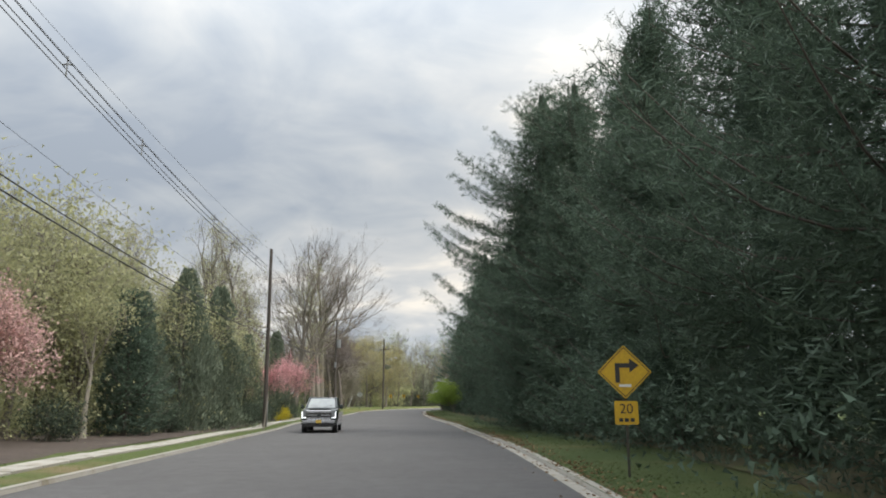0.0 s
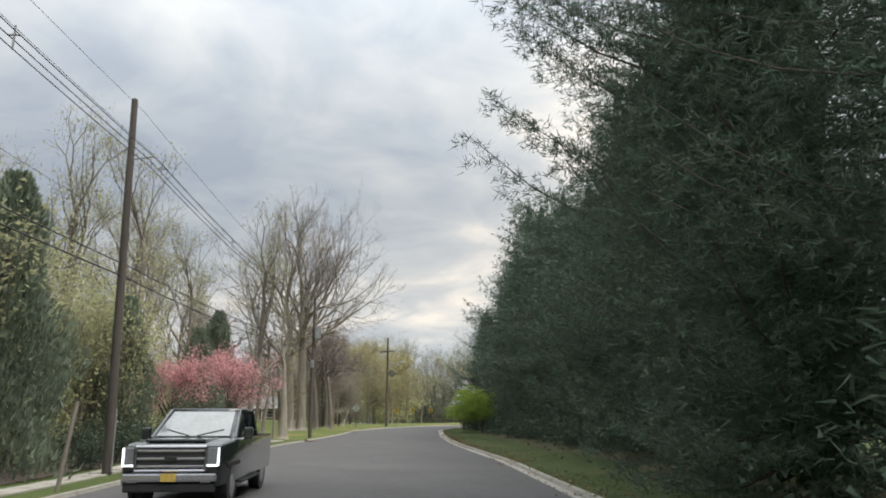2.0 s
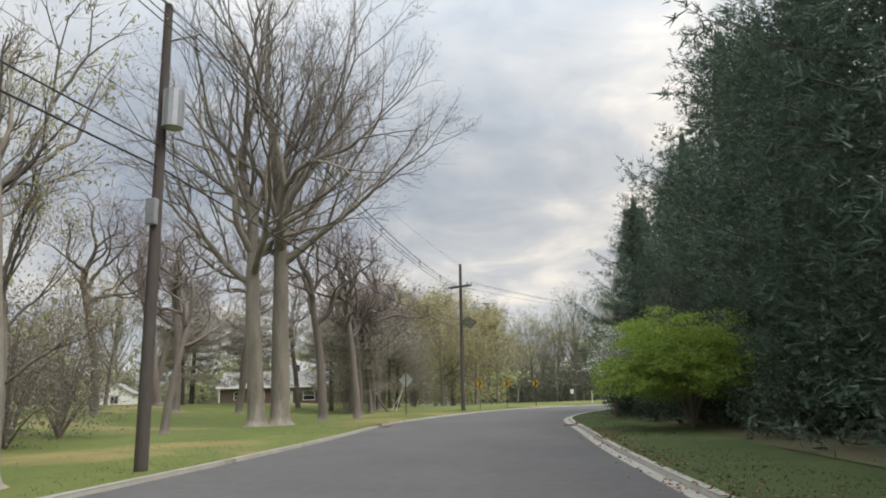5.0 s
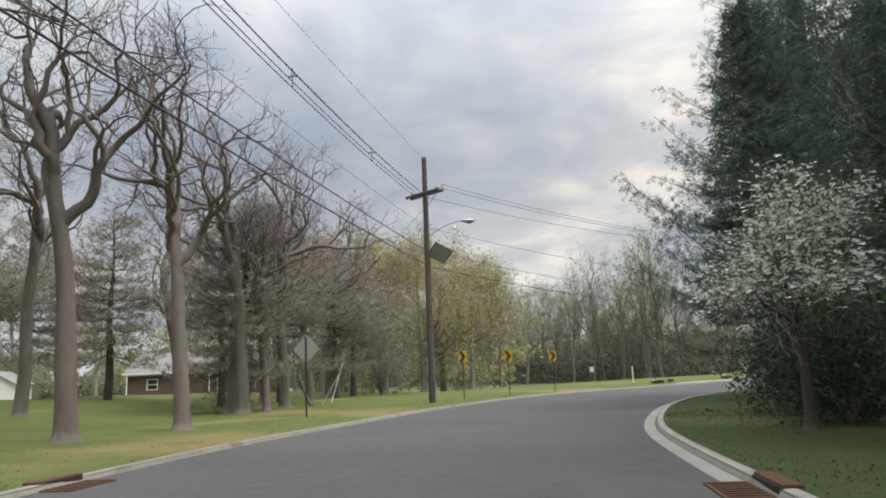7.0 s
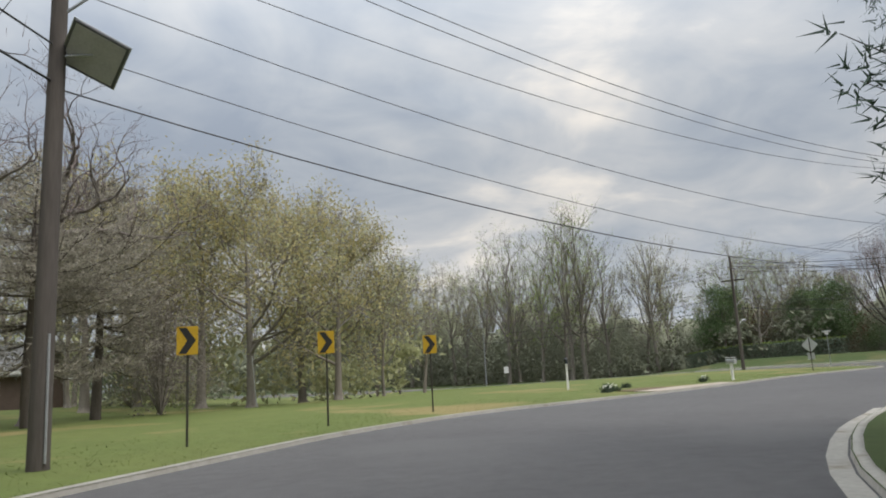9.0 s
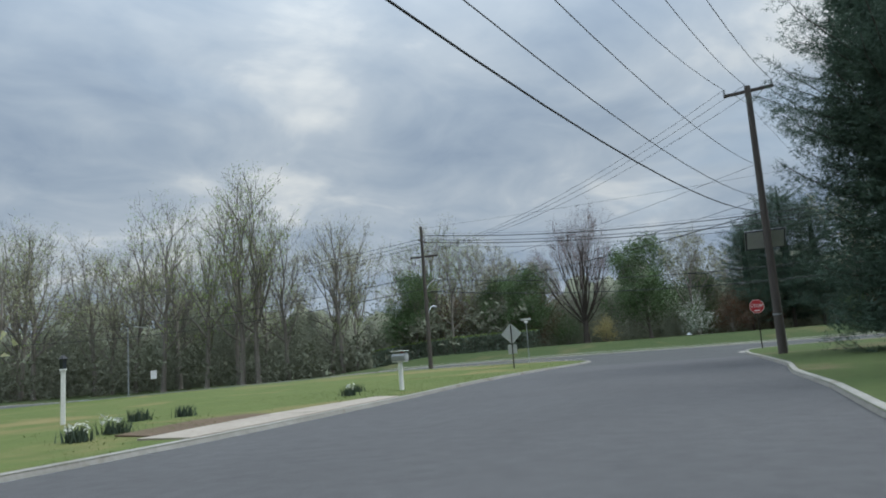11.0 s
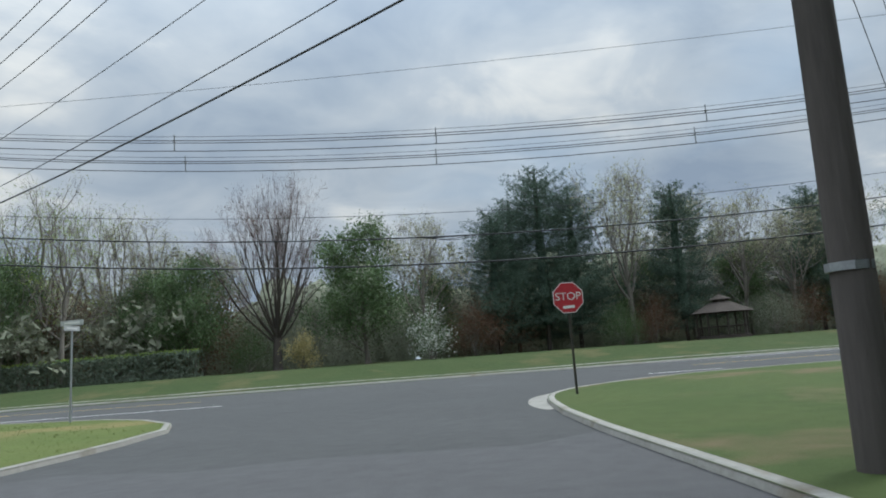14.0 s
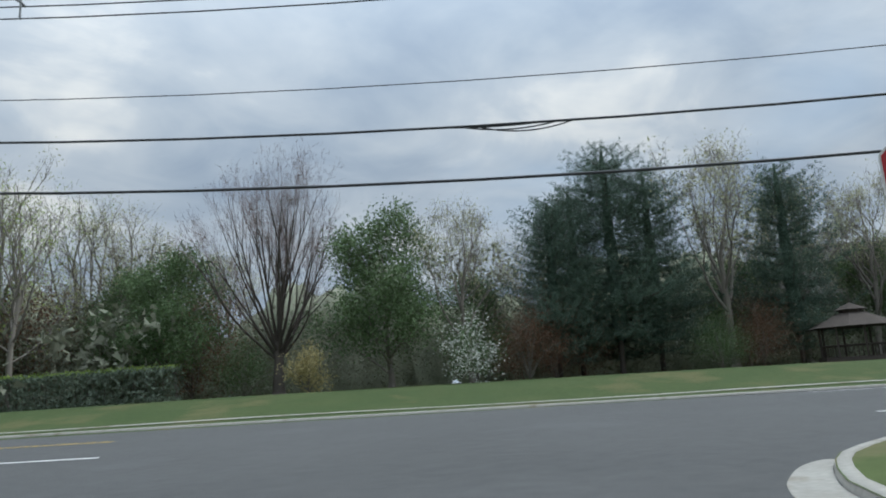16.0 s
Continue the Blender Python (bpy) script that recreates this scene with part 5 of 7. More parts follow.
# ---- house and cars ----
def house(x, y, z, rz):
    t = thing("house", "low brown brick ranch house with pale grey roof", "house", (x, y, z), rz)
    L, D, H = 14.0, 8.5, 2.65
    th = 0.25
    # openings along the front: x centre, width, sill, head
    holes = [(2.4, 1.1, 1.0, 2.1), (5.4, 1.1, 1.0, 2.1), (9.2, 0.95, 0.05, 2.1), (11.8, 1.6, 0.8, 2.1)]
    bm = bmesh.new()
    xs = 0.0
    for cx, w, lo, hi in holes:
        a, b = cx - w / 2, cx + w / 2
        box(bm, ((xs + a) / 2, 0, H / 2), (a - xs, th, H))
        box(bm, (cx, 0, lo / 2), (w, th, lo))
        box(bm, (cx, 0, (hi + H) / 2), (w, th, H - hi))
        xs = b
    box(bm, ((xs + L) / 2, 0, H / 2), (L - xs, th, H))
    part("front_wall", bm, M_BRICK, t)
    part("back_wall", box(bmesh.new(), (L / 2, D, H / 2), (L, th, H)), M_BRICK, t)
    for sx in (0.125, L - 0.125):
        g = bmesh.new()
        prof = [(0.13, -0.3), (D - 0.13, -0.3), (D - 0.13, H), (D / 2, H + 2.05), (0.13, H)]
        m = Matrix.Translation((sx, 0, 0)) @ Matrix.Rotation(radians(90), 4, "Z")
        part("gable_wall", plate(g, prof, th, m), M_BRICK, t)
    for s, lab in ((1, "pale grey shingle roof"), (-1, "")):
        r = bmesh.new()
        run = D / 2 + 0.55
        rise = run * 0.48
        m = Matrix.Translation((L / 2, D / 2, H + 2.1)) @ Matrix.Rotation(radians(0 if s > 0 else 180), 4, "Z") @ Matrix.Rotation(math.atan2(rise, run), 4, "X")
        box(r, (0, -math.hypot(run, rise) / 2, 0), (L + 0.9, math.hypot(run, rise), 0.10), 0, 0.01, m)
        roof = part("roof", r, M_SHINGLE, t, lab)
        if s > 0:
            for k in range(14):
                c = bmesh.new()
                box(c, (0, -0.3 - k * math.hypot(run, rise) / 14.3, 0.056 + 0.004), (L + 0.88, 0.30, 0.016), 0, 0, m)
                part("shingle_course", c, M_SHINGLE, roof)
    part("fascia", box(bmesh.new(), (L / 2, -0.56, H + 0.02), (L + 0.9, 0.04, 0.2)), M_PLASTER_WHITE, t, "white fascia board")
    for cx in (0.05, 8.1, 10.2):
        part("porch_post", box(bmesh.new(), (cx, -0.5, H / 2), (0.1, 0.1, H)), M_PLASTER_WHITE, t, "white porch post")
    for cx, w, lo, hi in holes:
        isdoor = lo < 0.2
        wdw = part("door" if isdoor else "window", box(bmesh.new(), (cx, 0.06, (lo + hi) / 2), (w, 0.04, hi - lo)), M_PLASTER_WHITE if isdoor else M_GLASS, t, "white door" if isdoor else "dark pane in a white frame")
        fr = bmesh.new()
        for sx in (-1, 1):
            box(fr, (cx + sx * (w / 2 - 0.04), -0.02, (lo + hi) / 2), (0.08, 0.2, hi - lo))
        for zz in (lo + 0.04, hi - 0.04, (lo + hi) / 2):
            box(fr, (cx, -0.015, zz), (w - 0.16, 0.18, 0.07))
        part("frame", fr, M_PLASTER_WHITE, wdw)
    ch = part("chimney", box(bmesh.new(), (9.5, D / 2 + 0.5, H + 2.2), (0.9, 0.6, 1.6), 0, 0.02), M_BRICK, t)
    part("chimney_cap", box(bmesh.new(), (9.5, D / 2 + 0.5, H + 3.04), (1.05, 0.75, 0.08), 0, 0.01), M_CONCRETE, ch)
    return t


house(-44.8, 161.5, gz(-42, 163) - 0.05, 12)


# ---- street trees and gardens ----
def put_tree(t, x, y, rz=0.0, s=1.0):
    return move(t, x, y, rz, s)


# the great oak pair on the lawn
pa, ti = spreading(21, 12.5, 0.56, 11, 4.3, (8, 60), 7, (14, 36), 0.79, 0.11, 0.045, 1.15, 0.72, bend=0.02, first=5)
put_tree(tree_thing("oak_tree", "huge bare spreading oak on the lawn", "oak tree", (0, 0, 0), pa, ti, M_BARK_OAK, M_TWIG, [("foliage", 2200, 0.25, 0.045, M_LEAF_RUSSET)], split=5, each=True, haze=(12000, 0.45, 0.009)), -16.4, 106.5, 0, 0.95)
pa, ti = spreading(22, 11.5, 0.47, 9, 4.2, (10, 62), 6, (14, 36), 0.80, 0.11, 0.045, 1.3, 0.64, bend=0.02, lean=(-0.05, 0), first=175)
put_tree(tree_thing("oak_tree", "tall bare oak with pale lower trunk", "oak tree", (0, 0, 0), pa, ti, M_BARK_OAK, M_TWIG, [("foliage", 1500, 0.25, 0.045, M_LEAF_RUSSET)], split=4, each=True, haze=(7000, 0.45, 0.009)), -17.35, 105.7, 0)

# crooked locusts along the lawn's edge
loc = []
for k, (sd, h, r) in enumerate(((31, 14.5, 0.29), (32, 13.0, 0.26), (33, 15.5, 0.31))):
    pa, ti = spreading(sd, h * 0.58, r, 5, h * 0.17, (6, 40), 6, (18, 44), 0.80, 0.30, 0.11, 0.7, 0.68, bend=0.045, limb_r=(0.46, 0.62))
    loc.append(tree_thing("locust_tree", "crooked bare locust tree with dark furrowed trunk", "locust tree", (0, 0, 0), pa, ti, M_BARK_LOCUST, M_TWIG_RED, group="locust trees on the lawn", split=4, each=True, haze=(1600, 0.45, 0.009)))
put_tree(loc[0], -15.7, 111.9, 0)
put_tree(loc[1], -14.5, 115.6, 70)
put_tree(loc[2], -16.6, 124.8, 20, 0.95)
for k, (x, y, s) in enumerate([(-17.6, 125.6, 0.8), (-16.0, 126.0, 0.75), (-16.9, 130.6, 0.9), (-19, 133, 0.95), (-25, 135, 1.0), (-18.5, 98.5, 0.6), (-32.4, 123.2, 1.15), (-33.2, 123.8, 1.1), (-28.0, 117.5, 1.0), (-25.5, 122.5, 1.0), (-30.5, 112.0, 1.1)]):
    tilted = again(loc[k % 3], x, y, 50 * k + 20, s)
    tilted.rotation_euler[0], tilted.rotation_euler[1] = radians(7 * math.sin(k * 2.1 + 1)), radians(8 * math.cos(k * 1.7))

# pale, broken-barked trunk and its neighbours by the storm drain
pa, ti = branching(41, 8.0, 0.36, 0.55, 40, 3, (6, 4, 4), 0.5, 0.14, 0, 0.3, 3.0)
put_tree(tree_thing("dead_tree", "old tree with pale bark stripped from its trunk", "tree", (0, 0, 0), pa, ti, M_BARK_PALE, M_TWIG, split=2), -12.9, 81.6, 30)
mid_trees = []
for sd, h, r, leaf in ((42, 17.0, 0.27, M_LEAF_OLIVE), (43, 15.0, 0.22, M_LEAF_YELLOW), (44, 18.0, 0.25, M_LEAF_OLIVE)):
    pa, ti = spreading(sd, h * 0.55, r, 7, h * 0.155, (8, 55), 5, (14, 36), 0.76, 0.12, 0.10, 0.6, 0.45, rmin=0.009)
    mid_trees.append(tree_thing("budding_tree", "tall slender tree with sparse spring buds", "tree", (0, 0, 0), pa, ti, M_BARK, M_TWIG, [("foliage", 2600, 0.36, 0.07, leaf)], group="budding trees", haze=(1800, 0.6, 0.010)))
put_tree(mid_trees[0], -15.3, 81.0, 0)
put_tree(mid_trees[1], -14.0, 83.4, 40, 0.5)
put_tree(mid_trees[2], -22.5, 88.0, 80)
for k, (x, y, s) in enumerate([(-21, 64, 1.0), (-23, 52, 0.9), (-20, 72, 1.05), (-24, 78, 1.1), (-26, 42, 0.95), (-26, 95, 0.9), (-28, 60, 1.0), (-30, 30, 1.0), (-27, 90, 1.1), (-31, 74, 1.1), (-33, 50, 1.0), (-35, 99, 1.0), (-24, 34, 0.8)]):
    again(mid_trees[k % 3], x, y, 37 * k, s)

# pale willow-like budding trees behind the gardens
pa, ti = branching(51, 6.0, 0.18, 0.2, 42, 3, (10, 5, 4), 0.6, 0.12, 0.04, 0.5, 5.8, trunks=2)
willow = tree_thing("budding_willow", "pale yellow-green budding willow behind the garden", "willow tree", (0, 0, 0), pa, ti, M_BARK, M_TWIG, [("foliage", 7000, 0.62, 0.10, M_LEAF_OLIVE)], group="budding willows", haze=(2000, 0.8, 0.010))
put_tree(willow, -19.0, 37.0, 0, 1.15)
for k, (x, y, s) in enumerate([(-17.5, 31.0, 1.1), (-20.5, 45.0, 1.1), (-19.0, 56.5, 1.0), (-17.5, 62.5, 0.85), (-23.5, 27, 1.2), (-18, 50.5, 0.9), (-17, 24, 1.0), (-16.2, 34.5, 0.85), (-16.4, 41.0, 0.9), (-16.6, 28.0, 0.8), (-16.8, 47.6, 0.9), (-16.5, 58.5, 0.7)]):
    again(willow, x, y, 61 * k, s)

# flowering cherries
pa, ti = branching(61, 3.6, 0.14, 0.42, 50, 3, (10, 7, 6), 0.66, 0.14, 0, 0.42, 3.7)
cherry = tree_thing("cherry_tree", "pink flowering cherry beside the sidewalk", "cherry tree", (0, 0, 0), pa, ti, M_BARK_DARK, M_TWIG_RED, [("blossom", 9000, 0.22, 0.058, M_PINK), ("foliage", 700, 0.3, 0.05, M_LEAF_MID)], group="flowering cherries")
put_tree(cherry, -14.7, 64.4, 0, 0.86)
again(cherry, -14.9, 73.8, 120, 1.05)
pa, ti = branching(62, 2.2, 0.13, 0.4, 46, 3, (8, 7, 6), 0.62, 0.14, 0, 0.3, 2.9)
put_tree(tree_thing("cherry_tree", "pale pink flowering cherry in a front garden", "cherry tree", (0, 0, 0), pa, ti, M_BARK_DARK, M_TWIG_RED, [("blossom", 11000, 0.27, 0.05, M_PALE_PINK)], group="flowering cherries"), -14.6, 24.8, 30, 1.15)

# smooth-barked small tree
pa, ti = branching(63, 4.5, 0.13, 0.5, 36, 3, (8, 6, 5), 0.6, 0.12, 0, 0.35, 3.0)
put_tree(tree_thing("small_tree", "small budding tree with a smooth pale trunk", "tree", (0, 0, 0), pa, ti, M_BARK_PALE, M_TWIG, [("foliage", 3500, 0.3, 0.06, M_LEAF_OLIVE)]), -13.9, 30.6, 10)


def arborvitae(seed, h, w, label="tall dark green arborvitae", mat=M_LEAF_DARK):
    """A column of upright sprays."""
    rnd = np.random.RandomState(seed)
    n = 15000
    f = rnd.uniform(0, 1, n) ** 0.85
    prof = np.sin(np.clip((1 - f) * 1.35 + 0.12, 0, 1.57)) * (0.86 + 0.14 * np.sin(f * 14 + seed))
    a = rnd.uniform(0, 6.283, n)
    lump = 0.84 + 0.2 * np.sin(a * 3 + f * 13) + 0.1 * np.sin(a * 7 - f * 26)
    r = w / 2 * prof * lump * rnd.uniform(0.66, 1.08, n)
    p = np.stack([np.cos(a) * r, np.sin(a) * r, f * h], -1)
    up = np.stack([np.cos(a) * 0.35, np.sin(a) * 0.35, np.ones(n)], -1) + rnd.normal(0, 0.25, (n, 3))
    up /= np.linalg.norm(up, axis=1)[:, None]
    sd = np.cross(up, rnd.normal(0, 1, (n, 3)))
    sd /= np.linalg.norm(sd, axis=1)[:, None]
    s = rnd.uniform(0.09, 0.22, n)[:, None]
    V = np.stack([p - up * s * 0.4 - sd * s * 0.26, p - up * s * 0.4 + sd * s * 0.26, p + up * s], 1).reshape(-1, 3)
    t = thing("arborvitae", label, "evergreen tree", group="evergreens along the gardens")
    part("trunk", tube([(np.array([(0, 0, -0.2), (0, 0, h * 0.5), (0, 0, h * 0.96)]), (0.14, 0.09, 0.02))], 6), M_BARK_DARK, t)
    part("foliage", (V, np.arange(3 * n).reshape(n, 3)), mat, t)
    return t


arb = arborvitae(71, 9.2, 5.8)
move(arb, -14.6, 43.0)
for x, y, s, k in [(-15.4, 46.2, 0.95, 40), (-14.6, 49.5, 1.0, 90), (-15.8, 39.8, 0.8, 10), (-15.2, 59.6, 0.75, 130), (-15.3, 69.1, 0.72, 200), (-16.8, 77.4, 0.95, 250), (-16.2, 53.5, 0.8, 20)]:
    again(arb, x, y, k, s)
spr = pine(81, 6.5, 2.3, 0.2, 0.12, 4.0, 0.2, 0.42, "young blue-green spruce with low layered boughs", heart=3000, core=0)
move(spr, -13.8, 34.0)
again(spr, -14.6, 37.2, 90, 0.8)

# low shrubs along the sidewalk
sh = bush("shrub", "rounded dark evergreen shrub by the sidewalk", 91, 2.2, 2.0, 1.6, M_LEAF_SHADE, 4200, 0.045, at=(-13.8, 28.0))
for k, (x, y, s) in enumerate([(-13.6, 39.0, 0.9), (-13.6, 56.0, 1.1), (-13.9, 61.8, 1.0), (-14.2, 69.0, 1.2), (-13.6, 71.0, 0.7), (-14.8, 76.0, 1.1), (-13.2, 20.0, 1.2), (-13.4, 46.0, 0.8), (-13.5, 53, 0.9)]):
    again(sh, x, y, 47 * k, s)
bush("forsythia", "small yellow flowering forsythia by the sidewalk", 92, 1.3, 1.2, 1.0, M_YELLOW_BLOSSOM, 1600, 0.045, at=(-13.3, 66.2))
bush("forsythia", "small yellow flowering forsythia by the sidewalk", 93, 0.9, 0.9, 0.7, M_YELLOW_BLOSSOM, 900, 0.045, at=(-13.0, 63.0))

# inside of the bend
def arching_shrub(x, y, reach, h, seed):
    """Stems that rise and arch over, with flat sprays of leaves in tiers along them."""
    rnd = np.random.RandomState(seed)
    t = thing("spring_shrub", "large bright green arching shrub overhanging the kerb", "bush")
    V = []
    for k in range(170):
        a = rnd.uniform(0, 6.283)
        out = reach * rnd.uniform(0.35, 1.0) ** 0.7
        top_ = h * math.sqrt(max(0.05, 1.0 - (out / (reach * 1.08)) ** 1.7)) * rnd.uniform(0.45, 1.0) + 0.5
        u = np.linspace(0, 1, 9)
        pts = np.stack([np.cos(a) * out * u ** 1.25, np.sin(a) * out * u ** 1.25, top_ * np.sin(u * 1.95) ** 0.9], -1) + rnd.normal(0, 0.04, (9, 3)) * u[:, None]
        if k % 5 == 0:
            part("stem", tube([(pts, np.linspace(0.04, 0.008, 9))], 5), M_BARK, t)
        n = 420
        f = 0.35 + 0.65 * rnd.uniform(0, 1, n) ** 0.8
        c = np.stack([np.interp(f, u, pts[:, i]) for i in range(3)], -1)
        w = 0.42 * (1.15 - f)[:, None] + 0.14
        c = c + rnd.normal(0, 1, (n, 3)) * np.concatenate([w, w, np.full((n, 1), 0.06)], 1)
        c[:, 2] -= 0.18 * (np.hypot(c[:, 0], c[:, 1]) / reach) ** 3
        V.append(c)
    c = np.concatenate(V)
    c[:, 2] = np.maximum(c[:, 2], 0.35)
    part("foliage", leaf_quads(c, len(c), 0.01, 0.05, seed + 1, 0.55), M_LEAF_GREEN, t)
    return move(t, x, y)


arching_shrub(2.6, 97.0, 3.75, 4.5, 94)
pa, ti = branching(64, 2.4, 0.11, 0.42, 52, 3, (9, 7, 6), 0.62, 0.13, 0, 0.16, 2.5)
ti = [q for q in ti if q[0][2] > 1.9]
put_tree(tree_thing("dogwood_tree", "white flowering dogwood in front of the pines", "dogwood tree", (0, 0, 0), pa, ti, M_BARK_DARK, M_TWIG, [("foliage", 3000, 0.22, 0.045, M_LEAF_MID), ("blossom", 5200, 0.15, 0.042, M_WHITE_BLOSSOM)], flat=0.85), 1.2, 108.8, 0, 1.22)
pa, ti = branching(65, 5.0, 0.10, 0.25, 26, 3, (10, 7, 6), 0.62, 0.13, 0, 0.5, 5.0, trunks=2)
put_tree(tree_thing("bare_tree", "fine-twigged bare tree among the pines", "tree", (0, 0, 0), pa, ti, M_BARK, M_TWIG, split=2), 3.8, 106.5, 0, 1.0)
for k, (x, y, s) in enumerate([(4.0, 90.5, 1.2), (3.0, 111.4, 1.4), (5.6, 119.5, 1.3), (2.5, 113.0, 1.5), (2.2, 109.6, 1.2), (3.6, 107.0, 1.5), (3.0, 103.6, 1.4), (3.9, 100.6, 1.5), (3.6, 115.6, 1.5), (4.6, 94.0, 1.5)]):
    again(sh, x, y, 33 * k, s)


# ---- woods ----
wood = []
for sd, h, r, leaf, nl in ((101, 14.5, 0.22, M_LEAF_OLIVE, 2300), (102, 13.0, 0.2, M_LEAF_OLIVE, 2600), (103, 15.5, 0.22, M_LEAF_GREEN, 1800)):
    pa, ti = spreading(sd, h * 0.52, r, 8, h * 0.20, (8, 62), 4, (16, 38), 0.80, 0.11, 0.07, 0.8, 0.42, rmin=0.016)
    wood.append(tree_thing("woodland_tree", "tall woodland tree with first spring leaves", "tree", (0, 0, 0), pa, ti, M_BARK, M_TWIG, [("foliage", nl, 0.42, 0.075, leaf)], group="woodland trees", sides=(6, 4, 3), haze=(1100, 0.8, 0.016)))
pa, ti = branching(104, 9.5, 0.26, 0.22, 42, 3, (13, 6, 5), 0.62, 0.12, 0, 0.34, 6.4, straight=0.25, rmin=0.015, spread0=58)
wood.append(tree_thing("maple_tree", "rounded maple with yellow-green spring flowers", "maple tree", (0, 0, 0), pa, ti, M_BARK, M_TWIG, [("foliage", 6500, 0.55, 0.10, M_LEAF_YELLOW), ("young_leaves", 3000, 0.6, 0.10, M_LEAF_OLIVE)], group="spring maples", haze=(3000, 0.7, 0.012)))
thick = []
for sd, mat, lb in ((111, M_UNDER, "olive-brown undergrowth at the wood's edge"), (112, M_LEAF_MID, "green undergrowth at the wood's edge"), (113, M_LEAF_RUSSET, "brown twiggy undergrowth at the wood's edge")):
    thick.append(bush("thicket", lb, sd, 8, 6, 5.5, mat, 8500, 0.07, at=(0, 0), stems=14, category="undergrowth"))
rw = random.Random(9)
first_w, first_t = set(), set()


def wood_at(k, x, y, s):
    if k not in first_w:
        first_w.add(k)
        return move(wood[k], x, y, rw.uniform(0, 360), s)
    return again(wood[k], x, y, rw.uniform(0, 360), s)


def thick_at(k, x, y, s):
    if k not in first_t:
        first_t.add(k)
        return move(thick[k], x, y, rw.uniform(0, 360), s)
    return again(thick[k], x, y, rw.uniform(0, 360), s)


# beyond the main road, to the north-west
thick_wood("unbroken brown-green body of the far wood", [main(-320, 206), main(-220, 203), main(-120, 203), main(-60, 205), main(30, 208)], 11.5, 5.0, M_UNDER, 301)
thick_wood("unbroken grey-green body of the tall wood", [main(-320, 201), main(-220, 199), main(-170, 199), main(-126, 200)], 16.5, 4.0, M_UNDER, 303)
thick_wood("unbroken olive body of the wood behind the house", [(-36, -14), (-37, 40), (-40, 72), (-60, 92), (-98, 122), (-94, 150), (-70, 186), (-40, 196)], 8.0, 3.5, M_UNDER, 302)
for k in range(50):
    u = -108 - 130 * (k + rw.random()) / 50
    n = rw.choice((186, 191, 197, 204)) + rw.uniform(-2, 2)
    wood_at(rw.choice((0, 0, 1, 2, 2)), *main(u, n), rw.uniform(0.85, 1.15) * (0.82 if u > -126 else 1.5))
belt("undergrowth", "dense olive-brown undergrowth along the far wood", [main(-280, 192), main(-200, 190), main(-130, 191)], 14, 12.5, 80000, 0.14, M_UNDER, 201)
belt("undergrowth", "deep brown-grey wood behind the first trees", [main(-300, 202), main(-160, 200), main(-60, 202), main(10, 204)], 12, 13.0, 36000, 0.22, M_UNDER, 206)
belt("undergrowth", "deep brown-grey wood behind the house and gardens", [(-36, -10), (-38, 40), (-42, 75), (-62, 90), (-100, 120), (-96, 150), (-70, 186), (-40, 194), (-12, 200)], 10, 10.0, 24000, 0.30, M_UNDER, 207)
belt("undergrowth", "dark tangled undergrowth at the foot of the far wood", [main(-280, 188), main(-200, 187), main(-104, 187)], 8, 6.0, 15000, 0.34, M_UNDER, 202)
belt("undergrowth", "mixed brown and green undergrowth across the junction", [main(-138, 196), main(-80, 196), main(-28, 196)], 12, 7.5, 140000, 0.085, M_UNDER, 203)
belt("undergrowth", "olive undergrowth behind the house", [(-10, 190), (-15, 176), (-24, 174), (-40, 182), (-60, 182), (-80, 164), (-92, 138), (-80, 108), (-60, 95)], 9, 11.0, 26000, 0.32, M_LEAF_OLIVE, 204)
belt("undergrowth", "pale olive thicket behind the front gardens", [(-27, 0), (-26, 40), (-24, 70), (-27, 98)], 8, 8.0, 20000, 0.22, M_LEAF_OLIVE, 205)
belt("undergrowth", "soft pale olive foliage along the front gardens", [(-18.5, 14), (-18.3, 30), (-18.6, 46), (-18.6, 63)], 3.2, 8.5, 42000, 0.085, M_LEAF_OLIVE, 209)
belt("undergrowth", "dark leafy undergrowth behind the sidewalk", [(-16.4, 14), (-16.2, 30), (-16.8, 46), (-17.2, 63), (-17.6, 78)], 2.4, 3.4, 26000, 0.065, M_LEAF_OLIVE, 210)
# behind the house and west of the bend
for x, y, k, s in [(-14.5, 160, 3, 1.15), (-19, 164, 3, 1.25), (-11.0, 170, 3, 1.15), (-23, 157, 3, 1.1), (-15, 176, 3, 1.35), (-26, 170, 3, 1.3), (-8.5, 178, 1, 0.85), (-29, 166, 1, 1.0), (-10, 186, 1, 0.9), (-6, 196, 0, 0.9),
                   (-34, 176, 0, 1.1), (-41, 178, 2, 1.1), (-50, 180, 1, 1.1), (-58, 176, 0, 1.1), (-66, 172, 2, 1.1), (-74, 165, 1, 1.1), (-82, 155, 0, 1.1), (-90, 142, 2, 1.1), (-30, 184, 1, 1.0),
                   (-55, 150, 0, 0.9), (-62, 140, 1, 0.9), (-70, 128, 0, 1.0), (-40, 122, 1, 0.8), (-38, 125, 0, 0.75), (-66, 105, 1, 1.0), (-55, 96, 0, 0.9), (-48, 88, 1, 1.0), (-45, 76, 0, 1.0), (-50, 60, 2, 1.0), (-44, 44, 1, 1.0), (-46, 28, 0, 1.0), (-40, 14, 2, 1.0)]:
    wood_at(k, x, y, s)
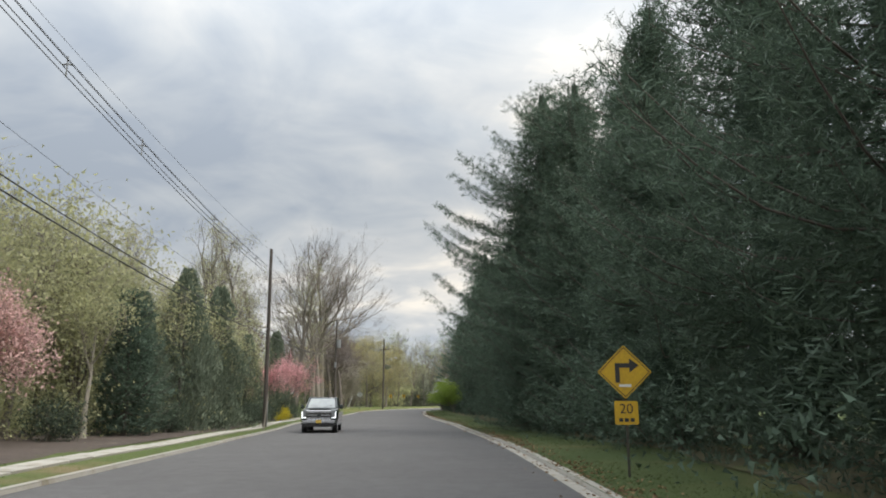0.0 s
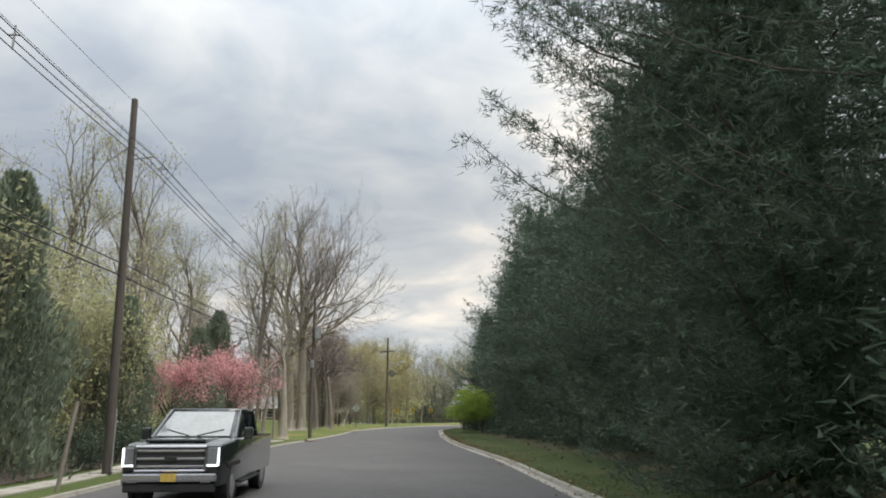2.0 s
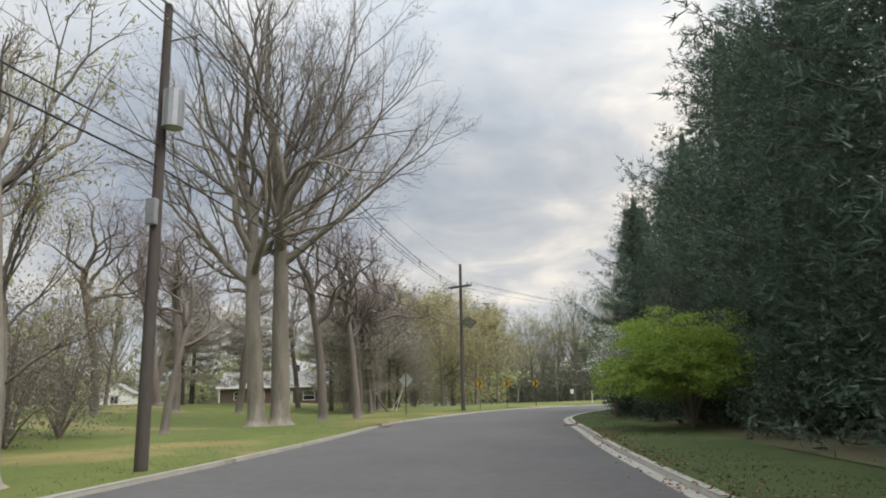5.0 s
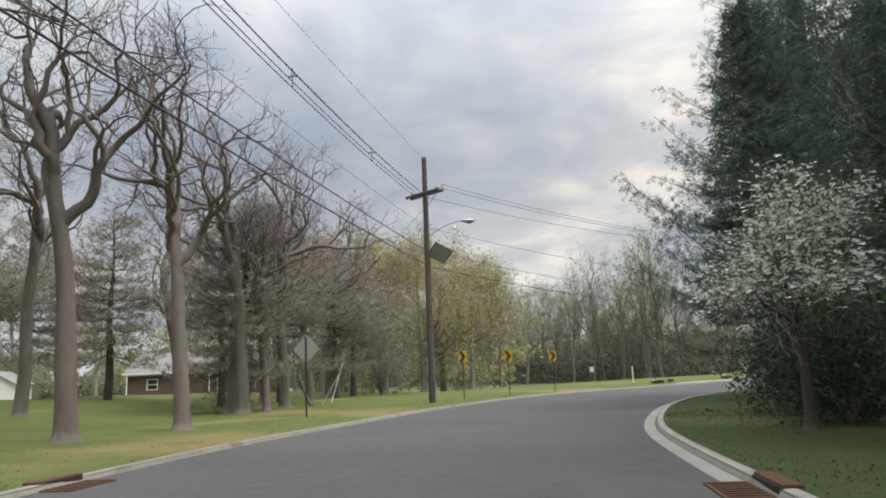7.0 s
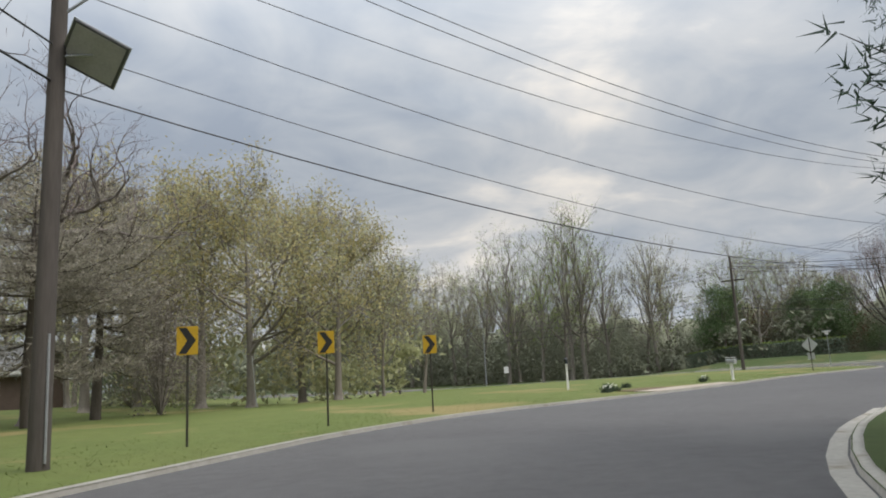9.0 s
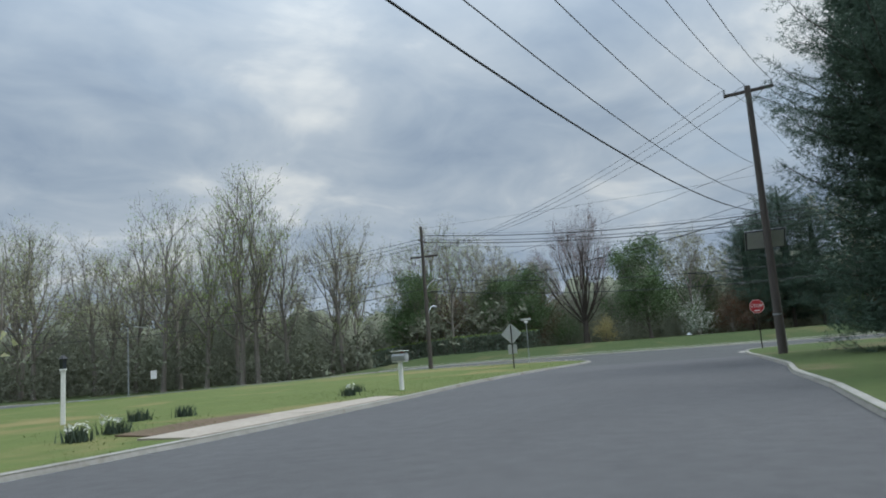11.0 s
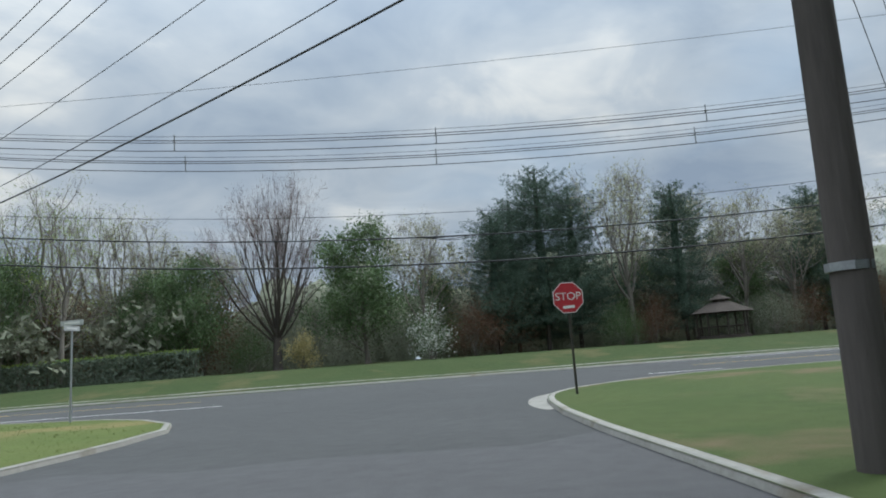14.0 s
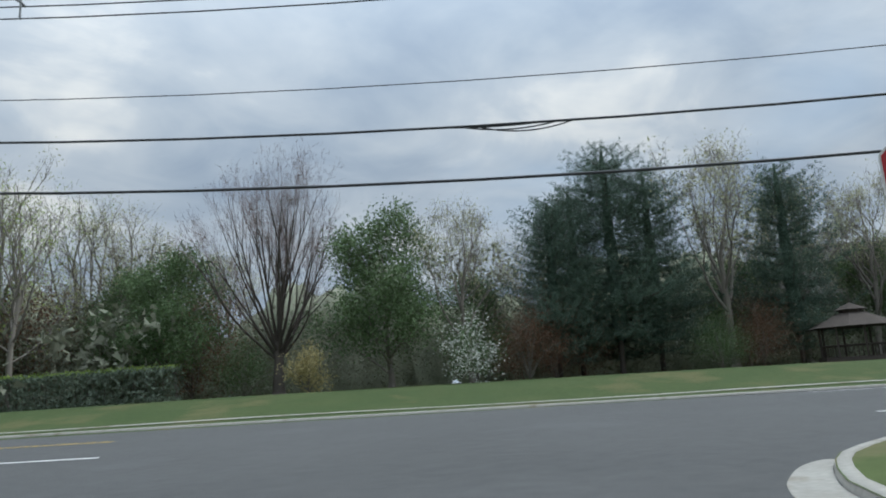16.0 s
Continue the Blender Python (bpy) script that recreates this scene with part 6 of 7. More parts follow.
for x, y, k, s in [(-25, 167, 0, 0.8), (-30, 174, 1, 0.9), (-46, 176, 1, 0.9), (-62, 168, 0, 1.0), (-36, 92, 2, 0.8), (-34, 110, 0, 0.8)]:
    thick_at(k, x, y, s)

# across the junction
pa, ti = spreading(121, 3.4, 0.42, 24, 3.9, (3, 54), 5, (8, 20), 0.76, 0.05, 0.05, 0.9, 0.62, rmin=0.010, limb_r=(0.17, 0.27))
put_tree(tree_thing("zelkova_tree", "bare vase-shaped tree with fine upright branches", "tree", (0, 0, 0), pa, ti, M_BARK_DARK, M_TWIG_RED, [("foliage", 1500, 0.25, 0.05, M_LEAF_RUSSET)], split=4, haze=(9000, 0.6, 0.010)), *main(-96.8, 189), 0)
pa, ti = branching(122, 8.6, 0.2, 0.08, 50, 3, (18, 6, 4), 0.55, 0.12, 0, 0.15, 4.9)
gt = tree_thing("leafy_tree", "dense dark green leafy tree beside the road", "tree", (0, 0, 0), pa, ti, M_BARK, M_TWIG, [("foliage", 22000, 0.5, 0.10, M_LEAF_MID)], group="leafy trees across the road")
put_tree(gt, *main(-89.6, 189.5), 0, 1.05)
for u, n, s in [(-103, 188, 0.85), (-117, 186, 0.95), (-108, 192, 0.8), (-84, 195, 0.7), (-55.5, 194, 0.75), (-49.5, 193, 0.7), (-64.5, 195, 0.7)]:
    again(gt, *main(u, n), u * 7, s)
pa, ti = spreading(123, 4.6, 0.19, 8, 2.1, (8, 60), 5, (14, 34), 0.80, 0.10, 0.08, 0.6, 0.5, rmin=0.010)
bt = tree_thing("budding_tree", "rounded bare tree with small new leaves", "tree", (0, 0, 0), pa, ti, M_BARK, M_TWIG, [("foliage", 3400, 0.36, 0.07, M_LEAF_OLIVE)], group="budding trees across the road", haze=(3500, 0.6, 0.010))
put_tree(bt, *main(-84.4, 191), 0, 1.12)
for u, n, s in [(-67.2, 190.5, 1.38), (-57, 192, 1.15), (-53.5, 190.5, 1.0), (-60.5, 194.5, 1.2), (-47, 195, 1.2), (-113, 196, 0.75), (-121, 193, 0.7), (-39, 190, 1.1), (-78, 199, 1.0), (-104, 200, 1.1)]:
    again(bt, *main(u, n), u * 5, s)
for u, n, k, s in [(-115.4, 191, 0, 1.15), (-114.0, 195, 2, 1.0), (-111.6, 194, 1, 1.05), (-108.9, 193, 0, 0.92), (-106.2, 196, 1, 0.85)]:
    again(wood[k], *main(u, n), u * 11, s)
for u, n, k, s in [(-118.5, 192, 0, 1.45), (-114.5, 191, 2, 1.4), (-110.5, 192, 0, 1.4), (-106.5, 193, 0, 1.35), (-103.5, 192, 2, 1.3)]:
    again(thick[k], *main(u, n), u * 13, s)
for u, n, k, s in [(-78.7, 190.0, 7, 0.70), (-74.4, 191, 7, 0.92), (-71.2, 193.0, 7, 0.84), (-76.5, 194, 7, 0.80), (-62.6, 191, 7, 0.80), (-50.0, 192, 7, 0.75), (-44, 186, 2, 0.85)]:
    (move if u == -74.4 else again)(pines[k], *main(u, n), u * 9, s)
bush("flowering_shrub", "white flowering shrub under the trees", 131, 3.4, 3.0, 4.2, M_LEAF_MID, 1400, 0.09, at=main(-84.5, 186.5), blossom=(M_WHITE_BLOSSOM, 1500, 0.08))
for k, (u, n, m, s) in enumerate([(-81, 187, 2, 0.7), (-79, 190, 2, 0.9), (-69, 188, 1, 0.6), (-66, 189, 2, 0.7), (-57, 187, 0, 0.6), (-99, 189, 1, 0.7), (-46, 190, 2, 0.8), (-53, 189, 2, 0.7)]):
    thick_at(m, *main(u, n), s)
bush("forsythia", "yellow-green shrub beside the vase-shaped tree", 132, 3.0, 2.6, 2.6, M_LEAF_YELLOW, 2200, 0.09, at=main(-94.2, 185.5))


def hedge(u0, u1, n, h, w):
    rnd = np.random.RandomState(7)
    t = thing("hedge", "trimmed dark green hedge with paler leaves for its lit top", "hedge")
    m = 14000
    u = rnd.uniform(u0, u1, m)
    e = rnd.uniform(-1, 1, (m, 2))
    big = np.abs(e).max(1)
    e = e / big[:, None] * rnd.uniform(0.8, 1.05, m)[:, None]
    p = U[None] * u[:, None] + N[None] * (n + e[:, :1] * w / 2)
    z = ground_z(p[:, 0], p[:, 1]) + h / 2 + e[:, 1] * h / 2
    c = np.column_stack([p, z])
    V, F = leaf_quads(c, m, 0.03, 0.11, 8)
    part("foliage", (V, F), M_LEAF_DARK, t)
    # the light on the hedge's top, put in as paler leaves
    top_ = c[e[:, 1] > 0.9] + (0, 0, 0.06)
    part("new_growth", leaf_quads(top_, 3000, 0.05, 0.07, 9), M_LEAF_GREEN, t)
    for k in range(12):
        q = main(u0 + (u1 - u0) * (k + 0.5) / 12, n)
        part("stem", rod((*q, gz(*q) - 0.1), (*q, gz(*q) + h * 0.7), 0.05, 0.02, 5), M_BARK_DARK, t)


hedge(-122, -101.5, 184.5, 1.9, 1.8)


def gazebo(x, y):
    t = thing("gazebo", "weathered wooden gazebo with a tiered shingle roof", "gazebo", (x, y, gz(x, y)), 15)
    part("floor", rod((0, 0, -0.1), (0, 0, 0.25), 2.4, sides=8), M_GAZEBO, t)
    for k in range(8):
        a = math.pi * (2 * k + 1) / 8
        c, s = math.cos(a) * 2.2, math.sin(a) * 2.2
        part("post", box(bmesh.new(), (c, s, 1.3), (0.13, 0.13, 2.2), 0, 0.01), M_GAZEBO, t)
        a2_ = a + math.pi / 4
        if k != 5:
            d = (math.cos(a2_) * 2.2, math.sin(a2_) * 2.2)
            part("rail", rod((c, s, 1.05), (*d, 1.05), 0.045), M_GAZEBO, t)
            for i in range(1, 6):
                q = (c + (d[0] - c) * i / 6, s + (d[1] - s) * i / 6)
                part("baluster", rod((*q, 0.25), (*q, 1.05), 0.02, sides=5), M_GAZEBO, t)
    part("lower_roof", rod((0, 0, 2.35), (0, 0, 3.35), 2.9, 0.9, 8), M_GAZEBO, t, "weathered shingle roof")
    part("cupola", rod((0, 0, 3.3), (0, 0, 3.6), 0.7, sides=8), M_GAZEBO, t)
    part("upper_roof", rod((0, 0, 3.58), (0, 0, 4.1), 1.1, 0.05, 8), M_GAZEBO, t)
    part("finial", rod((0, 0, 4.05), (0, 0, 4.45), 0.05, 0.01), M_GAZEBO, t)
    return t


gazebo(*main(-61.0, 187.5)).scale = (0.88, 0.88, 0.85)


# ---- pickup truck ----
def pickup(x, y, rz):
    paint = material("graphite_car_paint", (0.030, 0.038, 0.040), (0.036, 0.043, 0.045), 1, 0.2, 0.5, coat=0.9)
    chrome = material("chrome_trim", (0.55, 0.56, 0.58), (0.5, 0.5, 0.52), 3, 0.15, 1.0)
    lit = bpy.data.materials.new("running_light_glow")
    lit.use_nodes = True
    lb = lit.node_tree.nodes["Principled BSDF"]
    lb.inputs["Base Color"].default_value = (0.8, 0.82, 0.85, 1)
    lb.inputs["Emission Color"].default_value = (0.9, 0.95, 1.0, 1)
    lb.inputs["Emission Strength"].default_value = 1.6
    lampm = material("headlight_lens", (0.20, 0.21, 0.22), (0.12, 0.125, 0.13), 7, 0.08, coat=0.8)
    # pale base colour adds to the sky's reflection in the glass
    screen = material("windscreen_sky_tint", (0.15, 0.17, 0.175), (0.11, 0.125, 0.13), 1.5, 0.06, coat=1.0)
    t = thing("pickup_truck", "dark grey pickup truck with chrome grille on the street", "pickup truck", (x, y, float(road_z(x, y))), rz)

    def loft(secs, name, mat, parent, label=""):
        """Sections along x: (x, half width, z low, z high)."""
        bm = bmesh.new()
        rings = []
        for sx, hw, lo, hi, r in secs:
            ring = []
            for cy, cz, a0 in ((hw - r, hi - r, 0), (-hw + r, hi - r, 90), (-hw + r * 0.5, lo + r * 0.5, 180), (hw - r * 0.5, lo + r * 0.5, 270)):
                rr = r if a0 < 180 else r * 0.5
                for i in range(4):
                    a = radians(a0 + 30 * i)
                    ring.append(bm.verts.new((sx, cy + rr * math.cos(a), cz + rr * math.sin(a))))
            rings.append(ring)
        for a, b in zip(rings, rings[1:]):
            for i in range(16):
                bm.faces.new((a[i], a[(i + 1) % 16], b[(i + 1) % 16], b[i]))
        bm.faces.new(rings[0][::-1])
        bm.faces.new(rings[-1])
        bmesh.ops.recalc_face_normals(bm, faces=bm.faces)
        return part(name, bm, mat, parent, label, True)
    body = loft([(2.9, 0.90, 0.55, 1.20, 0.10), (2.80, 0.98, 0.48, 1.30, 0.10), (1.5, 1.02, 0.45, 1.38, 0.10), (1.2, 1.02, 0.45, 1.38, 0.08), (-2.85, 1.02, 0.48, 1.36, 0.06), (-2.95, 0.99, 0.55, 1.34, 0.06)], "body", paint, t)
    loft([(1.42, 0.88, 1.30, 1.38, 0.02), (0.45, 0.80, 1.30, 1.97, 0.12), (-0.95, 0.80, 1.30, 2.0, 0.12), (-1.2, 0.86, 1.30, 1.46, 0.05)], "cab", M_GLASS, t, "dark tinted cab windows")
    ws = bmesh.new()
    for f in (((1.425, -0.80, 1.40), (1.425, 0.80, 1.40), (0.52, 0.70, 1.93), (0.52, -0.70, 1.93)),):
        up_ = Vector((0.5, 0, 0.85)) * 0.02
        lo_, hi_ = [ws.verts.new(p) for p in f], [ws.verts.new(Vector(p) + up_) for p in f]
        ws.faces.new(hi_)
        ws.faces.new(lo_[::-1])
        for i in range(4):
            ws.faces.new((lo_[i], lo_[(i + 1) % 4], hi_[(i + 1) % 4], hi_[i]))
    part("windscreen", ws, screen, t, "windscreen with the pale sky's reflection put into its colour")
    for s in (-1, 1):
        part("wiper", rod((1.44, s * 0.08, 1.42), (1.22, s * 0.62, 1.55), 0.012), M_BLACK, t)
        part("fender_flare", box(bmesh.new(), (1.85, s * 1.015, 0.86), (1.15, 0.05, 0.10), 0, 0.02), M_BLACK, t)
        part("door_handle", box(bmesh.new(), (0.05, s * 1.03, 1.18), (0.24, 0.03, 0.05), 0, 0.01), chrome, t, "chrome door handle")
        part("fog_lamp", box(bmesh.new(), (2.98, s * 0.72, 0.60), (0.06, 0.20, 0.08), 0, 0.01), lampm, t)
        part("running_board", box(bmesh.new(), (0.1, s * 1.0, 0.42), (2.3, 0.16, 0.06), 0, 0.02), M_BLACK, t)
    for a, b in (((2.955, -0.69, 1.25), (2.955, 0.69, 1.25)), ((2.955, -0.69, 0.79), (2.955, 0.69, 0.79)), ((2.955, -0.69, 0.79), (2.955, -0.69, 1.25)), ((2.955, 0.69, 0.79), (2.955, 0.69, 1.25))):
        part("grille_frame", rod(a, b, 0.035), chrome, t, "chrome grille surround")
    loft([(0.42, 0.815, 1.90, 2.01, 0.05), (-0.97, 0.815, 1.92, 2.03, 0.05)], "roof", paint, t)
    for s in (-1, 1):
        for a, b in (((1.38, 0.91, 1.36), (0.42, 0.79, 1.97)), ((-0.25, 0.9, 1.36), (-0.3, 0.80, 1.97)), ((-1.17, 0.91, 1.36), (-0.97, 0.80, 1.97))):
            part("pillar", rod((a[0], s * a[1], a[2]), (b[0], s * b[1], b[2]), 0.045), paint, t)
        part("mirror", box(bmesh.new(), (1.05, s * 1.14, 1.46), (0.12, 0.2, 0.26), 0, 0.03), paint, t)
        lamp = part("headlight", box(bmesh.new(), (2.87, s * 0.82, 1.06), (0.14, 0.22, 0.36), 0, 0.03), lampm, t, "clear bright headlight")
        part("housing", box(bmesh.new(), (2.85, s * 0.82, 1.06), (0.12, 0.27, 0.40), 0, 0.02), M_BLACK, lamp)
        part("tail_light", box(bmesh.new(), (-2.93, s * 0.88, 1.02), (0.08, 0.16, 0.42), 0, 0.02), M_RED, t, "red tail light")
        for wx in (1.85, -1.75):
            w = part("wheel", rod((wx, s * 0.72, 0.40), (wx, s * 1.0, 0.40), 0.40, sides=20), M_BLACK, t, "black tyre on a grey rim")
            part("rim", rod((wx, s * 0.99, 0.40), (wx, s * 1.012, 0.40), 0.25, sides=14), chrome, w)
            part("wheel_arch", rod((wx, s * 0.9, 0.44), (wx, s * 1.004, 0.44), 0.47, sides=20), M_BLACK, t)
    part("grille", box(bmesh.new(), (2.90, 0, 1.02), (0.08, 1.34, 0.46), 0, 0.02), M_BLACK, t)
    for k in range(3):
        part("grille_bar", box(bmesh.new(), (2.94, 0, 0.87 + 0.15 * k), (0.04, 1.34, 0.05), 0, 0.01), chrome, t, "chrome grille bar")
    part("badge", box(bmesh.new(), (2.965, 0, 1.02), (0.02, 0.24, 0.10), 0, 0.01), paint, t)
    part("bumper", box(bmesh.new(), (2.92, 0, 0.66), (0.2, 1.86, 0.17), 0, 0.04), chrome, t, "chrome front bumper")
    part("number_plate", box(bmesh.new(), (3.03, 0, 0.66), (0.015, 0.30, 0.15), 0, 0.004), M_PAINT_YELLOW, t, "pale yellow number plate")
    part("valance", box(bmesh.new(), (2.90, 0, 0.46), (0.16, 1.78, 0.16), 0, 0.03), M_BLACK, t)
    part("hood_bulge", box(bmesh.new(), (2.1, 0, 1.36), (1.25, 1.2, 0.07), 0, 0.03), paint, t)
    for s in (-1, 1):
        for c, d in (((2.945, s * 0.935, 1.06), (0.02, 0.035, 0.34)), ((2.945, s * 0.83, 0.885), (0.02, 0.22, 0.035))):
            part("running_light", box(bmesh.new(), c, d, 0, 0.004), lit, t, "glowing white running light")
    part("rear_bumper", box(bmesh.new(), (-3.0, 0, 0.62), (0.16, 1.8, 0.2), 0, 0.03), chrome, t)
    part("bed", box(bmesh.new(), (-2.05, 0, 1.372), (1.5, 1.66, 0.01), 0, 0.0), M_BLACK, t)
    return t


pickup(-6.9, 46.0, -86)


def parked_suv(x, y, rz, tone, colour, label):
    paint = material(tone + "_car_paint", colour, tuple(c * 0.9 for c in colour), 1, 0.3, 0.5, coat=0.6)
    t = thing("parked_car", label, "car", (x, y, gz(x, y)), rz)
    bm = plate(bmesh.new(), [(-2.3, 0.35), (2.3, 0.35), (2.35, 0.8), (1.3, 0.98), (-2.2, 1.0), (-2.35, 0.8)], 1.8)
    part("body", bm, paint, t)
    part("cabin", plate(bmesh.new(), [(1.3, 0.97), (0.6, 1.55), (-1.9, 1.58), (-2.2, 0.99)], 1.5), M_GLASS, t)
    part("roof", box(bmesh.new(), (-0.65, 0, 1.58), (2.4, 1.45, 0.06), 0, 0.02), paint, t)
    for wx in (1.45, -1.4):
        for s in (-1, 1):
            part("wheel", rod((wx, s * 0.72, 0.33), (wx, s * 0.94, 0.33), 0.33, sides=14), M_BLACK, t)


def garage(x, y, rz):
    t = thing("garage", "small white garage with a grey gable roof", "garage", (x, y, gz(x, y)), rz)
    part("walls", plate(bmesh.new(), [(-2.2, -0.2), (2.2, -0.2), (2.2, 2.3), (0, 3.6), (-2.2, 2.3)], 5.0), M_PLASTER_WHITE, t)
    for s in (-1, 1):
        m = Matrix.Translation((0, 0, 3.68)) @ Matrix.Rotation(radians(30.5 * s), 4, "Y")
        part("roof", box(bmesh.new(), (s * 1.4, 0, 0.0), (2.9, 5.5, 0.1), 0, 0.01, m), M_SHINGLE, t)
    wn = part("window", box(bmesh.new(), (0, -2.52, 1.5), (0.9, 0.04, 1.0)), M_GLASS, t)
    part("frame", box(bmesh.new(), (0, -2.53, 1.5), (0.06, 0.06, 1.0)), M_PLASTER_WHITE, wn)


parked_suv(-67.0, 160.5, 10, "silver", (0.5, 0.51, 0.52), "silver car parked by a white garage")
garage(-60.5, 163.5, 20)

# brown-green conifers and brush round the locusts and the house
ced = pine(85, 11.0, 4.8, 2.6, 0.24, 4.0, 0.26, 0.62, "shaggy brown-green conifer beside the locusts", half=0.02, heart=900, needle=0.9, core=0, mat=M_NEEDLE_BROWN, name="cedar_tree", group="shaggy conifers by the house")
move(ced, -17.2, 126.2, 0, 0.9)
for k, (x, y, s) in enumerate([(-20.8, 131.5, 0.95), (-18.2, 149.0, 1.05), (-19.5, 137.0, 1.05), (-18.0, 143.5, 0.95), (-33.0, 128.0, 1.0), (-29.0, 134.0, 1.05), (-36.0, 136.0, 1.1)]):
    again(ced, x, y, 73 * k + 20, s)
bush("brush_thicket", "grey-brown brush at the foot of the bare trees", 143, 4.0, 4.0, 3.6, M_VINE, 12000, 0.04, at=(-17.6, 127.4), stems=18, category="brush")
bush("brush_thicket", "tall grey-brown brush hung with vines beside the house", 144, 5.0, 5.0, 6.5, M_VINE, 9000, 0.065, at=(-16.8, 152.5), stems=26, category="brush")
for k, (x, y, s) in enumerate([(-18.0, 138.0, 0.9), (-20.5, 139.5, 0.95), (-19.2, 145.5, 0.9)]):
    again(loc[k % 3], x, y, 70 * k + 15, s)
for k, (x, y, s) in enumerate([(-21.5, 96.0, 1.0), (-19.8, 91.0, 0.85), (-24.5, 92.0, 1.1)]):
    bush("brush_thicket", "tall grey-brown brush at the edge of the lawn", 145 + k, 4.6, 4.6, 6.0 * s, M_VINE, 7000, 0.055, at=(x, y), stems=22, category="brush")
for x, y, tip, col in ((-15.9, 133.6, (1.0, 0.5, 1.75), M_SIGN_BACK), (-15.6, 134.4, (0.65, 0.4, 2.3), M_PLASTER_WHITE), (-13.6, 158.0, (-0.3, 0.1, 2.9), M_SIGN_BACK)):
    stake = thing("garden_stake", "thin pale stake leaning in the lawn", "stake", (x, y, gz(x, y)), group="leaning stakes")
    part("stake_rod", rod((0, 0, -0.1), tip, 0.03, 0.025), col, stake)
lg = thing("fallen_log", "fallen log leaning on the lawn by the trees", "log", (-16.6, 133.0, gz(-16.6, 133.0)))
part("log", tube([(np.array([(0.9, -1.6, -0.05), (0.2, -0.4, 0.5), (-0.5, 0.9, 1.15), (-1.0, 1.9, 1.6)]), (0.11, 0.10, 0.09, 0.08))], 8), M_BARK_DARK, lg, smooth=True)
# windblown leaves along the right kerb
def kerb_debris(n, seed):
    rnd = np.random.RandomState(seed)
    ok_ = (RIGHT[:, 1] > 4) & (RIGHT[:, 1] < 100)
    q, nr = RIGHT[ok_], (RIGHT - offset(RIGHT, 1))[ok_]
    c = rnd.randint(0, len(q) - 1, n // 14)
    k = c[rnd.randint(0, len(c), n)]
    f = np.clip(rnd.normal(0.5, 0.35, n), 0, 1)[:, None]
    o = rnd.normal(0.25, 0.33, n)[:, None]
    p = q[k] * (1 - f) + q[k + 1] * f + nr[k] * o
    z = np.where(o[:, 0] > 0.17, ground_z(p[:, 0], p[:, 1]) + 0.035, np.where(o[:, 0] > -0.02, road_z(p[:, 0], p[:, 1]) + 0.11, road_z(p[:, 0], p[:, 1]) + 0.02))
    return leaf_quads(np.column_stack([p, z]), n, 0.008, 0.035, seed, 0.85)


tagged(part("fallen_leaves", kerb_debris(5200, 61), M_LITTER_LEAF, None, "brown windblown leaves and twigs along the kerb"), category="leaves", kind="stuff")
# mulch beds behind the sidewalk
beds = (LEFT[:, 1] > 4) & (LEFT[:, 1] < 77)
tagged(part("mulch_bed", strip([(2.5, 0.13), (3.2, 0.16), (5.0, 0.18), (9.0, 0.30), (12.5, 0.36)], LEFT[beds], 1), M_MULCH, None, "dark brown bark mulch under the garden trees"), category="ground", kind="structure")
# fallen needles under the pines; the dark strip also stands for their shade
ok = (RIGHT[:, 1] > -20) & (RIGHT[:, 1] < 126)
tagged(part("pine_litter", strip([(3.7, 0.115), (5.0, 0.19), (8.0, 0.22), (15.0, 0.29)], RIGHT[ok], -1), M_LITTER_SHADED, None, "brown needle litter and bare soil, also darkening the ground as shade under the pines"), category="ground", kind="structure")


def daffodils(x, y, n, seed, flowers=True):
    rnd = np.random.RandomState(seed)
    t = thing("daffodil_clump", "clump of white daffodils in the lawn" if flowers else "dark clump of bulb leaves in the lawn", "flowers", (x, y, gz(x, y)))
    p = rnd.normal(0, 0.12, (n, 2))
    d = np.column_stack([rnd.normal(0, 0.22, (n, 2)), np.ones(n)]) * rnd.uniform(0.18, 0.32, n)[:, None]
    b = np.column_stack([p, np.zeros(n)])
    s = np.column_stack([rnd.normal(0, 0.012, (n, 2)), np.zeros(n)])
    part("leaves", (np.stack([b - s, b + s, b + d], 1).reshape(-1, 3), np.arange(3 * n).reshape(-1, 3)), M_LEAF_SHADE, t)
    if flowers:
        tagged(part("flower_heads", leaf_quads((b + d)[: n // 16], n // 3, 0.025, 0.035, seed), M_WHITE_BLOSSOM, t), kind="stuff")


daffodils(4.4, 149.0, 160, 1)
daffodils(5.0, 149.8, 120, 2)
daffodils(10.9, 155.6, 120, 3)
daffodils(6.3, 153.4, 140, 4, False)
daffodils(5.3, 153.0, 120, 5, False)
daffodils(11.6, 157.4, 60, 6, False)


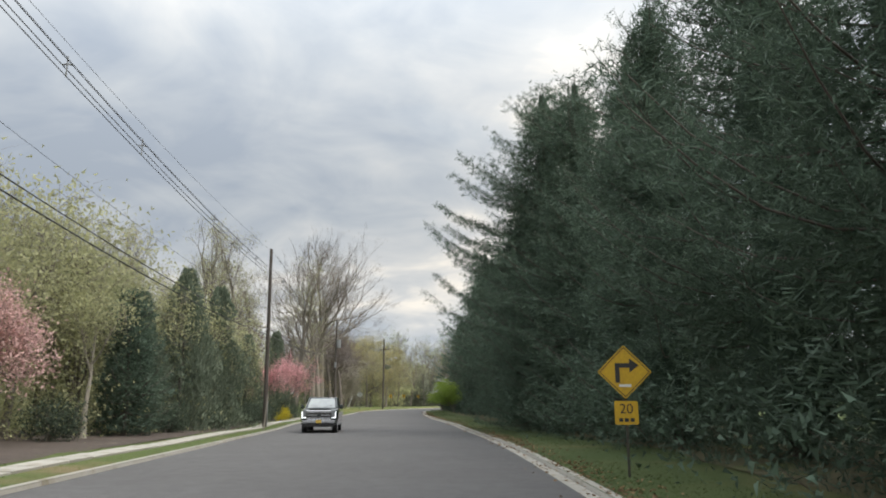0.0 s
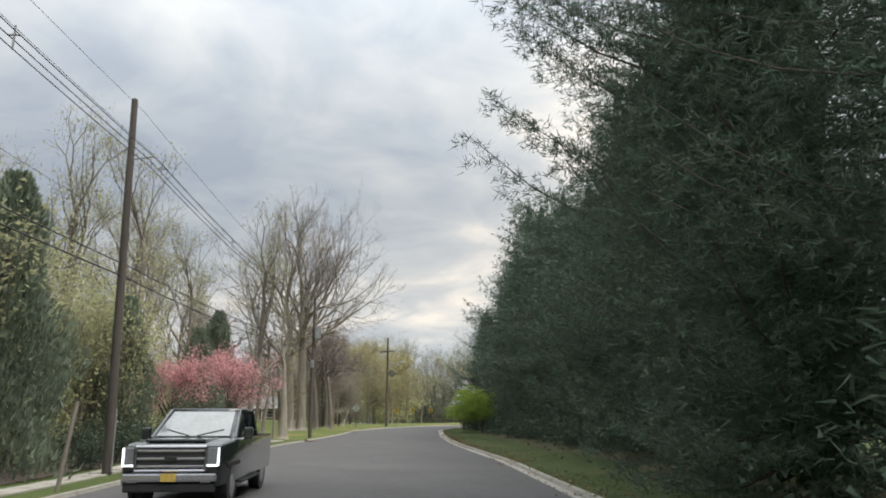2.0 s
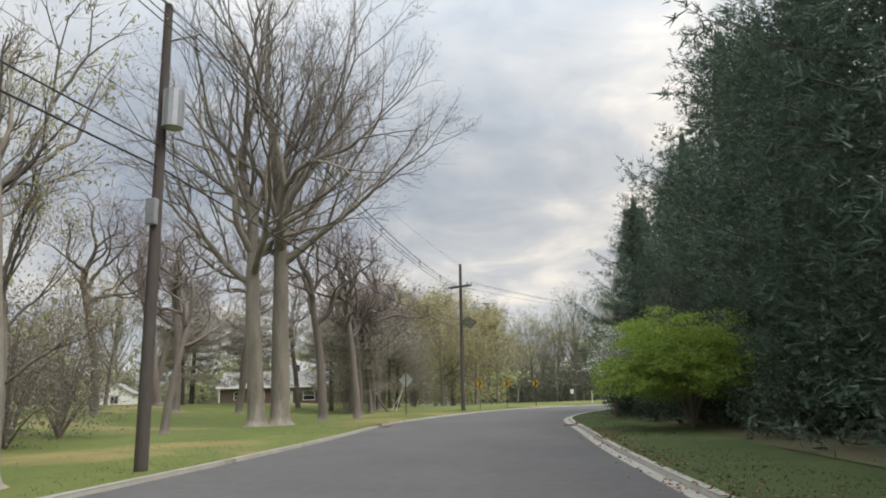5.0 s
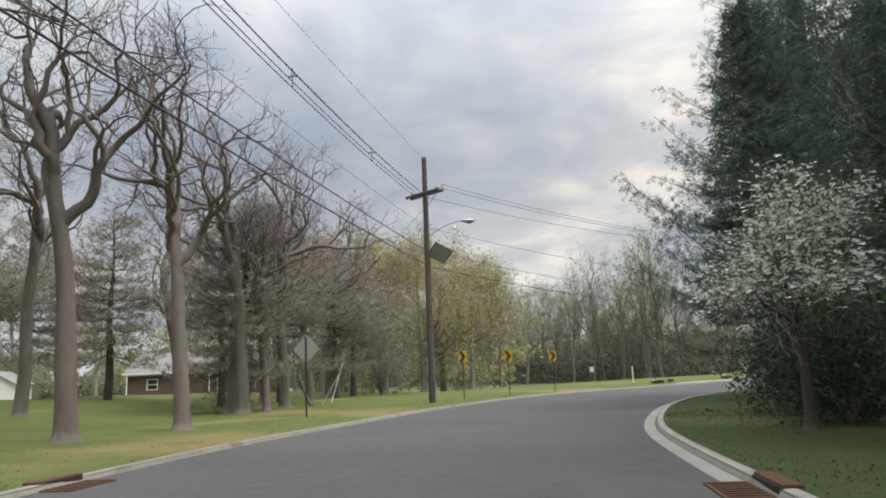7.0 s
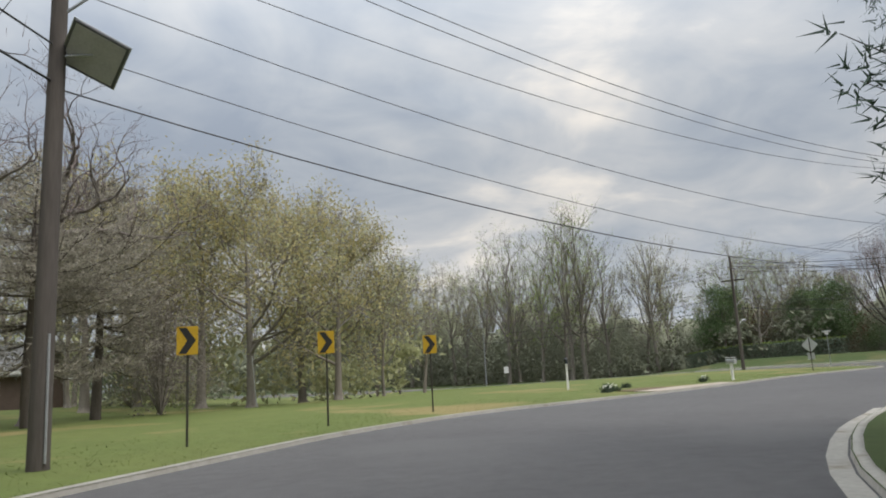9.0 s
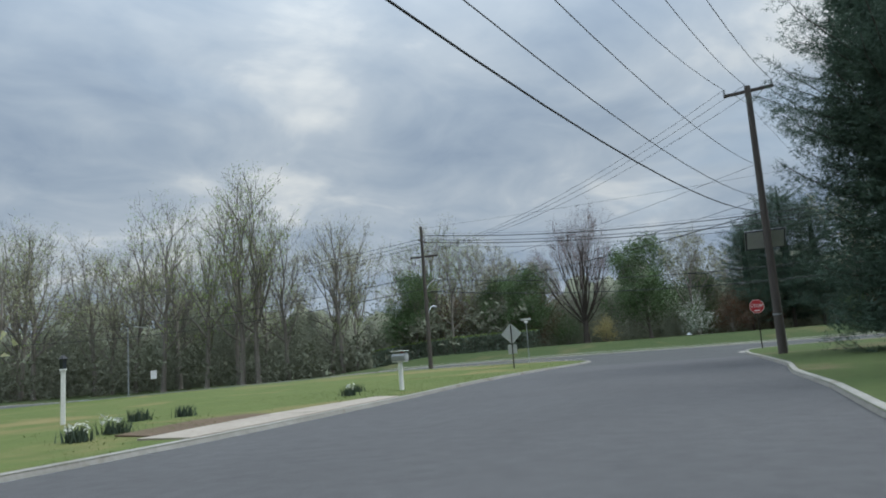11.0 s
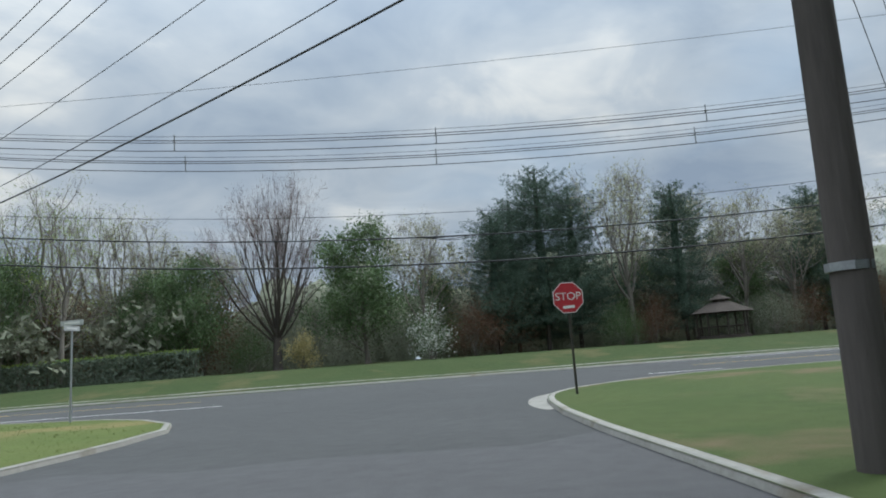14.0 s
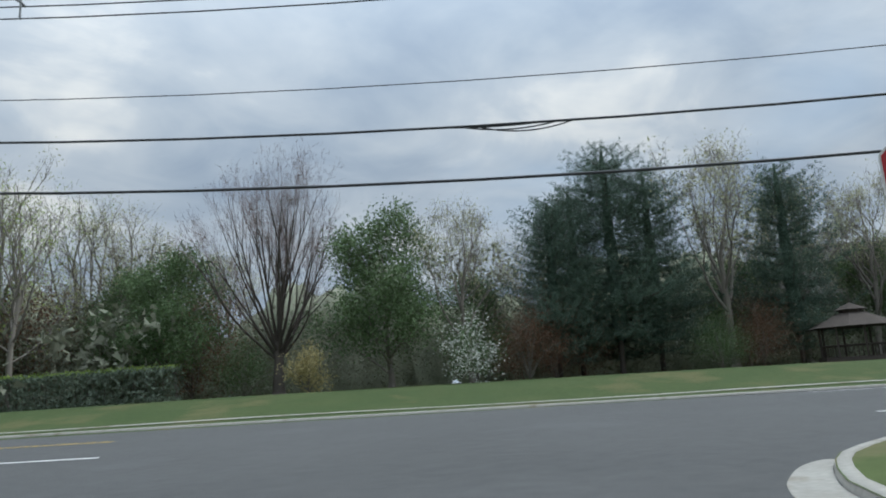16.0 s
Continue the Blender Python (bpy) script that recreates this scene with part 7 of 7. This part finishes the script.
# ---- big house beyond the gazebo ----
def far_house(x, y, rz):
    t = thing("large_house", "large grey house with a broad dark hipped roof", "house", (x, y, gz(x, y)), rz)
    part("walls", box(bmesh.new(), (0, 0, 2.6), (20, 11, 5.6)), M_SIDING, t)
    bm = bmesh.new()
    v = [bm.verts.new(p) for p in ((-10.8, -6.3, 5.2), (10.8, -6.3, 5.2), (10.8, 6.3, 5.2), (-10.8, 6.3, 5.2), (-4.5, 0, 10.4), (4.5, 0, 10.4))]
    for f in ((0, 1, 5, 4), (1, 2, 5), (2, 3, 4, 5), (3, 0, 4), (3, 2, 1, 0)):
        bm.faces.new([v[i] for i in f])
    part("roof", bm, M_ROOF_DARK, t, "broad dark shingle roof")
    for fl in (1.5, 4.1):
        for k in range(5):
            w = part("window", box(bmesh.new(), (-7.6 + 3.8 * k, -5.52, fl), (1.3, 0.06, 1.4)), M_GLASS, t)
            fr = bmesh.new()
            for sx in (-0.62, 0, 0.62):
                box(fr, (-7.6 + 3.8 * k + sx, -5.56, fl), (0.07, 0.06, 1.5))
            for sz in (-0.7, 0, 0.7):
                box(fr, (-7.6 + 3.8 * k, -5.565, fl + sz), (1.3, 0.05, 0.07))
            part("frame", fr, M_PLASTER_WHITE, w)


far_house(99.0, 188.0, -41)

# ---- grass blades along the verges ----
def verge_grass(lines, mat, label, n, seed):
    rnd = np.random.RandomState(seed)
    P = []
    for ln_, sd, w in lines:
        ok = (ln_[:, 1] > 0) & (ln_[:, 1] < 182)
        q = ln_[ok]
        nr = (offset(ln_, sd) - ln_)[ok]
        k = rnd.randint(0, len(q) - 1, n)
        t = rnd.uniform(0, 1, n)[:, None]
        o = (0.2 + w * rnd.uniform(0, 1, n) ** 1.5)[:, None]
        p = q[k] * (1 - t) + q[k + 1] * t + (nr[k] * (1 - t) + nr[k + 1] * t) * o
        if sd > 0:
            keep = ~((o[:, 0] > 1.02) & (o[:, 0] < 2.02) & (p[:, 1] < 78))
            p = p[keep]
        P.append(p)
    p = np.vstack(P)
    d, ins = road_dist(p)
    p = p[~ins & (d > 0.17)]
    m = len(p)
    b = np.column_stack([p, ground_z(p[:, 0], p[:, 1]) - 0.01])
    up = np.column_stack([rnd.normal(0, 1.0, (m, 2)), np.ones(m)]) * rnd.uniform(0.02, 0.045, m)[:, None]
    s = np.column_stack([rnd.normal(0, 0.007, (m, 2)), np.zeros(m)])
    tagged(part("verge_grass", (np.stack([b - s, b + s, b + up], 1).reshape(-1, 3), np.arange(3 * m).reshape(-1, 3)), mat, None, label), category="grass", kind="stuff")


verge_grass([(LEFT, 1, 5.5)], M_BLADE, "short green grass blades along the kerb", 34000, 31)
verge_grass([(RIGHT[RIGHT[:, 1] < 126], -1, 2.6)], M_BLADE_SHADED, "grass blades beside the pines, coloured darker green for the shade there", 34000, 32)

# ---- sidewalk slabs ----
walkway = thing("sidewalk", "pale concrete sidewalk of separate slabs", "sidewalk", kind="structure")
slab = bmesh.new()
box(slab, (0, 0, -0.04), (0.82, 1.19, 0.10), 0, 0.012)
slab_me = bpy.data.meshes.new("slab")
slab.to_mesh(slab_me)
slab.free()
slab_me.materials.append(M_CONCRETE)
wl = smooth_line(offset(LEFT, 1.52), 0.2)
seg = np.hypot(*np.diff(wl, axis=0).T)
cum = np.concatenate([[0], np.cumsum(seg)])
rs = random.Random(3)
s_at = 62.0
while True:
    x, y = np.interp(s_at, cum, wl[:, 0]), np.interp(s_at, cum, wl[:, 1])
    x2, y2 = np.interp(s_at + 0.3, cum, wl[:, 0]), np.interp(s_at + 0.3, cum, wl[:, 1])
    if y > 77.5:
        break
    o = part("slab", slab_me, None, walkway)
    o.matrix_basis = pose(x, y, gz(x, y) + 0.035 + rs.uniform(-0.006, 0.006), rs.uniform(-0.5, 0.5), rs.uniform(-0.5, 0.5), math.degrees(math.atan2(y2 - y, x2 - x)) - 90)
    s_at += 1.22


# leaning grey post beside the sidewalk
fp = thing("leaning_post", "weathered grey wooden post leaning beside the sidewalk", "post", (-10.5, 46.1, gz(-10.5, 46.1)))
part("post", rod((0, 0, -0.2), (0.12, 0.3, 2.1), 0.055, 0.05, 8), M_BARK, fp)
